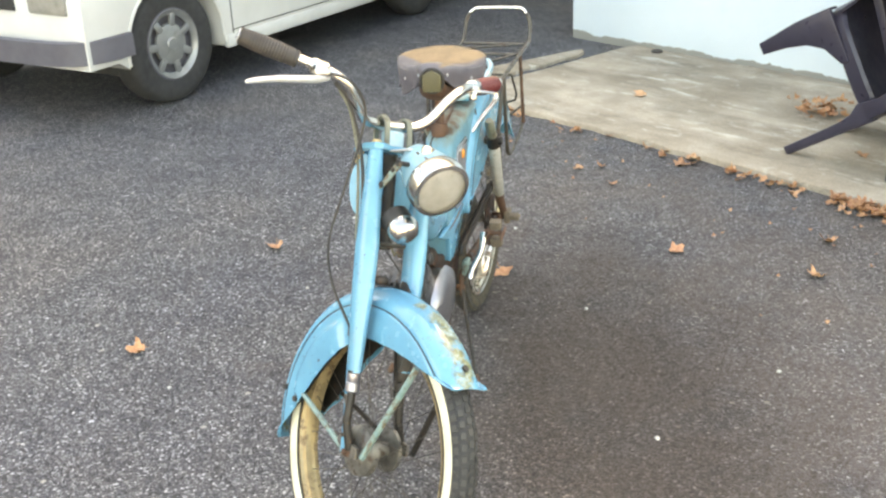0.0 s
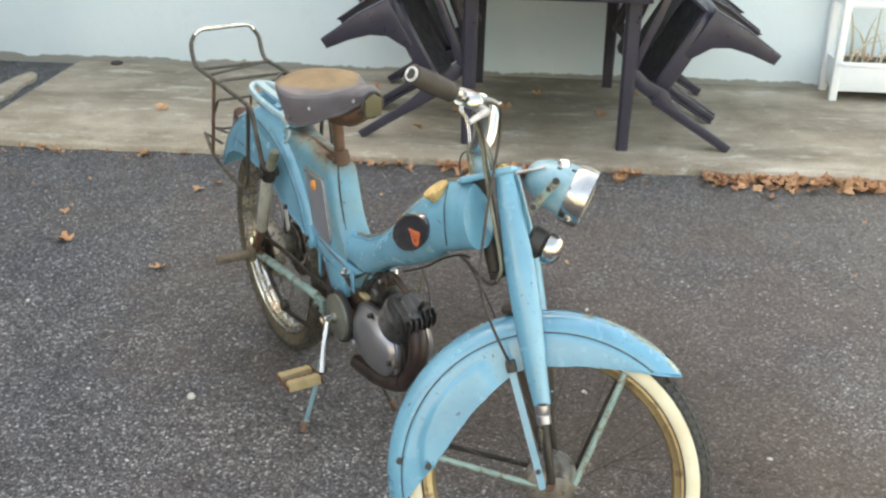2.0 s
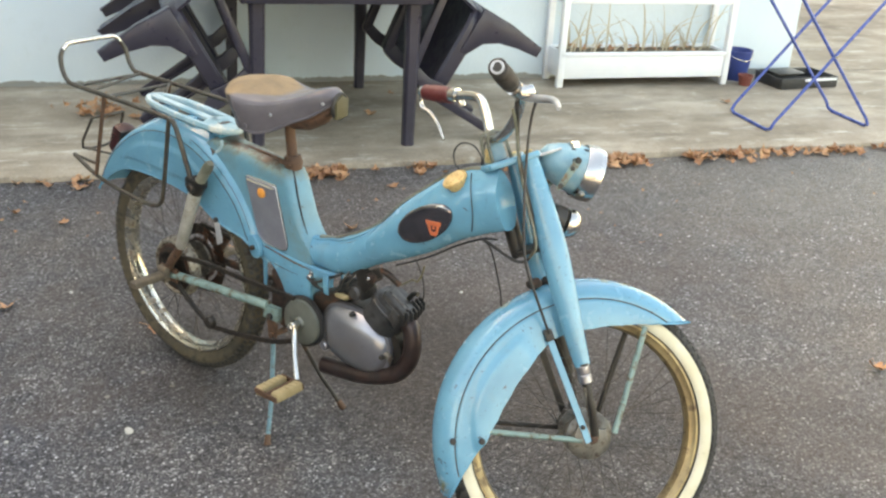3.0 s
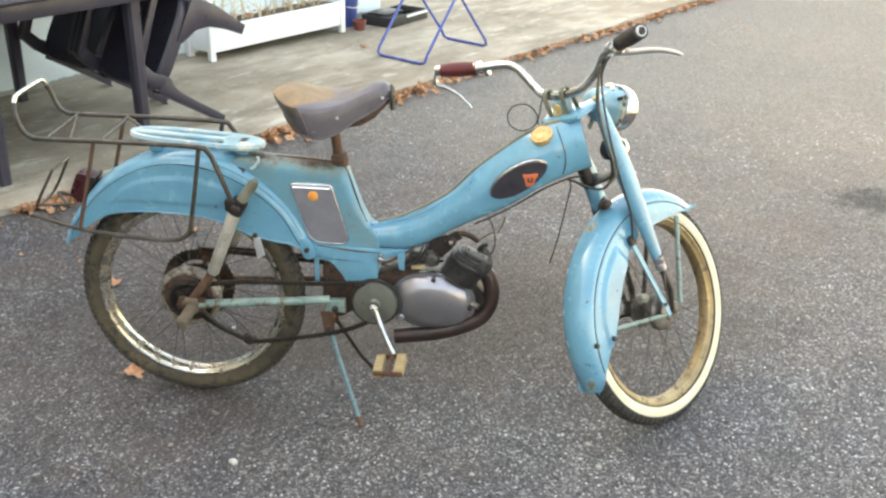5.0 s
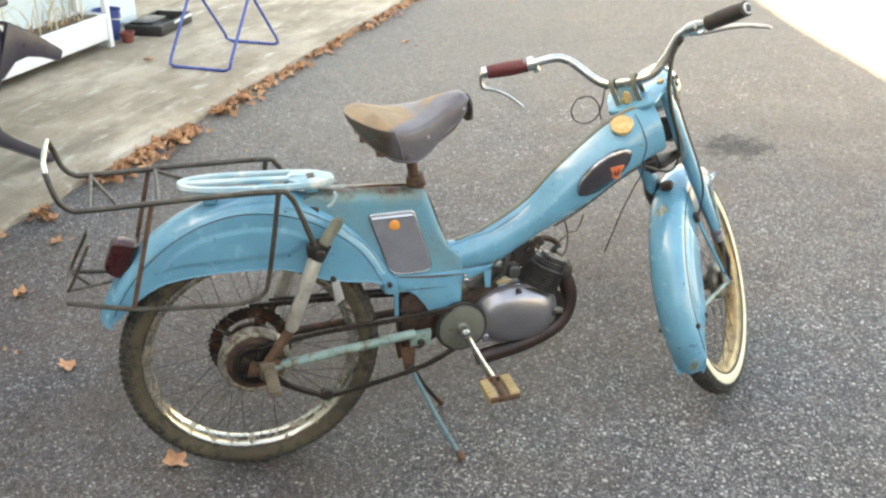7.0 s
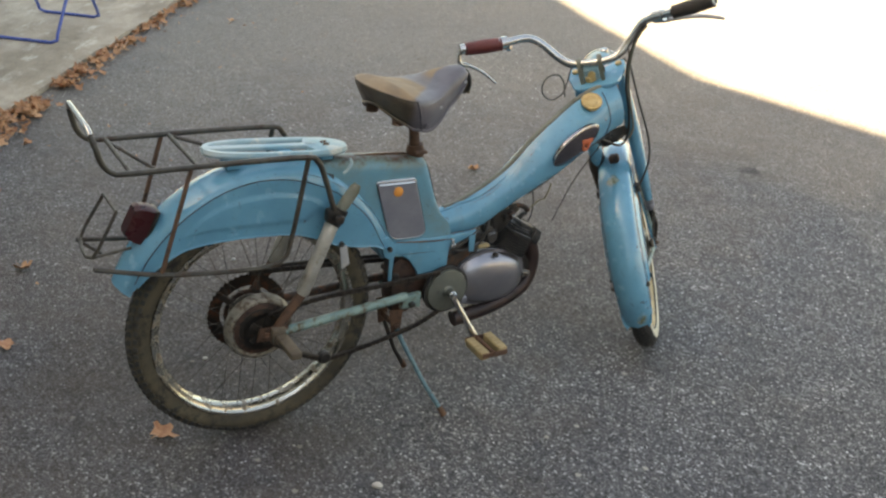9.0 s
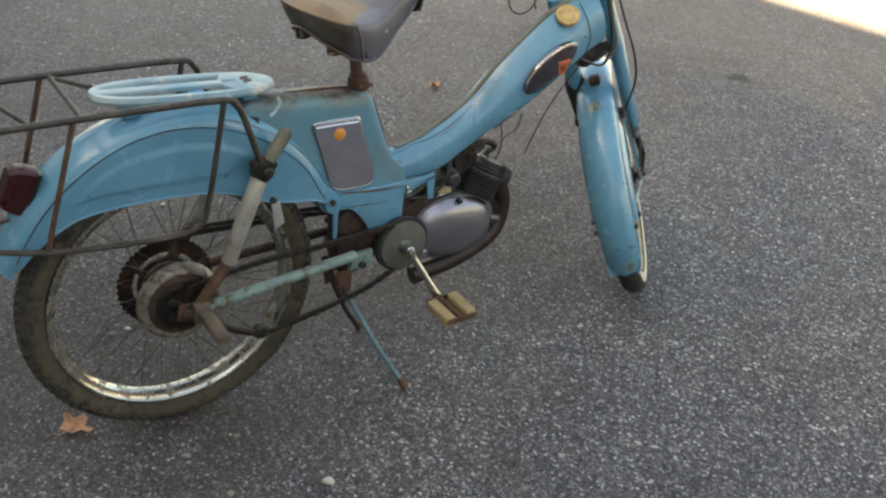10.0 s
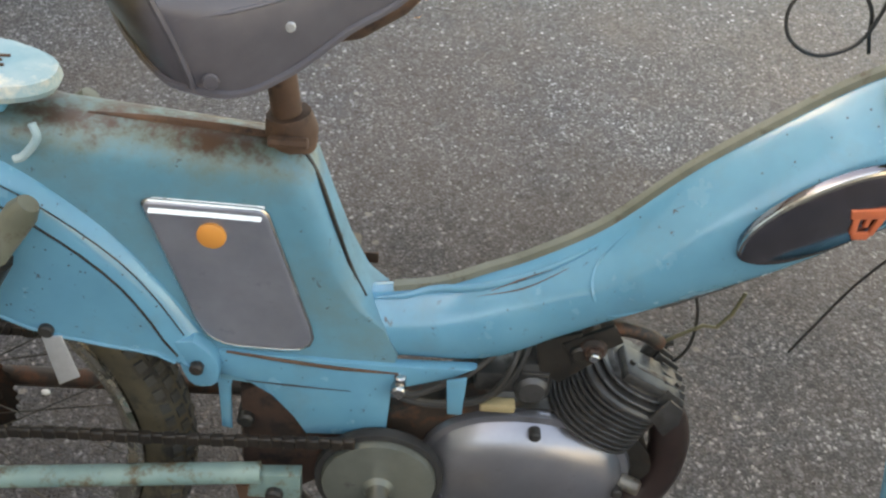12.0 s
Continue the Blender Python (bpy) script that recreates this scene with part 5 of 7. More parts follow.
# --- crank, pulley, chains
CR = (0.493, 0.319)
pul = part("belt_pulley", lathe([(0, 0.074), (0.012, 0.074), (0.016, 0.069), (0.050, 0.067), (0.056, 0.065), (0.0575, 0.060), (0.0575, 0.050), (0, 0.050)], 44, Matrix.Translation((CR[0], 0, CR[1])) @ Matrix.Rotation(radians(90), 4, "X")), worn_material("grey_green_disc", (0.125, 0.135, 0.115), (0.17, 0.18, 0.155), (0.07, 0.07, 0.06), 0.05, (0.4, 0.6), 0.4, 22.0), moped, "grey green round chainring disc")
part("teeth", sprocket(0.061, 26, -0.056, CR), DARK, pul)
part("drive_belt", lathe([(0.0580, 0.047), (0.0625, 0.045), (0.0650, 0.050), (0.0640, 0.058), (0.0585, 0.059)], 44, Matrix.Translation((CR[0], 0, CR[1])) @ Matrix.Rotation(radians(90), 4, "X"), closed=True), RUBBER, pul, "black belt round the disc")
part("hub_nut", join_all([rod((CR[0], -0.070, CR[1]), (CR[0], -0.096, CR[1]), 0.0115, 12), rod((CR[0], -0.096, CR[1]), (CR[0], -0.104, CR[1]), 0.009, 6)]), CHROME, pul, "bright crank hub nut")


def crank(side):
    s = -1 if side < 0 else 1
    d = Vector((0.054, 0, -0.107)) * (1 if side < 0 else -1)
    a = Vector((CR[0], s * 0.088, CR[1]))
    b = a + d + Vector((0, s * (0.040 if side < 0 else 0.030), 0))
    part("crank_arm", tube([a, a + d * 0.18 + Vector((0, s * 0.006, 0)), a + d * 0.6 + Vector((0, s * 0.026, 0)), b], [0.0115, 0.0085, 0.0075, 0.0105], 12, 4), CHROME, moped, "chromed bent crank arm")
    ped = part("pedal", tube([b, b + Vector((0, s * (0.105 if side < 0 else 0.052), 0))], 0.0058, 10), RUST, moped, "pedal with two rubber blocks")
    t = radians(6) if side < 0 else radians(80)
    for k in (-1, 1):
        off = Vector((math.cos(t), 0, math.sin(t))) * 0.026 * k
        blk = box((0, 0, 0), (0.024, 0.080 if side < 0 else 0.030, 0.022), 0.004)
        for g in range(5):
            join(blk, box((0, (-0.030 + 0.015 * g) * (1 if side < 0 else 0.34), 0.0112), (0.020, 0.008 if side < 0 else 0.003, 0.002), 0.0006, 1))
        part("pedal_block", blk, TAN if side < 0 else PEG, ped, "ribbed rubber block", 40, Matrix.Translation(b + off + Vector((0, s * (0.058 if side < 0 else 0.031), 0))) @ Matrix.Rotation(-t, 4, "Y"))
    for y in ((0.014, 0.100) if side < 0 else (0.014, 0.049)):
        part("pedal_plate", box(b + Vector((0, s * y, 0)), (0.072, 0.003, 0.014), 0.001), RUST, ped, m=Matrix.Identity(4))


crank(-1)
crank(1)


def chain(path, y, parent):
    """Links along a path in the plane at y."""
    P = smooth_path([(x, y, z) for x, z in path], 10)
    bm = bmesh.new()
    d, k = 0.0, 0
    step = 0.0115
    for a, b in zip(P, P[1:]):
        L = (b - a).length
        while d <= L:
            c = a.lerp(b, d / L)
            link = box((0, 0, 0), (0.0125, 0.006 if k % 2 else 0.0085, 0.0130), 0.0015, 1)
            link.transform(Matrix.Translation(c) @ (b - a).to_track_quat("X", "Z").to_matrix().to_4x4())
            join(bm, link)
            d += step
            k += 1
        d -= L
    return bm


part("chain", chain([(0.030, 0.262), (0.085, 0.225), (0.150, 0.192), (0.165, 0.188), (0.28, 0.205), (0.40, 0.232), (0.47, 0.262)], -0.062, moped), CHAIN, moped, "slack rusty pedal chain")
part("chain", chain([(0.015, 0.343), (0.15, 0.362), (0.30, 0.366), (0.47, 0.374)], -0.062, moped), CHAIN, moped, "rusty pedal chain")
part("chain", chain([(0.010, 0.400), (0.15, 0.392), (0.33, 0.380), (0.46, 0.366)], 0.045, moped), CHAIN, moped)
part("chain_guard", slab_poly([(0.05, 0.408), (0.16, 0.404), (0.30, 0.395), (0.44, 0.384), (0.45, 0.364), (0.30, 0.374), (0.16, 0.384), (0.06, 0.388)], 0.052, 0.062, "y", 0.004), DARK, moped, "rusty chain guard on the far side")
part("chain_tensioner", join_all([tube([(0.028, -0.070, 0.290), (0.085, -0.066, 0.232), (0.160, -0.062, 0.192)], 0.0055, 8, 5), rod((0.158, -0.052, 0.197), (0.158, -0.072, 0.197), 0.017, 14)]), DARK, moped, "chain tensioner arm with roller")
part("pivot_casting", slab_poly([(0.352, 0.400), (0.372, 0.412), (0.398, 0.405), (0.425, 0.385), (0.455, 0.375), (0.452, 0.29), (0.40, 0.255), (0.358, 0.262), (0.350, 0.30)], -0.028, 0.028, "y", 0.008), REDRUST, moped, "rusty oily swing arm casting")
part("pivot_bolt", rod((0.358, -0.036, 0.366), (0.358, 0.036, 0.366), 0.009, 10), DARK, moped)
part("oily_bracket", slab_poly([(0.44, 0.382), (0.50, 0.384), (0.55, 0.405), (0.585, 0.440), (0.60, 0.40), (0.56, 0.34), (0.45, 0.33)], -0.026, 0.026, "y", 0.006), OILRUST, moped, "oily dark engine mount")
part("lug", slab_poly([(0.330, 0.436), (0.350, 0.434), (0.346, 0.412), (0.3450, 0.3560), (0.3344, 0.3590), (0.3335, 0.412)], -0.037, -0.031, "y", 0.004), BLUE, chassis)

# --- centre stand
st = part("stand_bracket", join_all([slab_poly([(0.345, 0.275), (0.384, 0.275), (0.378, 0.205), (0.356, 0.200)], s * 0.036 - 0.003, s * 0.036 + 0.003, "y", 0.002) for s in (-1, 1)] + [rod((0.366, -0.045, 0.228), (0.366, 0.045, 0.228), 0.008, 10)]), RUST, moped, "rusty stand bracket")
part("stand_leg", tube([(0.366, -0.036, 0.228), (0.380, -0.048, 0.190), (0.425, -0.098, 0.085), (0.464, -0.148, 0.008)], [0.0060, 0.0060, 0.0056, 0.006], 10), TEAL, st, "blue green stand leg")
part("stand_leg", tube([(0.366, 0.036, 0.228), (0.382, 0.046, 0.190), (0.432, 0.074, 0.085), (0.480, 0.100, 0.008)], [0.0060, 0.0060, 0.0056, 0.006], 10), DARK, st, "dark far stand leg")
for x, y in ((0.467, -0.151), (0.484, 0.102)):
    part("stand_foot", tube([(x - 0.010, y + (0.012 if y < 0 else -0.008), 0.024), (x, y, 0.003)], [0.007, 0.009], 10), RUST, st)

# --- saddle
# right half of its outline, rear to nose: top edge x, y, z and foot of the skirt x, y, z
SADDLE = [((0.246, 0.0, 0.861), (0.270, 0.0, 0.816)), ((0.250, -0.030, 0.860), (0.273, -0.030, 0.810)), ((0.262, -0.062, 0.857), (0.283, -0.056, 0.800)), ((0.278, -0.090, 0.853), (0.298, -0.080, 0.790)),
          ((0.294, -0.105, 0.850), (0.315, -0.094, 0.778)), ((0.310, -0.110, 0.848), (0.332, -0.101, 0.775)), ((0.335, -0.106, 0.843), (0.352, -0.099, 0.770)), ((0.362, -0.096, 0.841), (0.374, -0.092, 0.770)),
          ((0.400, -0.078, 0.844), (0.408, -0.077, 0.782)), ((0.440, -0.057, 0.854), (0.442, -0.059, 0.801)), ((0.475, -0.042, 0.866), (0.476, -0.045, 0.815)), ((0.505, -0.031, 0.870), (0.505, -0.034, 0.835)),
          ((0.524, -0.018, 0.870), (0.523, -0.020, 0.849)), ((0.531, 0.0, 0.868), (0.529, 0.0, 0.853))]
SPINE = [(0.246, 0.862), (0.27, 0.866), (0.30, 0.866), (0.33, 0.858), (0.365, 0.850), (0.40, 0.849), (0.43, 0.855), (0.46, 0.866), (0.49, 0.877), (0.515, 0.882), (0.531, 0.879)]


def mirrored(pts, n=4):
    half = smooth_path(pts, n)
    return half + [Vector((p.x, -p.y, p.z)) for p in half[-2:0:-1]]


def saddle():
    E, B = mirrored([e for e, b in SADDLE]), mirrored([b for e, b in SADDLE])
    mid = []
    for e in E:
        x = min(max(e.x, 0.305), 0.505)
        mid.append(Vector((x, 0, interp(x, SPINE))))
    rings = []
    for f in (0.0, 0.2, 0.4, 0.6, 0.75, 0.87, 0.95, 1.0):
        ring = []
        for c, e in zip(mid, E):
            p = c.lerp(e, f)
            x = p.x
            h = interp(x, SPINE)
            p.z = h + (e.z - h) * f ** 3.2
            ring.append(p)
        rings.append(ring)
    n = len(E)
    for s, out in ((0.18, 0.0035), (0.5, 0.003), (0.8, 0.0), (1.0, -0.001)):
        ring = []
        for i in range(n):
            t = (E[(i + 1) % n] - E[i - 1]).normalized()
            side = Vector((-t.y, t.x, 0))
            if side.dot(E[i] - mid[i]) < 0:
                side = -side
            ring.append(E[i].lerp(B[i], s) + side * out)
        rings.append(ring)
    for s, d in ((1.0, 0.004), (0.4, 0.008)):
        rings.append([E[i].lerp(B[i], s) + (mid[i] - E[i]).normalized() * d for i in range(n)])
    bm = loft(rings, False)
    bmesh.ops.remove_doubles(bm, verts=bm.verts, dist=0.0002)
    bmesh.ops.recalc_face_normals(bm, faces=bm.faces)
    return bm


sad = part("saddle", saddle(), LEATHER, moped, "worn brown leather saddle on a rusty post", 70)
for x, y, z in ((0.400, -0.0805, 0.815), (0.400, 0.0805, 0.815), (0.508, -0.0325, 0.850), (0.508, 0.0325, 0.850), (0.345, -0.1035, 0.784)):
    part("rivet", rod((x, y, z), (x, y + (0.004 if y > 0 else -0.004), z), 0.0040 if x > 0.36 else 0.006, 10), BARE if x > 0.36 else LEATHER, sad)
part("saddle_edge", tube(mirrored([b for e, b in SADDLE], 3), 0.0032, 6, 0, True), LEATHER, sad)
for _s in (-1, 1):
    part("saddle_seam", tube(smooth_path([(e[0] + 0.001, -_s * (e[1] - 0.001), e[2] - 0.001) for e, b in SADDLE[:6]], 4), 0.0022, 6), LEATHER, sad)
    part("saddle_seam", tube([(0.325, _s * 0.1105, 0.832), (0.362, _s * 0.0985, 0.833), (0.402, _s * 0.0795, 0.837), (0.425, _s * 0.0675, 0.845)], [0.0008, 0.0018, 0.0018, 0.0008], 6, 4), LEATHER, sad)
    part("saddle_seam", tube([(0.309, _s * 0.111, 0.849), (0.319, _s * 0.1105, 0.825), (0.327, _s * 0.106, 0.800), (0.333, _s * 0.101, 0.775)], 0.0028, 6, 4), LEATHER, sad)
under = [tube(smooth_path([(0.300, s * 0.070, 0.815), (0.34, s * 0.066, 0.795), (0.42, s * 0.040, 0.806), (0.505, s * 0.016, 0.842)], 5), 0.006, 8) for s in (-1, 1)]
under.append(loft([[Vector((x, w * math.cos(a), top + (low - top) * 0.5 * (1 - math.sin(a)))) for a in [2 * math.pi * k / 20 for k in range(20)]]
                   for x, w, top, low in ((0.360, 0.030, 0.812, 0.792), (0.385, 0.044, 0.815, 0.778), (0.420, 0.046, 0.818, 0.769), (0.455, 0.040, 0.824, 0.773), (0.490, 0.031, 0.836, 0.793), (0.515, 0.022, 0.846, 0.820), (0.524, 0.012, 0.848, 0.834))]))
part("saddle_frame", join_all(under), RUST, sad, "rusty saddle frame")
for s in (-1, 1):
    coil = [(0.305 + 0.013 * math.cos(a), s * 0.052 + 0.013 * math.sin(a), 0.776 + 0.006 * a / 6.28) for a in [k * 0.5 for k in range(64)]]
    part("spring", tube(coil, 0.0026, 6), RUST, sad)
part("nose_bracket", join_all([slab_poly([(-0.022, -0.024), (0.022, -0.024), (0.022, 0.016), (0.0, 0.028), (-0.022, 0.016)], -0.006, 0.006, "y", 0.003)]), BRASSY, sad, "olive metal saddle nose bracket", 40, Matrix.Translation((0.532, 0, 0.840)) @ Matrix.Rotation(radians(90), 4, "Z"))
part("nose_ring", tube([(0.530, 0.027 * math.cos(a), 0.842 + 0.028 * math.sin(a)) for a in [2 * math.pi * k / 24 for k in range(24)]], 0.0042, 8, 0, True), CABLE, sad)
sad.matrix_local = Matrix.Translation((0.39, 0, 0)) @ Matrix.Rotation(radians(8), 4, "Z") @ Matrix.Translation((-0.39, 0, 0))
part("seat_post", tube([(0.402, 0, 0.665), (0.397, 0, 0.705), (0.385, 0, 0.800)], [0.0125, 0.0125, 0.0125], 14), RUST, moped, "rusty seat post")
part("post_clamp", join_all([tube([(0.4025, 0, 0.668), (0.4015, 0, 0.684), (0.399, 0, 0.700)], [0.020, 0.0225, 0.019], 16), rod((0.385, -0.026, 0.687), (0.418, -0.026, 0.687), 0.005, 8)]), RUST, moped, "rusty seat post clamp")
part("seat_clip", join_all([rod((0.386, -0.03, 0.792), (0.386, 0.03, 0.792), 0.013, 12), box((0.386, 0, 0.786), (0.034, 0.05, 0.018), 0.005)]), RUST, sad)
part("hook", tube([(0.205, -0.047, 0.700), (0.208, -0.050, 0.688), (0.196, -0.051, 0.672), (0.188, -0.051, 0.668)], 0.0035, 8, 4), PALEBLUE, pl)
# --- steered front end
AX = 0.069
front_hub = [(0, -0.056), (0.010, -0.056), (0.012, -0.048), (0.030, -0.046), (0.044, -0.043), (0.050, -0.037), (0.051, -0.022), (0.038, -0.016), (0.022, -0.012), (0.022, 0.022), (0.045, 0.028), (0.045, 0.036), (0.012, 0.040), (0, 0.052)]
fw = wheel("front_wheel", FORK @ wheel_axis((AX, 0, 0)), front_hub, HUBSTEEL, RUBBER, True, moped)
part("axle", join_all([rod((AX, -0.075, 0), (AX, 0.075, 0), 0.006), rod((AX, -0.066, 0), (AX, -0.056, 0), 0.012, 6), rod((AX, 0.056, 0), (AX, 0.066, 0), 0.012, 6)]), RUST, fw, m=FORK)


FG_LOW = [(29, 0.318), (30.5, 0.308), (33, 0.294), (37, 0.280), (43, 0.262), (56, 0.238), (72, 0.223), (95, 0.219), (104, 0.208), (116, 0.198), (135, 0.195), (150, 0.203), (163, 0.222), (174, 0.262), (180, 0.292), (183, 0.307), (184.5, 0.316)]
FG_HALF = [(28, 0.040), (45, 0.0455), (90, 0.047), (160, 0.047), (180, 0.043), (183, 0.038), (184.5, 0.030)]


def front_guard():
    """Rounded crown, creased along the coachline, with a raised panel on each side behind the fork."""
    rows = []
    for k in range(107):
        th = 29.2 + (184.5 - 29.2) * k / 106
        a = radians(th)
        R, r_low, c = 0.3235 - 0.004 * smoothstep(th, 36, 29), interp(th, FG_LOW), 0.285
        w = interp(th, FG_HALF)
        edge = interp(th, [(104, 0.262), (112, 0.2585), (130, 0.2600), (150, 0.2560), (162, 0.246), (168, 0.236)])
        ends = smoothstep(th, 105, 111) * smoothstep(th, 169, 163)
        prof = []
        for i in range(15):
            r = r_low + max(0.002, c - 0.003 - r_low) * i / 14
            raised = ends * smoothstep(edge - r, -0.004, 0.004)
            prof.append((r, w * (1.0 + 0.02 * math.sin(math.pi * i / 14)) + 0.0065 * raised))
        prof += [(max(c, r_low + 0.006), w * 0.955), (max(c + 0.004, r_low + 0.008), w * 0.975), (0.300, w * 0.90), (0.3105, w * 0.72), (0.3185, w * 0.45), (R, 0.0)]
        prof = [(min(R, max(r, r_low)), y) for r, y in prof]
        pts = prof + [(r, -y) for r, y in prof[-2::-1]]
        rows.append([Vector((AX + r * math.cos(a), -y, r * math.sin(a))) for r, y in pts])
    return sheet(rows, 0.0016)


fg = part("front_mudguard", front_guard(), GUARDBLUE, moped, "deep light blue front mudguard with dark coachlines", 45, FORK)


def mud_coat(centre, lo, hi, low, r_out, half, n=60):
    """A thin dark sheet on the inner faces of a mudguard; low: the guard's lower edge."""
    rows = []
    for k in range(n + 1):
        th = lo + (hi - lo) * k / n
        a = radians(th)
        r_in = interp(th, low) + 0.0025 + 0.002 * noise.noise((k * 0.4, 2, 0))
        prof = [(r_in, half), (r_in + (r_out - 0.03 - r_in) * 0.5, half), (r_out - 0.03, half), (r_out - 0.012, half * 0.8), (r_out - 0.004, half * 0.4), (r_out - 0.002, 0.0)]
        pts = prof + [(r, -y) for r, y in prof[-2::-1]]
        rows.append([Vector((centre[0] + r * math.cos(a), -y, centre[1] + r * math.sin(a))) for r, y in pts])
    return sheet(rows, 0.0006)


part("mud_coat", mud_coat((AX, 0), 48, 172, FG_LOW, 0.3185, 0.0425), DARK, fg, "dark lining inside the mudguard", 60, FORK)
part("mud_coat", mud_coat(RG_C, 70, 146, RG_LOW, 0.380, 0.0505), DARK, rg, "dark lining inside the mudguard", 60)
fpol = lambda th, r, y: (AX + r * math.cos(radians(th)), y, r * math.sin(radians(th)))
for side in (-1, 1):
    part("pin_line", tube([fpol(t, 0.2855, side * interp(t, FG_HALF) * 0.968) for t in range(37, 180, 4)], 0.0014, 5), DARK, fg, "thin dark coachline", m=FORK)
    for r_, y_ in ((0.290, 0.0530), (0.232, 0.0600)):
        part("screw", rod((AX + r_ * math.cos(radians(162)), side * 0.042, r_ * math.sin(radians(162))), (AX + r_ * math.cos(radians(162)), side * y_, r_ * math.sin(radians(162))), 0.0066, 12), CABLE, fg, "black domed screw", m=FORK)
part("hole", lathe([(0, 0), (0.007, 0), (0.007, 0.0015), (0, 0.0018)], 12, FORK @ Matrix.Translation(fpol(36, 0.3232, 0)) @ Matrix.Rotation(radians(54), 4, "Y")), DARK, fg)

# fork legs
for side in (-1, 1):
    v = -0.015 + 0.058 * side
    spine = smooth_path([(0.105, v, 0.592), (0.1045, v, 0.575), (0.102, v, 0.48), (0.099, v, 0.40), (0.095, v, 0.32), (0.090, v, 0.22), (0.088, v, 0.155)], 4)
    girth = [interp(i / 4, list(enumerate((0.0165, 0.0175, 0.0250, 0.0288, 0.0270, 0.0208, 0.0165)))) for i in range(len(spine))]
    flat = [(x * 0.70, y) for x, y in circle(1.0, 22)]
    leg = part("fork_leg", sweep(spine, flat, up=(1, 0, 0), scale=girth), BLUE, moped, "tapered light blue fork leg", 50, FORK)
    far_side = side > 0
    # far side's collar, sleeve and stays take a dark colour in place of shade
    part("collar", join_all([tube([(0.0880, v, 0.1555), (0.0875, v, 0.1535), (0.0862, v, 0.139), (0.0860, v, 0.1365)], [0.0110, 0.0136, 0.0136, 0.0118], 16), tube([(0.0860, v, 0.1370), (0.0858, v, 0.1345), (0.0850, v, 0.120), (0.0846, v, 0.1165)], [0.0118, 0.0140, 0.0138, 0.0100], 16)]), DARK if far_side else ALLOY, leg, "grey metal collar", m=FORK)
    part("leg_end", tube([(0.0885, v, 0.1590), (0.0880, v, 0.1540)], [0.0134, 0.0128], 16), CABLE, leg, m=FORK)
    # dark tube added to shade the far leg's lower end
    if far_side:
        part("sleeve", tube([(0.0955, v, 0.335), (0.093, v, 0.30), (0.090, v, 0.22), (0.0885, v, 0.158)], [0.0200, 0.0265, 0.0216, 0.0172], 18, 3), DARK, leg, "dark tube added over the shaded lower leg", m=FORK)
    part("slider", tube([(0.085, v, 0.118), (0.080, v + 0.004 * side, 0.060), (0.074, 0.062 * side, 0.005)], 0.0085, 12), DARK, leg, m=FORK)
    part("spring_seat", tube([(0.0765, v + 0.003 * side - 0.004, 0.112), (0.0710, 0.060 * side - 0.004, 0.020)], 0.0040, 8), HUBSTEEL, leg, m=FORK)
    part("link", join_all([slab_poly([(0.030, 0.020), (0.058, 0.045), (0.070, 0.020), (0.100, 0.010), (0.098, -0.012), (0.050, -0.014)], side * 0.060 - 0.004, side * 0.060 + 0.004, "y", 0.002)]), HUBSTEEL, leg, m=FORK)
    part("mudguard_stay", sweep(smooth_path([(0.043, side * 0.054, 0.226), (0.050, side * 0.059, 0.110), (0.057, side * 0.064, -0.004)], 3), [(-0.0068, -0.0024), (0.0068, -0.0024), (0.0068, 0.0024), (-0.0068, 0.0024)], up=(0, 1, 0)), DARK if far_side else BLUE, fg, "far mudguard stay coloured dark for shade" if far_side else "flat blue mudguard stay", m=FORK)
    part("stay_clamp", box((0.043, side * 0.054, 0.232), (0.018, 0.014, 0.024), 0.003), CABLE, fg, "black clamp at the end of the cable", m=FORK)
    part("stay_bolt", rod((0.054, side * 0.062, 0.030), (0.054, side * 0.069, 0.030), 0.0050, 8), DARK, fg, m=FORK)
    # far stays are dark for the shade on that side
    stay_mat, stay_look = (PALE, "pale green mudguard stay") if side < 0 else (DARK, "far mudguard stay coloured dark for shade")
    part("mudguard_stay", tube([(0.248, side * 0.046, 0.180), (0.115, side * 0.060, -0.006)], 0.0062, 10), stay_mat, fg, stay_look, m=FORK)
    part("mudguard_stay", tube([(-0.130, side * 0.049, 0.084), (0.045, side * 0.060, 0.004)], 0.0056, 10), stay_mat, fg, stay_look, m=FORK)
tp = part("top_yoke", slab_poly([(0.014, -0.050), (0.024, -0.070), (0.088, -0.092), (0.122, -0.089), (0.130, -0.073), (0.122, -0.057), (0.106, -0.037), (0.106, 0.012), (0.122, 0.027), (0.130, 0.043), (0.122, 0.060), (0.088, 0.063), (0.024, 0.046), (0.014, 0.030)], 0.584, 0.597, "z", 0.004), BLUE, moped, "light blue top fork yoke", 40, FORK)
for u, v, z, rr in ((0.050, 0, 0.612, 0.016), (0.105, -0.073, 0.603, 0.009), (0.105, 0.043, 0.603, 0.009)):
    part("yoke_nut", rod((u, v, 0.596), (u, v, z), rr, 6), BRASS, tp, m=FORK)
part("bottom_yoke", slab_poly([(0.034, -0.03), (0.085, -0.078), (0.106, -0.076), (0.092, -0.03), (0.092, 0.02), (0.106, 0.048), (0.085, 0.050), (0.034, 0.02)], 0.400, 0.409, "z", 0.003), DARK, moped, "oily lower fork yoke", 40, FORK)
part("head_tube", tube([(0.046, 0.0, 0.395), (0.046, 0.0, 0.59)], 0.0165, 18), DARK, moped, "greasy steering head", m=FORK)
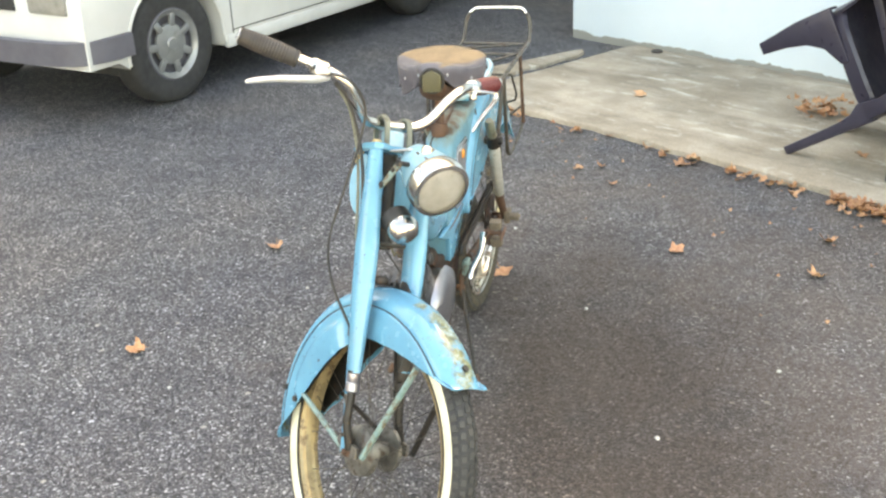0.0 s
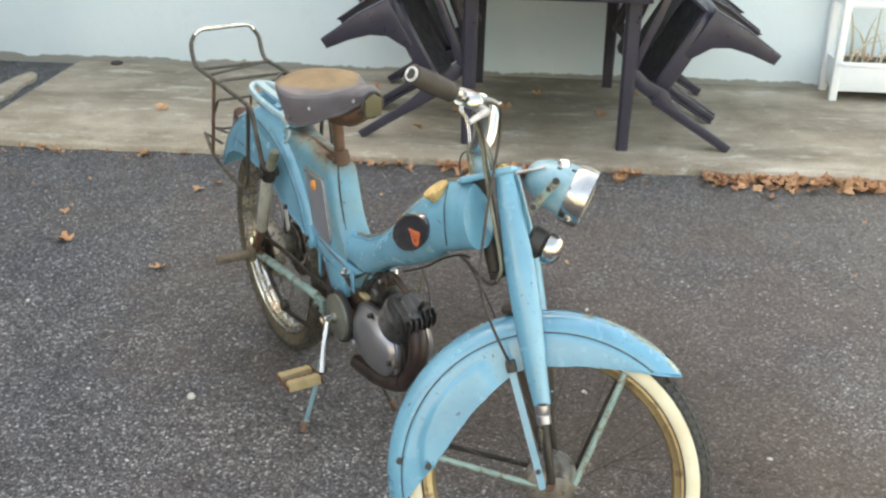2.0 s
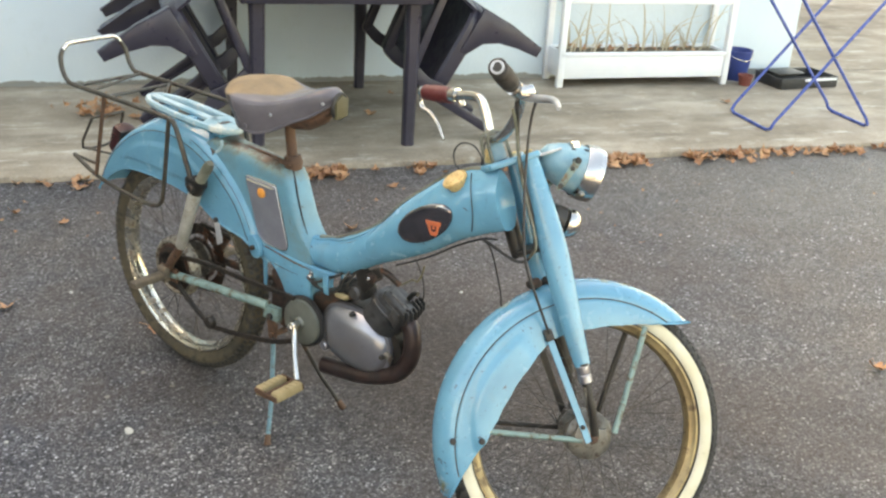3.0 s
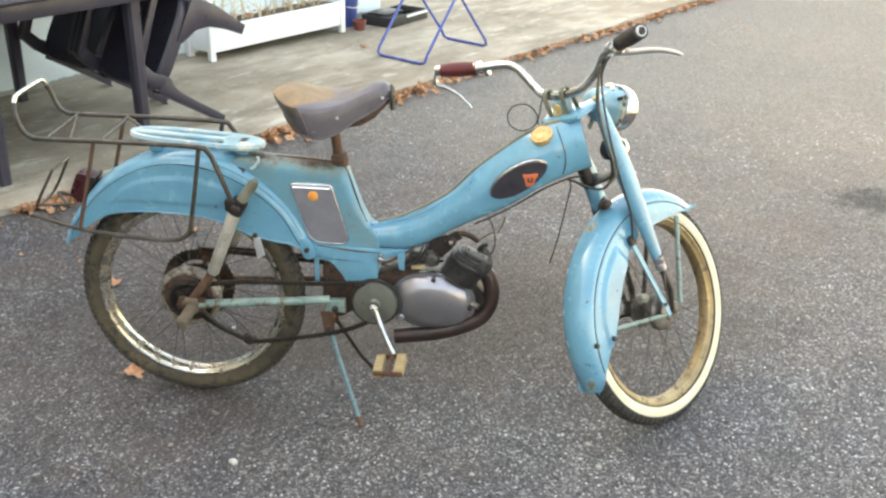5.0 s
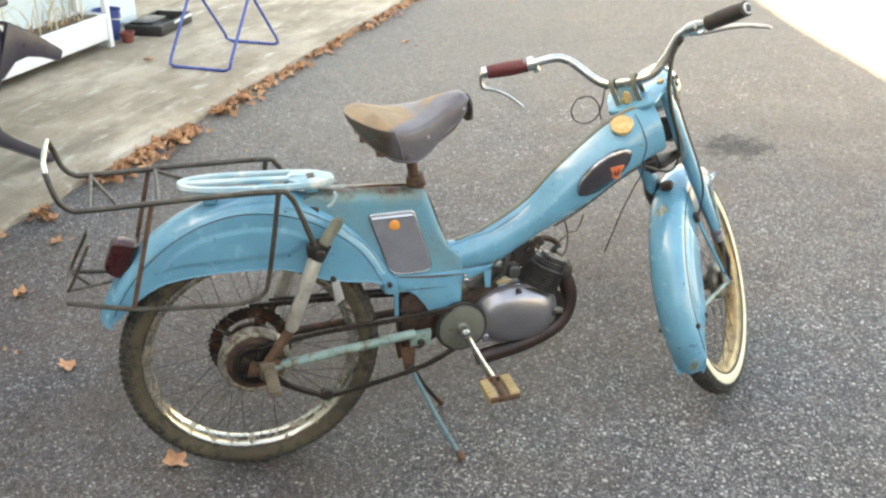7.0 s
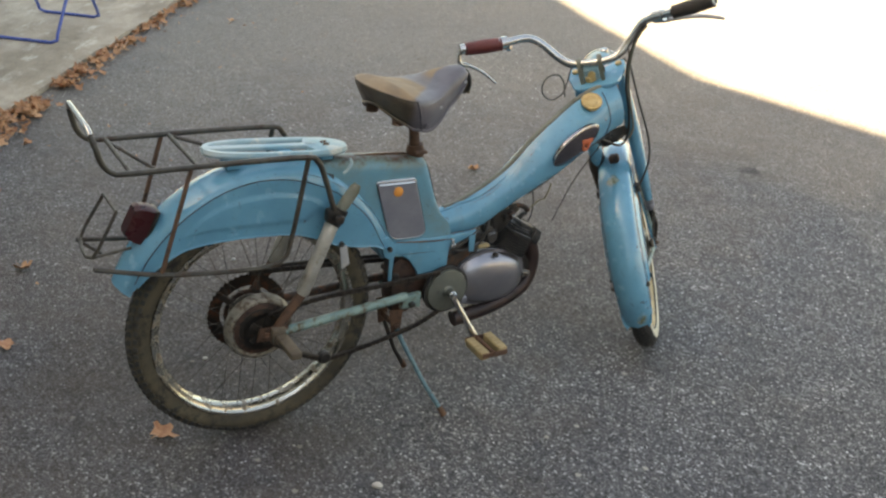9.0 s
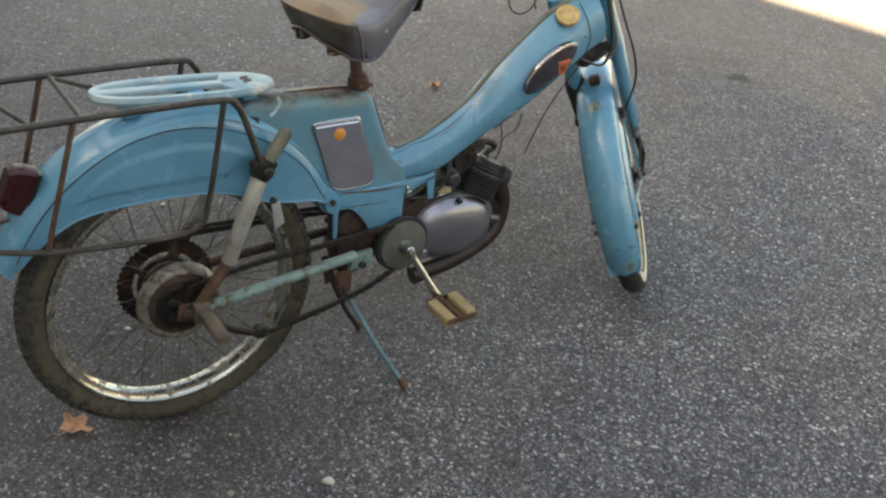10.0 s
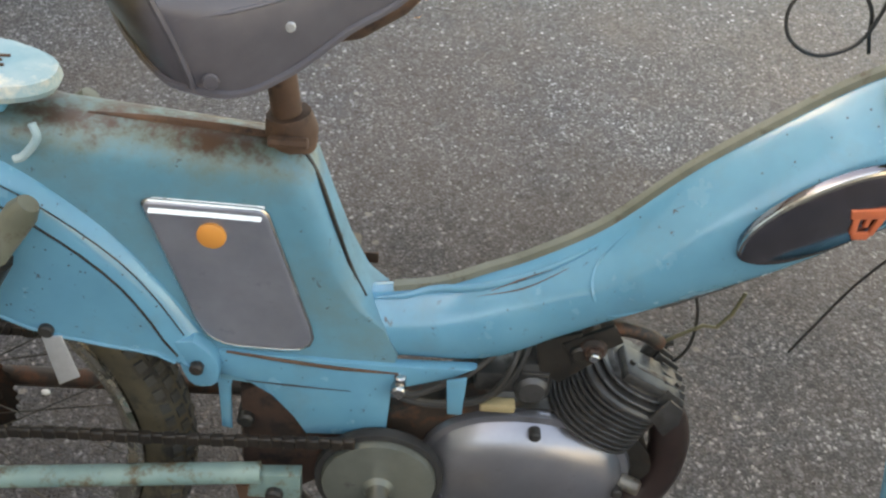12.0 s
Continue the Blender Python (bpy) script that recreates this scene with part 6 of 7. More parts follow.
part("guard_bracket", box((0.056, -0.008, 0.334), (0.030, 0.030, 0.020), 0.008), OILRUST, fg, "rusty bracket on the mudguard", m=FORK)

# handlebar
bar_pts = [(0.026, -0.328, 0.760), (0.047, -0.275, 0.745), (0.068, -0.225, 0.731), (0.090, -0.180, 0.716), (0.098, -0.150, 0.700), (0.086, -0.115, 0.668), (0.066, -0.080, 0.645), (0.058, -0.045, 0.641), (0.060, 0.0, 0.642), (0.066, 0.040, 0.646), (0.078, 0.070, 0.664), (0.090, 0.105, 0.708), (0.092, 0.132, 0.731), (0.078, 0.162, 0.744), (0.055, 0.200, 0.755), (0.016, 0.290, 0.782)]
hb = part("handlebar", tube(smooth_path(bar_pts, 5), 0.0105, 14), CHROME, moped, "chromed handlebar with worn plating", m=FORK)


def grip(a, b, r, mat, label, ribs):
    a, b = Vector(a), Vector(b)
    n = 40
    P = [a.lerp(b, i / n) for i in range(n + 1)]
    S = []
    for i in range(n + 1):
        t = i / n
        q = r * (0.92 + 0.16 * math.sin(math.pi * t))
        if ribs and i % 2 and 2 < i < n - 2:
            q *= 0.955
        if i == 0 or i == n:
            q *= 0.85
        if i in (1, 2) or (i in (n - 1,)):
            q *= 1.08
        S.append(q)
    return part("grip", sweep(P, circle(1.0, 22), scale=S), mat, hb, label, 30, FORK)


grip((0.064, -0.235, 0.733), (0.021, -0.337, 0.7635), 0.0172, BLACKGRIP, "worn grey black rubber grip", True)
part("grip_end", tube([(0.0210, -0.3365, 0.7634), (0.0200, -0.3390, 0.7641)], [0.0128, 0.0118], 18), BARE, hb, "bare bar end showing in the grip", m=FORK)
part("bar_bore", tube([(0.0201, -0.3388, 0.7640), (0.0197, -0.3396, 0.7643)], 0.0088, 16), DARK, hb, "dark hollow of the bar end", m=FORK)
grip((0.053, 0.202, 0.7548), (0.016, 0.290, 0.7822), 0.0176, REDGRIP, "dark red ribbed grip", True)
part("lever_clamp", join_all([tube([(0.088, -0.186, 0.7175), (0.074, -0.212, 0.7265)], 0.0155, 14), box((0.096, -0.205, 0.712), (0.030, 0.034, 0.022), 0.006)]), CHROME, hb, m=FORK)
part("brake_lever", tube([(0.094, -0.188, 0.705), (0.106, -0.215, 0.695), (0.116, -0.255, 0.687), (0.114, -0.300, 0.680), (0.104, -0.340, 0.671), (0.098, -0.356, 0.666)], [0.0080, 0.0078, 0.0070, 0.0060, 0.0050, 0.0036], 12, 5), BARE, hb, "bare aluminium brake lever", m=FORK)
part("grip_collar", join_all([tube([(0.062, 0.188, 0.752), (0.050, 0.209, 0.7575)], 0.0165, 16), box((0.066, 0.190, 0.738), (0.014, 0.014, 0.026), 0.003)]), CHROME, hb, m=FORK)
part("thumb_lever", tube([(0.060, 0.190, 0.744), (0.075, 0.201, 0.745), (0.098, 0.220, 0.742)], [0.0055, 0.0040, 0.0034], 8), CHROME, hb, "short chromed thumb lever", m=FORK)
part("end_collar", tube([(0.018, 0.286, 0.781), (0.011, 0.302, 0.786)], [0.0142, 0.0135], 14), CHROME, hb, m=FORK)
part("brake_lever", tube([(0.010, 0.302, 0.784), (0.002, 0.309, 0.765), (0.001, 0.307, 0.750), (0.010, 0.290, 0.735), (0.014, 0.262, 0.705), (0.012, 0.238, 0.668)], [0.0055, 0.0055, 0.0065, 0.0050, 0.0044, 0.0030], 10, 5), CHROME, hb, "reversed end lever", m=FORK)
for v in (-0.032, 0.022):
    part("bar_clamp", sweep(smooth_path([(0.040, v, 0.592), (0.042, v, 0.640), (0.052, v, 0.657), (0.068, v, 0.657), (0.078, v, 0.640), (0.080, v, 0.592)], 4), [(-0.0055, -0.0022), (0.0055, -0.0022), (0.0055, 0.0022), (-0.0055, 0.0022)]), OLIVE, hb, "worn handlebar clamp", m=FORK)
part("clamp_block", box((0.060, -0.005, 0.614), (0.030, 0.040, 0.036), 0.006), PALEBLUE, hb, m=FORK)
part("clamp_nut", rod((0.046, -0.005, 0.616), (0.038, -0.005, 0.617), 0.0105, 8), BRASS, hb, "brass nut", m=FORK)

# headlamp
LAMP = FORK @ Matrix.Translation((0.236, -0.014, 0.512)) @ (Vector((0.80, 0.0, -0.60))).to_track_quat("Z", "Y").to_matrix().to_4x4()
hl = part("headlamp", lathe([(0, -0.118), (0.016, -0.116), (0.028, -0.108), (0.038, -0.088), (0.048, -0.055), (0.0520, -0.025), (0.054, -0.012), (0.0525, -0.010), (0.030, -0.030), (0, -0.035)], 40, LAMP), LAMPBLUE, moped, "light blue headlamp with a chromed rim", 45)
part("lamp_rim", lathe([(0.0545, -0.030), (0.0575, -0.024), (0.0590, -0.004), (0.0570, 0.008), (0.0490, 0.010), (0.0475, 0.004), (0.052, -0.012)], 44, LAMP, closed=True), CHROME, hl, "chromed headlamp rim")
part("lens", lathe([(0.0500, 0.003), (0.047, 0.006), (0.034, 0.0110), (0.018, 0.014), (0, 0.015)], 40, LAMP), GLASSY, hl, "clouded ribbed lamp glass")
part("lamp_switch", rod(fk(0.212, -0.032, 0.572), fk(0.215, -0.032, 0.590), 0.012, 14), CHROME, hl, "bright lamp switch")
for lo, hi, out in ((-0.0830, -0.0795, -0.0870), (0.0115, 0.0150, 0.0190)):
    part("lamp_bracket", slab_poly([(0.135, 0.514), (0.140, 0.506), (0.156, 0.513), (0.201, 0.546), (0.203, 0.553), (0.197, 0.558), (0.190, 0.557), (0.148, 0.524)], lo, hi, "y", 0.0015), PALE, hl, "dull grey green lamp bracket", m=FORK)
    for u, w, rr in ((0.196, 0.553, 0.0068), (0.180, 0.541, 0.0048), (0.146, 0.515, 0.0060)):
        part("bolt", rod((u, (lo + hi) / 2, w), (u, out, w), rr, 8), DARK, hl, m=FORK)
part("bolt", rod((0.196, -0.084, 0.553), (0.196, -0.060, 0.553), 0.005, 8), DARK, hl, m=FORK)
for along, turn, size in ((-0.034, 50, 0.013), (-0.062, 44, 0.010)):
    c = Vector((0.236, -0.014, 0.512)) + Vector((0.80, 0, -0.60)) * along
    rr = interp(along, [(-0.088, 0.038), (-0.055, 0.048), (-0.025, 0.052)])
    q = c + (Vector((0, -1, 0)) * math.cos(radians(turn)) + Vector((0.60, 0, 0.80)) * math.sin(radians(turn))) * rr
    part("slot", box((0, 0, 0), (size, 0.0032, 0.0045), 0.001), DARK, hl, m=FORK @ Matrix.Translation(q) @ Matrix.Rotation(radians(-37), 4, "Y").inverted() @ Matrix.Rotation(radians(-turn), 4, "X"))
part("top_strip", box((0.150, -0.034, 0.584), (0.062, 0.034, 0.004), 0.001), BARE, hl, "bare bright strip over the lamp", m=FORK)
HORN = FORK @ Matrix.Translation((0.158, -0.032, 0.432)) @ (Vector((0.80, 0.0, -0.60))).to_track_quat("Z", "Y").to_matrix().to_4x4()
hn = part("horn", lathe([(0, 0.022), (0.012, 0.021), (0.024, 0.014), (0.031, 0.0), (0.030, -0.010), (0.022, -0.012), (0, -0.012)], 30, HORN), CHROME, moped, "small domed chromed horn")
part("horn_body", lathe([(0.022, -0.011), (0.029, -0.018), (0.030, -0.040), (0.024, -0.046), (0, -0.048)], 24, HORN), CABLE, hn)
# cables
part("control_cable", tube(smooth_path([fk(0.085, -0.165, 0.700), fk(0.088, -0.135, 0.672), fk(0.080, -0.100, 0.61), fk(0.078, -0.082, 0.54), fk(0.074, -0.074, 0.46), fk(0.060, -0.060, 0.405), fk(0.030, -0.035, 0.392), (0.965, -0.012, 0.662)], 6), 0.0034, 8), CABLE, moped, "black control cable")
part("control_cable", tube(smooth_path([fk(0.100, -0.200, 0.712), fk(0.128, -0.160, 0.700), fk(0.118, -0.115, 0.66), fk(0.094, -0.104, 0.60), fk(0.056, -0.108, 0.50), fk(0.026, -0.114, 0.40), fk(0.030, -0.100, 0.32), fk(0.043, -0.060, 0.236)], 6), 0.0028, 8), CABLE, moped, "black brake cable down the fork")
part("control_cable", tube(smooth_path([fk(0.078, -0.150, 0.690), fk(0.082, -0.125, 0.655), fk(0.074, -0.096, 0.58), fk(0.070, -0.084, 0.50), fk(0.066, -0.078, 0.42), fk(0.050, -0.06, 0.395)], 6), 0.0030, 8), OLIVE, moped, "stiff brown cable bundle")
ringc = Vector((0.847, 0.074, 0.786))
part("control_cable", tube(smooth_path([fk(0.064, 0.040, 0.636)] + [ringc + Vector(o) for o in ((0.046, -0.002, 0.046), (0.042, 0, 0.010), (0.030, 0, -0.020), (0.0, 0, -0.033), (-0.028, 0, -0.020), (-0.036, 0.002, 0.006), (-0.020, 0.003, 0.029), (0.012, 0.004, 0.032), (0.034, 0.005, 0.012), (0.041, 0.006, -0.014), (0.046, 0.006, -0.030))], 6), 0.0019, 6), CABLE, moped, "looped slack cable")
part("control_cable", tube(smooth_path([(0.968, -0.012, 0.664), (0.975, 0.005, 0.635), (0.970, 0.035, 0.585), (0.961, 0.078, 0.500), (0.950, 0.100, 0.430), (0.938, 0.112, 0.377)], 6), 0.0017, 6), CABLE, moped, "thin black cable hanging from the neck")
part("control_cable", tube(smooth_path([(1.00, -0.014, 0.672), (0.965, -0.012, 0.663), (0.904, -0.012, 0.631), (0.838, -0.012, 0.586), (0.78, -0.014, 0.553), (0.74, -0.015, 0.533)], 6), 0.0024, 6), CABLE, moped, "dark cable to the engine")
part("ignition_lead", tube(smooth_path([HEAD @ Vector((0.040, 0.030, 0.082)), (0.786, 0.022, 0.440), (0.793, 0.022, 0.465), (0.790, 0.020, 0.500), (0.7800, 0.016, 0.530), (0.7720, 0.012, 0.550)], 5), 0.0018, 8), CABLE, moped, "thin dark ignition lead")

# ---- table, chairs, planter and small things on the slab ----
SLAB_Z = 0.027


def garden_table():
    t = thing("garden_table", at_house(-1.285, 4.255, SLAB_Z), "dark purple grey plastic garden table against the house", "table")
    part("tabletop", join_all([box((0, -0.01, 0.738), (1.04, 1.32, 0.028), 0.012)] + [box((x, -0.02, 0.690), (0.022, 1.18, 0.075), 0.006) for x in (-0.40, 0.40)] + [box((0, y, 0.690), (0.78, 0.022, 0.075), 0.006) for y in (-0.60, 0.56)]), PURPLE, t)
    for x in (-0.335, 0.345):
        for y in (-0.515, 0.515):
            leg = loft([[Vector((x + sx * w, y + sy * w, z)) for sx, sy in ((-1, -0.6), (-0.6, -1), (0.6, -1), (1, -0.6), (1, 0.6), (0.6, 1), (-0.6, 1), (-1, 0.6))] for z, w in ((0, 0.026), (0.012, 0.0255), (0.40, 0.030), (0.71, 0.034))])
            part("leg", leg, PURPLE, t, angle=30)


def garden_chair():
    """One moulded chair, upright, facing -x, origin between its front feet."""
    t = thing("garden_chair", Matrix.Identity(4), "dark moulded plastic chair tipped against the garden table", "chair", "garden chairs tipped against the table")
    W = 0.225

    def outline(s, z, dip=0.0):
        pts = []
        for i in range(40):
            a = 2 * math.pi * i / 40
            x, y = math.copysign(abs(math.cos(a)) ** 0.45, math.cos(a)), math.copysign(abs(math.sin(a)) ** 0.45, math.sin(a))
            pts.append(Vector((0.235 + (0.235 + s) * x, (W + s) * y, z - dip * (1 - x))))
        return pts

    part("seat", loft([outline(-0.030, 0.400), outline(-0.026, 0.372), outline(-0.008, 0.368), outline(0.0, 0.376), outline(0.002, 0.430), outline(-0.008, 0.442), outline(-0.04, 0.438), outline(-0.12, 0.428)]), PURPLE, t, angle=35)
    back = []
    for i in range(12):
        h = 0.40 * i / 11
        row = []
        for j in range(11):
            y = (-0.21 + 0.42 * j / 10) * (1 - 0.10 * (i / 11) ** 3)
            row.append(Vector((0.445 + h * 0.20 + 0.030 * (1 - (2 * j / 10 - 1) ** 2), y, 0.425 + h)))
        back.append(row)
    part("backrest", sheet(back, 0.012), PURPLE, t)
    for s in (-1, 1):
        y = (W - 0.012) * s
        lo, hi = sorted((y, y + 0.020 * s))
        front = [(-0.016, 0.0), (0.018, 0.0), (0.032, 0.18), (0.042, 0.28), (0.056, 0.335), (0.085, 0.372), (0.085, 0.405), (0.004, 0.405), (-0.004, 0.22)]
        rear = [(0.448, 0.060), (0.404, 0.062), (0.392, 0.17), (0.370, 0.26), (0.330, 0.325), (0.250, 0.372), (0.250, 0.405), (0.466, 0.405), (0.468, 0.25)]
        for pts in (front, rear):
            leg = slab_poly(pts, lo, hi, "y", 0.005)
            fl = sweep([(pts[7][0], y - 0.012 * s, pts[7][1]), (pts[8][0], y - 0.008 * s, pts[8][1]), (pts[0][0], y - 0.004 * s, pts[0][1])], [(-0.026, -0.005), (0.026, -0.005), (0.026, 0.005), (-0.026, 0.005)], up=(1, 0, 0), scale=[1.0, 0.9, 0.75])
            part("leg", join(leg, fl), PURPLE, t, angle=30)
        lo, hi = sorted((y - 0.020 * s, y + 0.034 * s))
        part("arm_support", slab_poly([(0.012, 0.395), (0.085, 0.395), (0.080, 0.47), (0.100, 0.545), (0.045, 0.560), (0.020, 0.48)], *sorted((y, y + 0.024 * s)), "y", 0.005), PURPLE, t, angle=30)
        part("armrest", slab_poly([(0.042, 0.562), (0.090, 0.540), (0.30, 0.570), (0.52, 0.600), (0.53, 0.636), (0.30, 0.606), (0.060, 0.580)], lo, hi, "y", 0.007), PURPLE, t, angle=30)
    return t


garden_table()
_chair = garden_chair()
TIP = 61.0


def tipped(side, n):
    """The pose of a chair leaning on the table; side 1 is the side away from the car."""
    s = (-0.475 if side > 0 else -2.10) + 0.02 * (n - 3.985)
    m = at_house(s, n, SLAB_Z + 0.010)
    if side < 0:
        m = m @ Matrix.Rotation(math.pi, 4, "Z")
    return m @ Matrix.Rotation(radians(-TIP), 4, "Y")


first = True
for side in (1, -1):
    for n in (3.985, 4.480):
        m = tipped(side, n)
        if first:
            _chair.matrix_world = m
            first = False
        else:
            copy_thing(_chair, m)


def planter():
    t = thing("planter", at_house(0.735, 4.785, SLAB_Z), "white planter trough with posts and rails, holding dry plants", "planter")
    L, D = 1.06, 0.20
    for y in (-D / 2, D / 2):
        part("side_board", join_all([box((0, y, 0.125), (L - 0.02, 0.018, 0.150), 0.004), box((0, y - 0.011 * (1 if y < 0 else -1), 0.188), (L + 0.02, 0.012, 0.022), 0.004)]), WHITE, t)
    for x in (-L / 2, L / 2):
        part("end_board", box((x * 0.985, 0, 0.125), (0.018, D, 0.150), 0.004), WHITE, t)
        for y in (-D / 2, D / 2):
            part("post", box((x, y, 0.40), (0.040, 0.034, 0.80), 0.005), WHITE, t)
        part("end_rail", box((x, 0, 0.49), (0.026, D - 0.03, 0.035), 0.004), WHITE, t)
    for y in (-D / 2, D / 2):
        part("rail", box((0, y, 0.49), (L - 0.04, 0.024, 0.035), 0.004), WHITE, t)
        part("rail", box((0, y, 0.785), (L - 0.04, 0.024, 0.035), 0.004), WHITE, t)
    part("bottom_board", box((0, 0, 0.062), (L - 0.04, D - 0.02, 0.02), 0.003), WHITE, t)
    rows = [[Vector((-0.51 + 1.02 * i / 40, -0.085 + 0.17 * j / 8, 0.178 + 0.014 * noise.noise((i * 0.5, j * 0.6, 3)))) for j in range(9)] for i in range(41)]
    part("soil", sheet(rows, 0.01), SOIL, t, "dry brown soil")
    # dry stalks
    r = random.Random(21)
    bm = bmesh.new()
    for k in range(46):
        x, y = r.uniform(-0.49, 0.49), r.uniform(-0.075, 0.075)
        h = r.uniform(0.10, 0.42)
        dx, dy = r.uniform(-0.28, 0.28), r.uniform(-0.09, 0.09)
        w = r.uniform(0.003, 0.0085)
        P = [Vector((x + dx * t * t, y + dy * t * t, 0.175 + h * (t - 0.35 * t * t * abs(dx) / 0.16))) for t in (0, 0.25, 0.5, 0.75, 1.0)]
        prev = None
        for i, p in enumerate(P):
            ww = w * (1 - 0.2 * i)
            a, b = bm.verts.new(p + Vector((ww, 0, 0))), bm.verts.new(p + Vector((-ww, 0.002, 0.001)))
            if prev:
                bm.faces.new((prev[0], prev[1], b, a))
            prev = (a, b)
    ob = part("dry_grass", bm, STRAW)
    ob.matrix_world = at_house(0.735, 4.785, SLAB_Z)
    tagged(ob, "dead straw coloured grasses in the planter", "plants", kind="stuff")


planter()


def folding_frame():
    t = thing("folding_stool_frame", at_house(1.275, 3.91, SLAB_Z + 0.008), "blue tubular folding frame standing open on the slab", "folding frame")
    h, w = 0.74, 0.185
    for sgn, inset in ((1, 0.0), (-1, 0.014)):
        a, b = -0.305 * sgn, 0.305 * sgn
        ww = w - inset
        P = [(b, -ww, h), (a * 0.93 + 0.0, -ww, 0.045), (a * 0.985, -ww, 0.012), (a, -ww + 0.03, 0.0), (a, ww - 0.03, 0.0), (a * 0.985, ww, 0.012), (a * 0.93, ww, 0.045), (b, ww, h)]
        part("frame_loop", tube(P, 0.0085, 10), BLUETUBE, t)
        part("top_bar", tube([(b, -ww, h), (b, ww, h)], 0.0085, 10), BLUETUBE, t)
    for y in (-w, w):
        part("pivot", rod((0, y - 0.014, h / 2 + 0.01), (0, y + 0.014, h / 2 + 0.01), 0.007, 8), CHROME, t)


folding_frame()


def bucket():
    t = thing("bucket", at_house(1.425, 4.80, SLAB_Z) @ Matrix.Scale(0.86, 4), "dark blue plastic bucket beside the planter", "bucket")
    part("pail", lathe([(0, 0), (0.070, 0), (0.073, 0.004), (0.092, 0.20), (0.097, 0.202), (0.097, 0.212), (0.089, 0.212), (0.070, 0.01), (0, 0.01)], 32), BUCKET, t)
    part("handle", tube(smooth_path([(-0.094, 0, 0.195), (-0.078, -0.055, 0.17), (0, -0.098, 0.15), (0.078, -0.055, 0.17), (0.094, 0, 0.195)], 5), 0.003, 6), CHROME, t)


bucket()


def crate():
    t = thing("crate", at_house(1.765, 4.67, SLAB_Z, 6) @ Matrix.Scale(0.92, 4), "flat black plastic crate with a white edge lying on the slab", "crate")
    for y in (-0.13, 0.13):
        part("side", box((0, y, 0.035), (0.46, 0.012, 0.07), 0.003), BLACKBOX, t)
    for x in (-0.23, 0.23):
        part("side", box((x, 0, 0.035), (0.012, 0.25, 0.07), 0.003), BLACKBOX, t)
    part("bottom", box((0, 0, 0.008), (0.45, 0.25, 0.012), 0.002), BLACKBOX, t)
    part("edge_strip", box((0.09, -0.138, 0.055), (0.26, 0.005, 0.016), 0.001), WHITE, t, "white strip on the edge")
    part("lid", box((-0.08, 0.03, 0.076), (0.22, 0.16, 0.012), 0.003), BLACKBOX, t)


crate()
pot = part("flower_pot", lathe([(0, 0), (0.032, 0), (0.042, 0.050), (0.046, 0.052), (0.046, 0.062), (0.040, 0.062), (0.032, 0.01), (0, 0.01)], 28), plastic_material("red_brown_pot", (0.17, 0.04, 0.03), (0.22, 0.06, 0.045), 0.5))
pot.matrix_world = at_house(1.40, 4.655, SLAB_Z)
tagged(pot, "small red brown pot in front of the bucket", "flower pot")
drain = part("drain_stub", lathe([(0, 0), (0.030, 0), (0.034, 0.006), (0.030, 0.012), (0.024, 0.010), (0, 0.008)], 18), DARK)
drain.matrix_world = at_house(-3.62, 4.84, 0.026)
tagged(drain, "small dark drain stub at the foot of the wall", "drain")

# ---- the white car ----
CARX = Vector((-0.493, -0.870, 0))        # towards its front
CARY = Vector((0.870, -0.493, 0))         # towards its near side


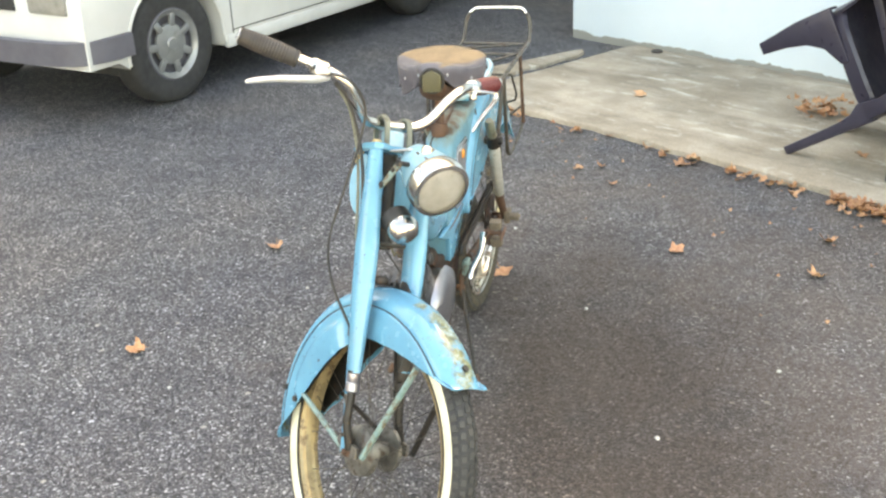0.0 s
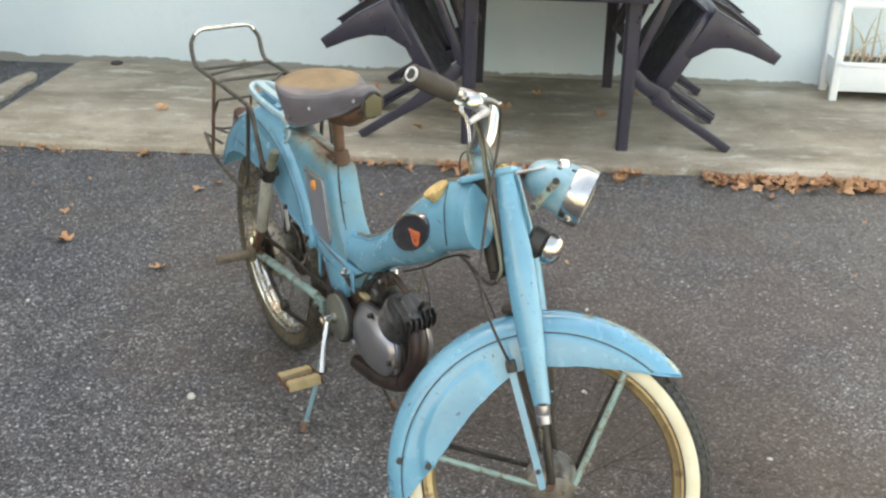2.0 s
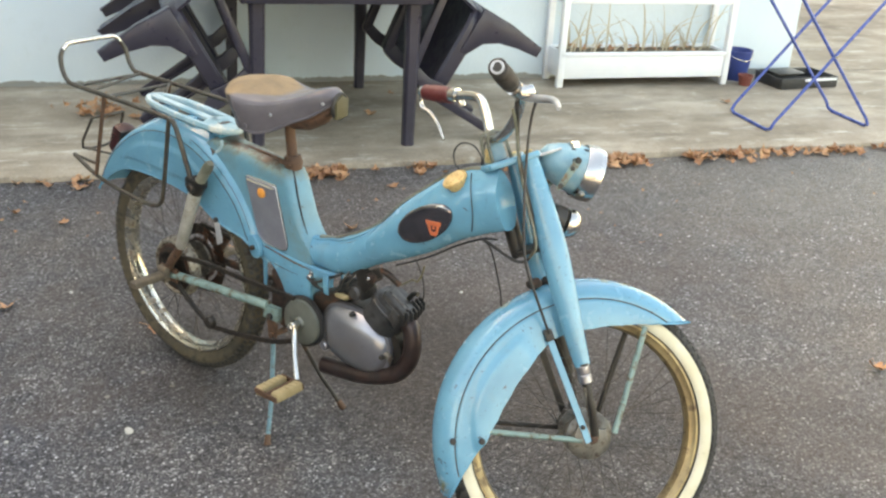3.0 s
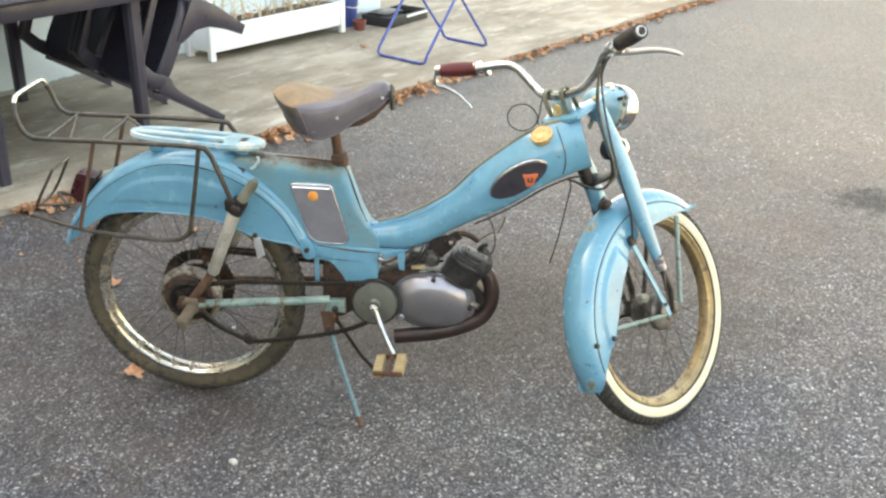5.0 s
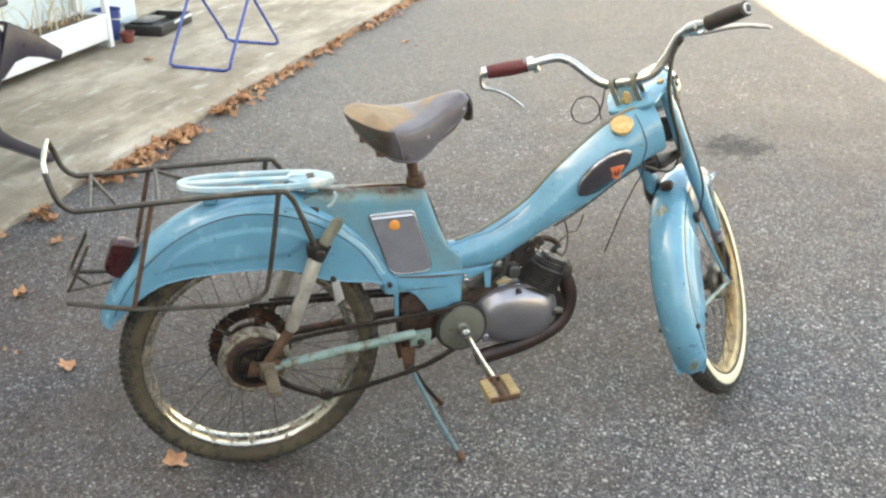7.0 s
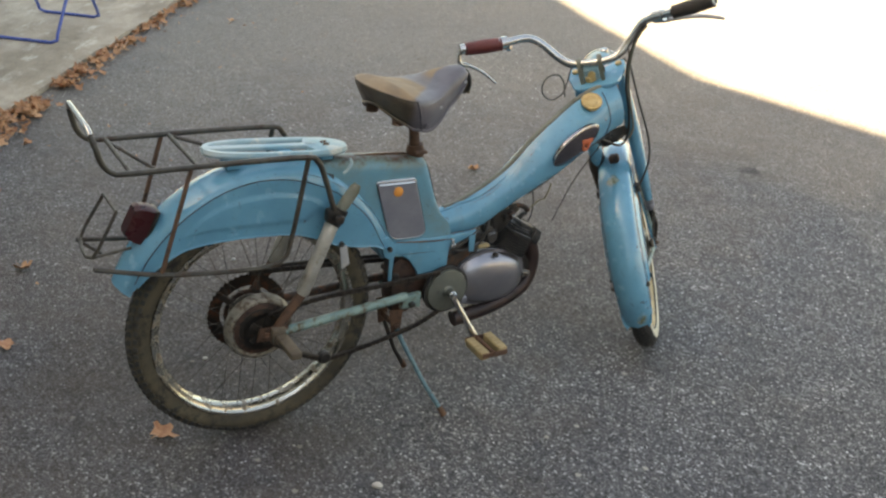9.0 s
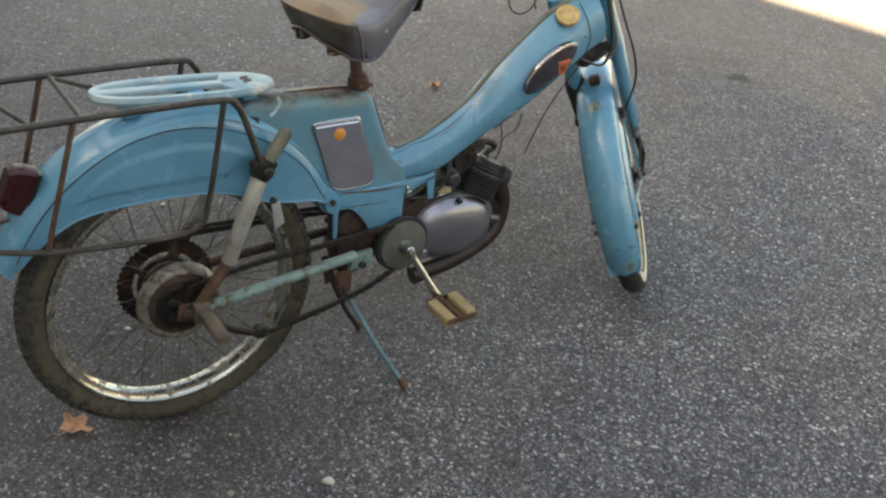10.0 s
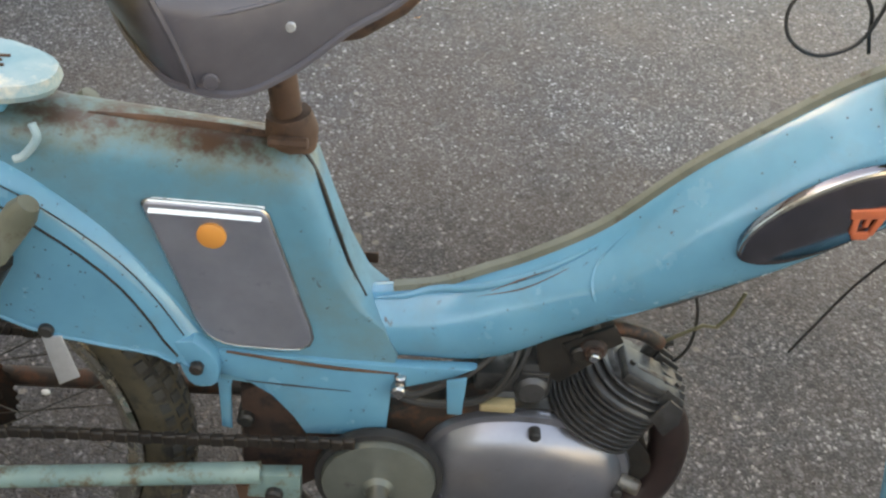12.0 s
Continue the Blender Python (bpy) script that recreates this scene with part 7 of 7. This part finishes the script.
def car():
    base = CARX * -3.90 + CARY * (-3.80)
    m = Matrix((CARX, CARY, Vector((0, 0, 1)))).transposed().to_4x4()
    # own axes: x to the front from the front axle, y out from the near side, z up
    t = thing("car", Matrix.Translation(base) @ m, "white older hatchback with grey bumpers parked in the yard", "car")
    WB, R, arch = 2.45, 0.305, 0.355

    def arc(cx, a0, a1, n=12):
        return [(cx + arch * math.cos(radians(a0 + (a1 - a0) * i / n)), R + arch * math.sin(radians(a0 + (a1 - a0) * i / n))) for i in range(n + 1)]

    prof = [(0.60, 0.30), (0.60, 0.62), (0.50, 0.74), (0.05, 0.86), (-0.35, 0.90), (-3.0, 0.92), (-3.05, 0.50), (-3.0, 0.30)]
    prof += [(-WB - arch * 0.99, 0.25)] + arc(-WB, 188, -8)[0:] + [(-WB + arch + 0.03, 0.215), (-arch - 0.03, 0.215)] + arc(0, 188, -8) + [(0.42, 0.30)]
    shell = slab_poly(prof, -1.60, 0.0, "y", 0.03, 3)
    part("body", shell, CARPAINT, t, "white painted body", 40)
    cab = loft([[Vector((x, y, z)) for x, y in ((-0.35 - k, -0.06 - k * 0.25), (-2.75 + k * 0.35, -0.06 - k * 0.25), (-2.75 + k * 0.35, -1.54 + k * 0.25), (-0.35 - k, -1.54 + k * 0.25))] for z, k in ((0.90, 0.0), (1.15, 0.25), (1.38, 0.62), (1.43, 0.75))])
    part("cabin", cab, GLASS, t, "dark glazed cabin", 30)
    part("roof_panel", box((-1.75, -0.80, 1.43), (1.35, 1.08, 0.04), 0.018), CARPAINT, t)
    for x in (-0.80, -1.68, -2.55):
        part("pillar", sweep([(x, -0.055, 0.90), (x - 0.12, -0.19, 1.40)], [(-0.04, -0.012), (0.04, -0.012), (0.04, 0.012), (-0.04, 0.012)]), CARPAINT, t)
    # bumpers, sill, door line
    bump = sweep(smooth_path([(0.335, 0.006, 0.385), (0.50, -0.005, 0.385), (0.60, -0.05, 0.385), (0.655, -0.20, 0.385), (0.675, -0.80, 0.385), (0.655, -1.40, 0.385), (0.60, -1.55, 0.385), (0.335, -1.606, 0.385)], 4), [(-0.028, -0.055), (0.022, -0.055), (0.030, 0.0), (0.022, 0.055), (-0.028, 0.055)], up=(0, 0, 1))
    part("bumper", bump, CARTRIM, t, "grey plastic front bumper", 40)
    part("bumper", box((-3.06, -0.80, 0.42), (0.10, 1.60, 0.18), 0.03), CARTRIM, t, "grey plastic rear bumper")
    part("sill", box((-1.225, -0.012, 0.245), (1.72, 0.045, 0.075), 0.015), CARPAINT, t, "cream white sill")
    part("sill", box((-1.225, -1.588, 0.245), (1.72, 0.045, 0.075), 0.015), CARPAINT, t, "cream white sill")
    part("underside", box((-1.3, -0.80, 0.235), (3.2, 1.30, 0.09), 0.02), TYRE, t, "black underside")
    for y in (-0.0, -1.60):
        for x in (-0.42, -1.48):
            part("door_gap", box((x, y, 0.58), (0.006, 0.006, 0.60), 0.001), TYRE, t)
        part("door_gap", box((-0.95, y, 0.30), (1.06, 0.006, 0.006), 0.001), TYRE, t)
        part("side_strip", box((-0.95, y + (0.006 if y == 0 else -0.006), 0.50), (0.96, 0.014, 0.035), 0.004), CARTRIM, t)
        for cx in (0.0, -WB):
            lip = tube([(cx + (arch - 0.004) * math.cos(radians(a)), y + (-0.004 if y == 0 else 0.004), R + (arch - 0.004) * math.sin(radians(a))) for a in range(-6, 190, 7)], 0.011, 8)
            part("arch_lip", lip, CARPAINT, t)
    for y in (-0.10, -1.50):
        part("headlight", box((0.600, y - (0.12 if y > -0.5 else -0.12), 0.62), (0.03, 0.26, 0.13), 0.015), GLASSY, t)
    part("grille", box((0.605, -0.80, 0.62), (0.015, 0.70, 0.12), 0.005), TYRE, t)

    def car_wheel(cx, y, side):
        mm = Matrix.Translation((cx, y, R)) @ Matrix.Rotation(radians(-90 if side > 0 else 90), 4, "X")
        w = part("wheel", lathe([(0.185, -0.075), (0.215, -0.080), (0.275, -0.083), (0.296, -0.068), (0.305, -0.040), (0.305, 0.040), (0.296, 0.068), (0.275, 0.083), (0.215, 0.080), (0.185, 0.072), (0.180, 0.0)], 56, mm, closed=True), TYRE, t, "black tyre")
        rim = lathe([(0.186, 0.060), (0.186, 0.074), (0.178, 0.076), (0.172, 0.066), (0.160, 0.030), (0.10, 0.020), (0, 0.018), (0, 0.010), (0.16, 0.010), (0.180, 0.050)], 48, mm)
        part("rim", rim, CARTRIM, w, "dark steel rim")
        cover = lathe([(0, 0.072), (0.030, 0.072), (0.036, 0.066), (0.075, 0.064), (0.105, 0.058), (0.108, 0.045), (0, 0.045)], 40, mm)
        for k in range(7):
            a = 2 * math.pi * k / 7
            arm = box((0.126, 0, 0.054), (0.075, 0.040, 0.016), 0.006)
            arm.transform(mm @ Matrix.Rotation(a, 4, "Z"))
            join(cover, arm)
        part("hub_cap", cover, HUBCAP, w, "silver seven-armed wheel cover")
        part("rim_ring", lathe([(0.150, 0.060), (0.164, 0.064), (0.178, 0.078), (0.180, 0.070), (0.164, 0.056), (0.150, 0.054)], 48, mm, closed=True), HUBCAP, w)

    for cx in (0.0, -WB):
        car_wheel(cx, -0.115, 1)
        car_wheel(cx, -1.485, -1)


car()

# ---- fallen leaves and stones ----
def leaf_mesh(seed, bm=None, m=None):
    """A curled, lobed dry leaf about 9 cm across."""
    r = random.Random(seed)
    bm = bm or bmesh.new()
    outline = []
    for i in range(19):
        a = math.pi * i / 9.5
        rad = 0.50 + 0.50 * (0.5 + 0.5 * math.cos(5 * (a - math.pi))) * (0.62 + 0.38 * math.cos(a - math.pi))
        rad *= r.uniform(0.85, 1.15)
        outline.append((a, 0.047 * rad))
    curl, tw = r.uniform(7.0, 26.0), r.uniform(-14.0, 14.0)
    M = m or Matrix.Identity(4)

    def lift(x, y):
        return M @ Vector((x, y, 0.002 + curl * (y * y) + abs(tw) * 0.6 * x * x + tw * x * y + 0.010 * noise.noise((x * 55 + seed, y * 55, 0))))

    c = bm.verts.new(lift(0, 0))
    inner = [bm.verts.new(lift(0.5 * q * math.cos(a), 0.5 * q * math.sin(a))) for a, q in outline]
    outer = [bm.verts.new(lift(q * math.cos(a), q * math.sin(a))) for a, q in outline]
    n = len(outline)
    for i in range(n):
        j = (i + 1) % n
        bm.faces.new((c, inner[i], inner[j]))
        bm.faces.new((inner[i], outer[i], outer[j], inner[j]))
    a, b = lift(0.0, 0.0), lift(0.055, 0.004)
    s1, s2, s3, s4 = bm.verts.new(a + Vector((0, 0.0012, 0))), bm.verts.new(a - Vector((0, 0.0012, 0))), bm.verts.new(b - Vector((0, 0.0008, 0))), bm.verts.new(b + Vector((0, 0.0008, 0)))
    bm.faces.new((s1, s2, s3, s4))
    return bm


leaf_data = []
for k in range(5):
    o = part("dry_leaf", leaf_mesh(40 + k), LEAF, angle=60)
    leaf_data.append(o.data)
    bpy.data.objects.remove(o)
r = random.Random(5)


def leaf_at(x, y, z, size=1.0):
    ob = new("dry_leaf", leaf_data[r.randrange(5)])
    ob.matrix_world = Matrix.Translation((x, y, z)) @ Euler((r.uniform(-.25, .25), r.uniform(-.25, .25), r.uniform(0, 6.28))).to_matrix().to_4x4() @ Matrix.Scale(size * r.uniform(0.85, 1.1), 4)
    tagged(ob, "curled brown dry leaf lying on the ground", "leaf", "fallen leaves")


for x, y, s in ((-0.06, 3.90, 0.9), (0.07, 3.48, 0.75), (-0.60, 3.28, 0.9), (-0.06, 4.82, 0.7), (1.68, 3.01, 0.75), (1.18, 2.92, 0.75), (-0.89, 2.55, 0.8), (1.31, 3.19, 0.75), (0.06, 4.15, 0.6), (0.78, 3.15, 0.8), (0.19, 3.02, 0.9), (1.07, 1.07, 0.7), (3.60, 0.58, 0.7), (0.55, 4.02, 0.8), (0.64, 4.03, 0.7), (0.97, 4.03, 1.0), (0.66, 3.82, 0.6)):
    leaf_at(x, y, 0.007, s)
for s, n, k in ((-1.86, 3.93, 0.9), (-1.46, 4.27, 0.9), (-1.0, 4.24, 0.9), (-3.10, 4.05, 0.9), (-1.68, 4.20, 1.0), (-2.12, 4.28, 0.9), (1.05, 4.29, 0.8), (-1.30, 4.55, 0.8), (-0.8, 4.62, 0.7)):
    p = at_house(s, n).translation
    leaf_at(p.x, p.y, SLAB_Z + 0.006, k)


def litter(name, count, place, label, seed):
    q = random.Random(seed)
    bm = bmesh.new()
    for k in range(count):
        x, y, z = place(q)
        m = Matrix.Translation((x, y, z)) @ Euler((q.uniform(-.5, .5), q.uniform(-.5, .5), q.uniform(0, 6.28))).to_matrix().to_4x4() @ Matrix.Scale(q.uniform(0.30, 0.72), 4)
        leaf_mesh(seed * 1000 + k, bm, m)
    tagged(part(name, bm, LEAF, angle=60), label, "leaves", kind="stuff")


def edge_drift(s0, s1, deep):
    def place(q):
        s = q.uniform(s0, s1)
        u = q.random()
        p = at_house(s, 3.475 - abs(q.gauss(0, 0.030)) * (1 + deep) + 0.015).translation
        return p.x, p.y, 0.008 + 0.014 * u * deep
    return place


litter("leaf_litter", 130, edge_drift(-1.70, -1.28, 0.8), "drift of dry brown leaves along the slab edge", 3)
litter("leaf_litter", 15, edge_drift(-2.25, -1.85, 0.4), "a few dry leaves along the slab edge", 4)
litter("leaf_litter", 14, edge_drift(-1.00, -0.86, 0.6), "small clump of dry leaves by the slab edge", 5)
litter("leaf_litter", 240, edge_drift(-0.62, 0.12, 1.0), "drift of dry brown leaves along the slab edge", 6)
litter("leaf_litter", 110, edge_drift(0.35, 1.20, 0.6), "thin drift of dry leaves along the slab edge", 7)
litter("leaf_litter", 300, edge_drift(1.20, 4.60, 0.5), "long drift of dry leaves along the slab edge", 8)
litter("leaf_litter", 36, edge_drift(-3.6, -1.0, 0.2), "scattered dry leaves along the slab edge", 9)


def wall_pile(q):
    p = at_house(-2.28 + q.gauss(0, 0.09), 4.36 + q.gauss(0, 0.06)).translation
    return p.x, p.y, SLAB_Z + 0.006 + 0.045 * q.random()


litter("leaf_litter", 42, wall_pile, "heap of reddish dry leaves on the slab", 10)


def planter_crumbs(q):
    p = at_house(q.uniform(0.25, 1.2), 4.785 + q.uniform(-0.075, 0.075)).translation
    return p.x, p.y, SLAB_Z + 0.195 + 0.015 * q.random()


litter("leaf_litter", 22, planter_crumbs, "dry leaves on the soil of the planter", 11)


def pebble(x, y, size, seed):
    bm = bmesh.new()
    bmesh.ops.create_icosphere(bm, subdivisions=2, radius=1.0)
    for v in bm.verts:
        v.co *= 1 + 0.25 * noise.noise(v.co * 1.3 + Vector((seed, 0, 0)))
        v.co = Vector((v.co.x * size, v.co.y * size * 0.8, v.co.z * size * 0.6))
    ob = part("pebble", bm, STONE, angle=70)
    ob.matrix_world = pose(x, y, size * 0.42, 0, 0, seed * 47)
    tagged(ob, "pale loose pebble on the asphalt", "stone", "loose pebbles")


for k, (x, y, s) in enumerate(((-0.271, 2.73, 0.013), (0.52, 2.05, 0.008), (-0.45, 2.95, 0.006), (0.9, 2.35, 0.007), (-0.75, 2.35, 0.006), (0.25, 3.4, 0.007), (0.62, 1.55, 0.007), (-0.35, 3.55, 0.006), (0.43, 2.75, 0.007), (-0.55, 1.75, 0.006))):
    pebble(x, y, s, k + 1)


def crumbs(q):
    p = at_house(q.uniform(-3.6, 3.5), 3.47 - abs(q.gauss(0, 0.45))).translation
    return p.x, p.y, 0.008


def crumb_litter():
    """Torn bits of leaf scattered over the asphalt near the slab."""
    q = random.Random(77)
    bm = bmesh.new()
    for k in range(150):
        x, y, z = crumbs(q)
        m = Matrix.Translation((x, y, z)) @ Euler((q.uniform(-.4, .4), q.uniform(-.4, .4), q.uniform(0, 6.28))).to_matrix().to_4x4() @ Matrix.Scale(q.uniform(0.10, 0.24), 4)
        leaf_mesh(9000 + k % 12, bm, m)
    tagged(part("leaf_crumbs", bm, LEAF, angle=60), "torn bits of dry leaf on the asphalt", "leaves", kind="stuff")


crumb_litter()
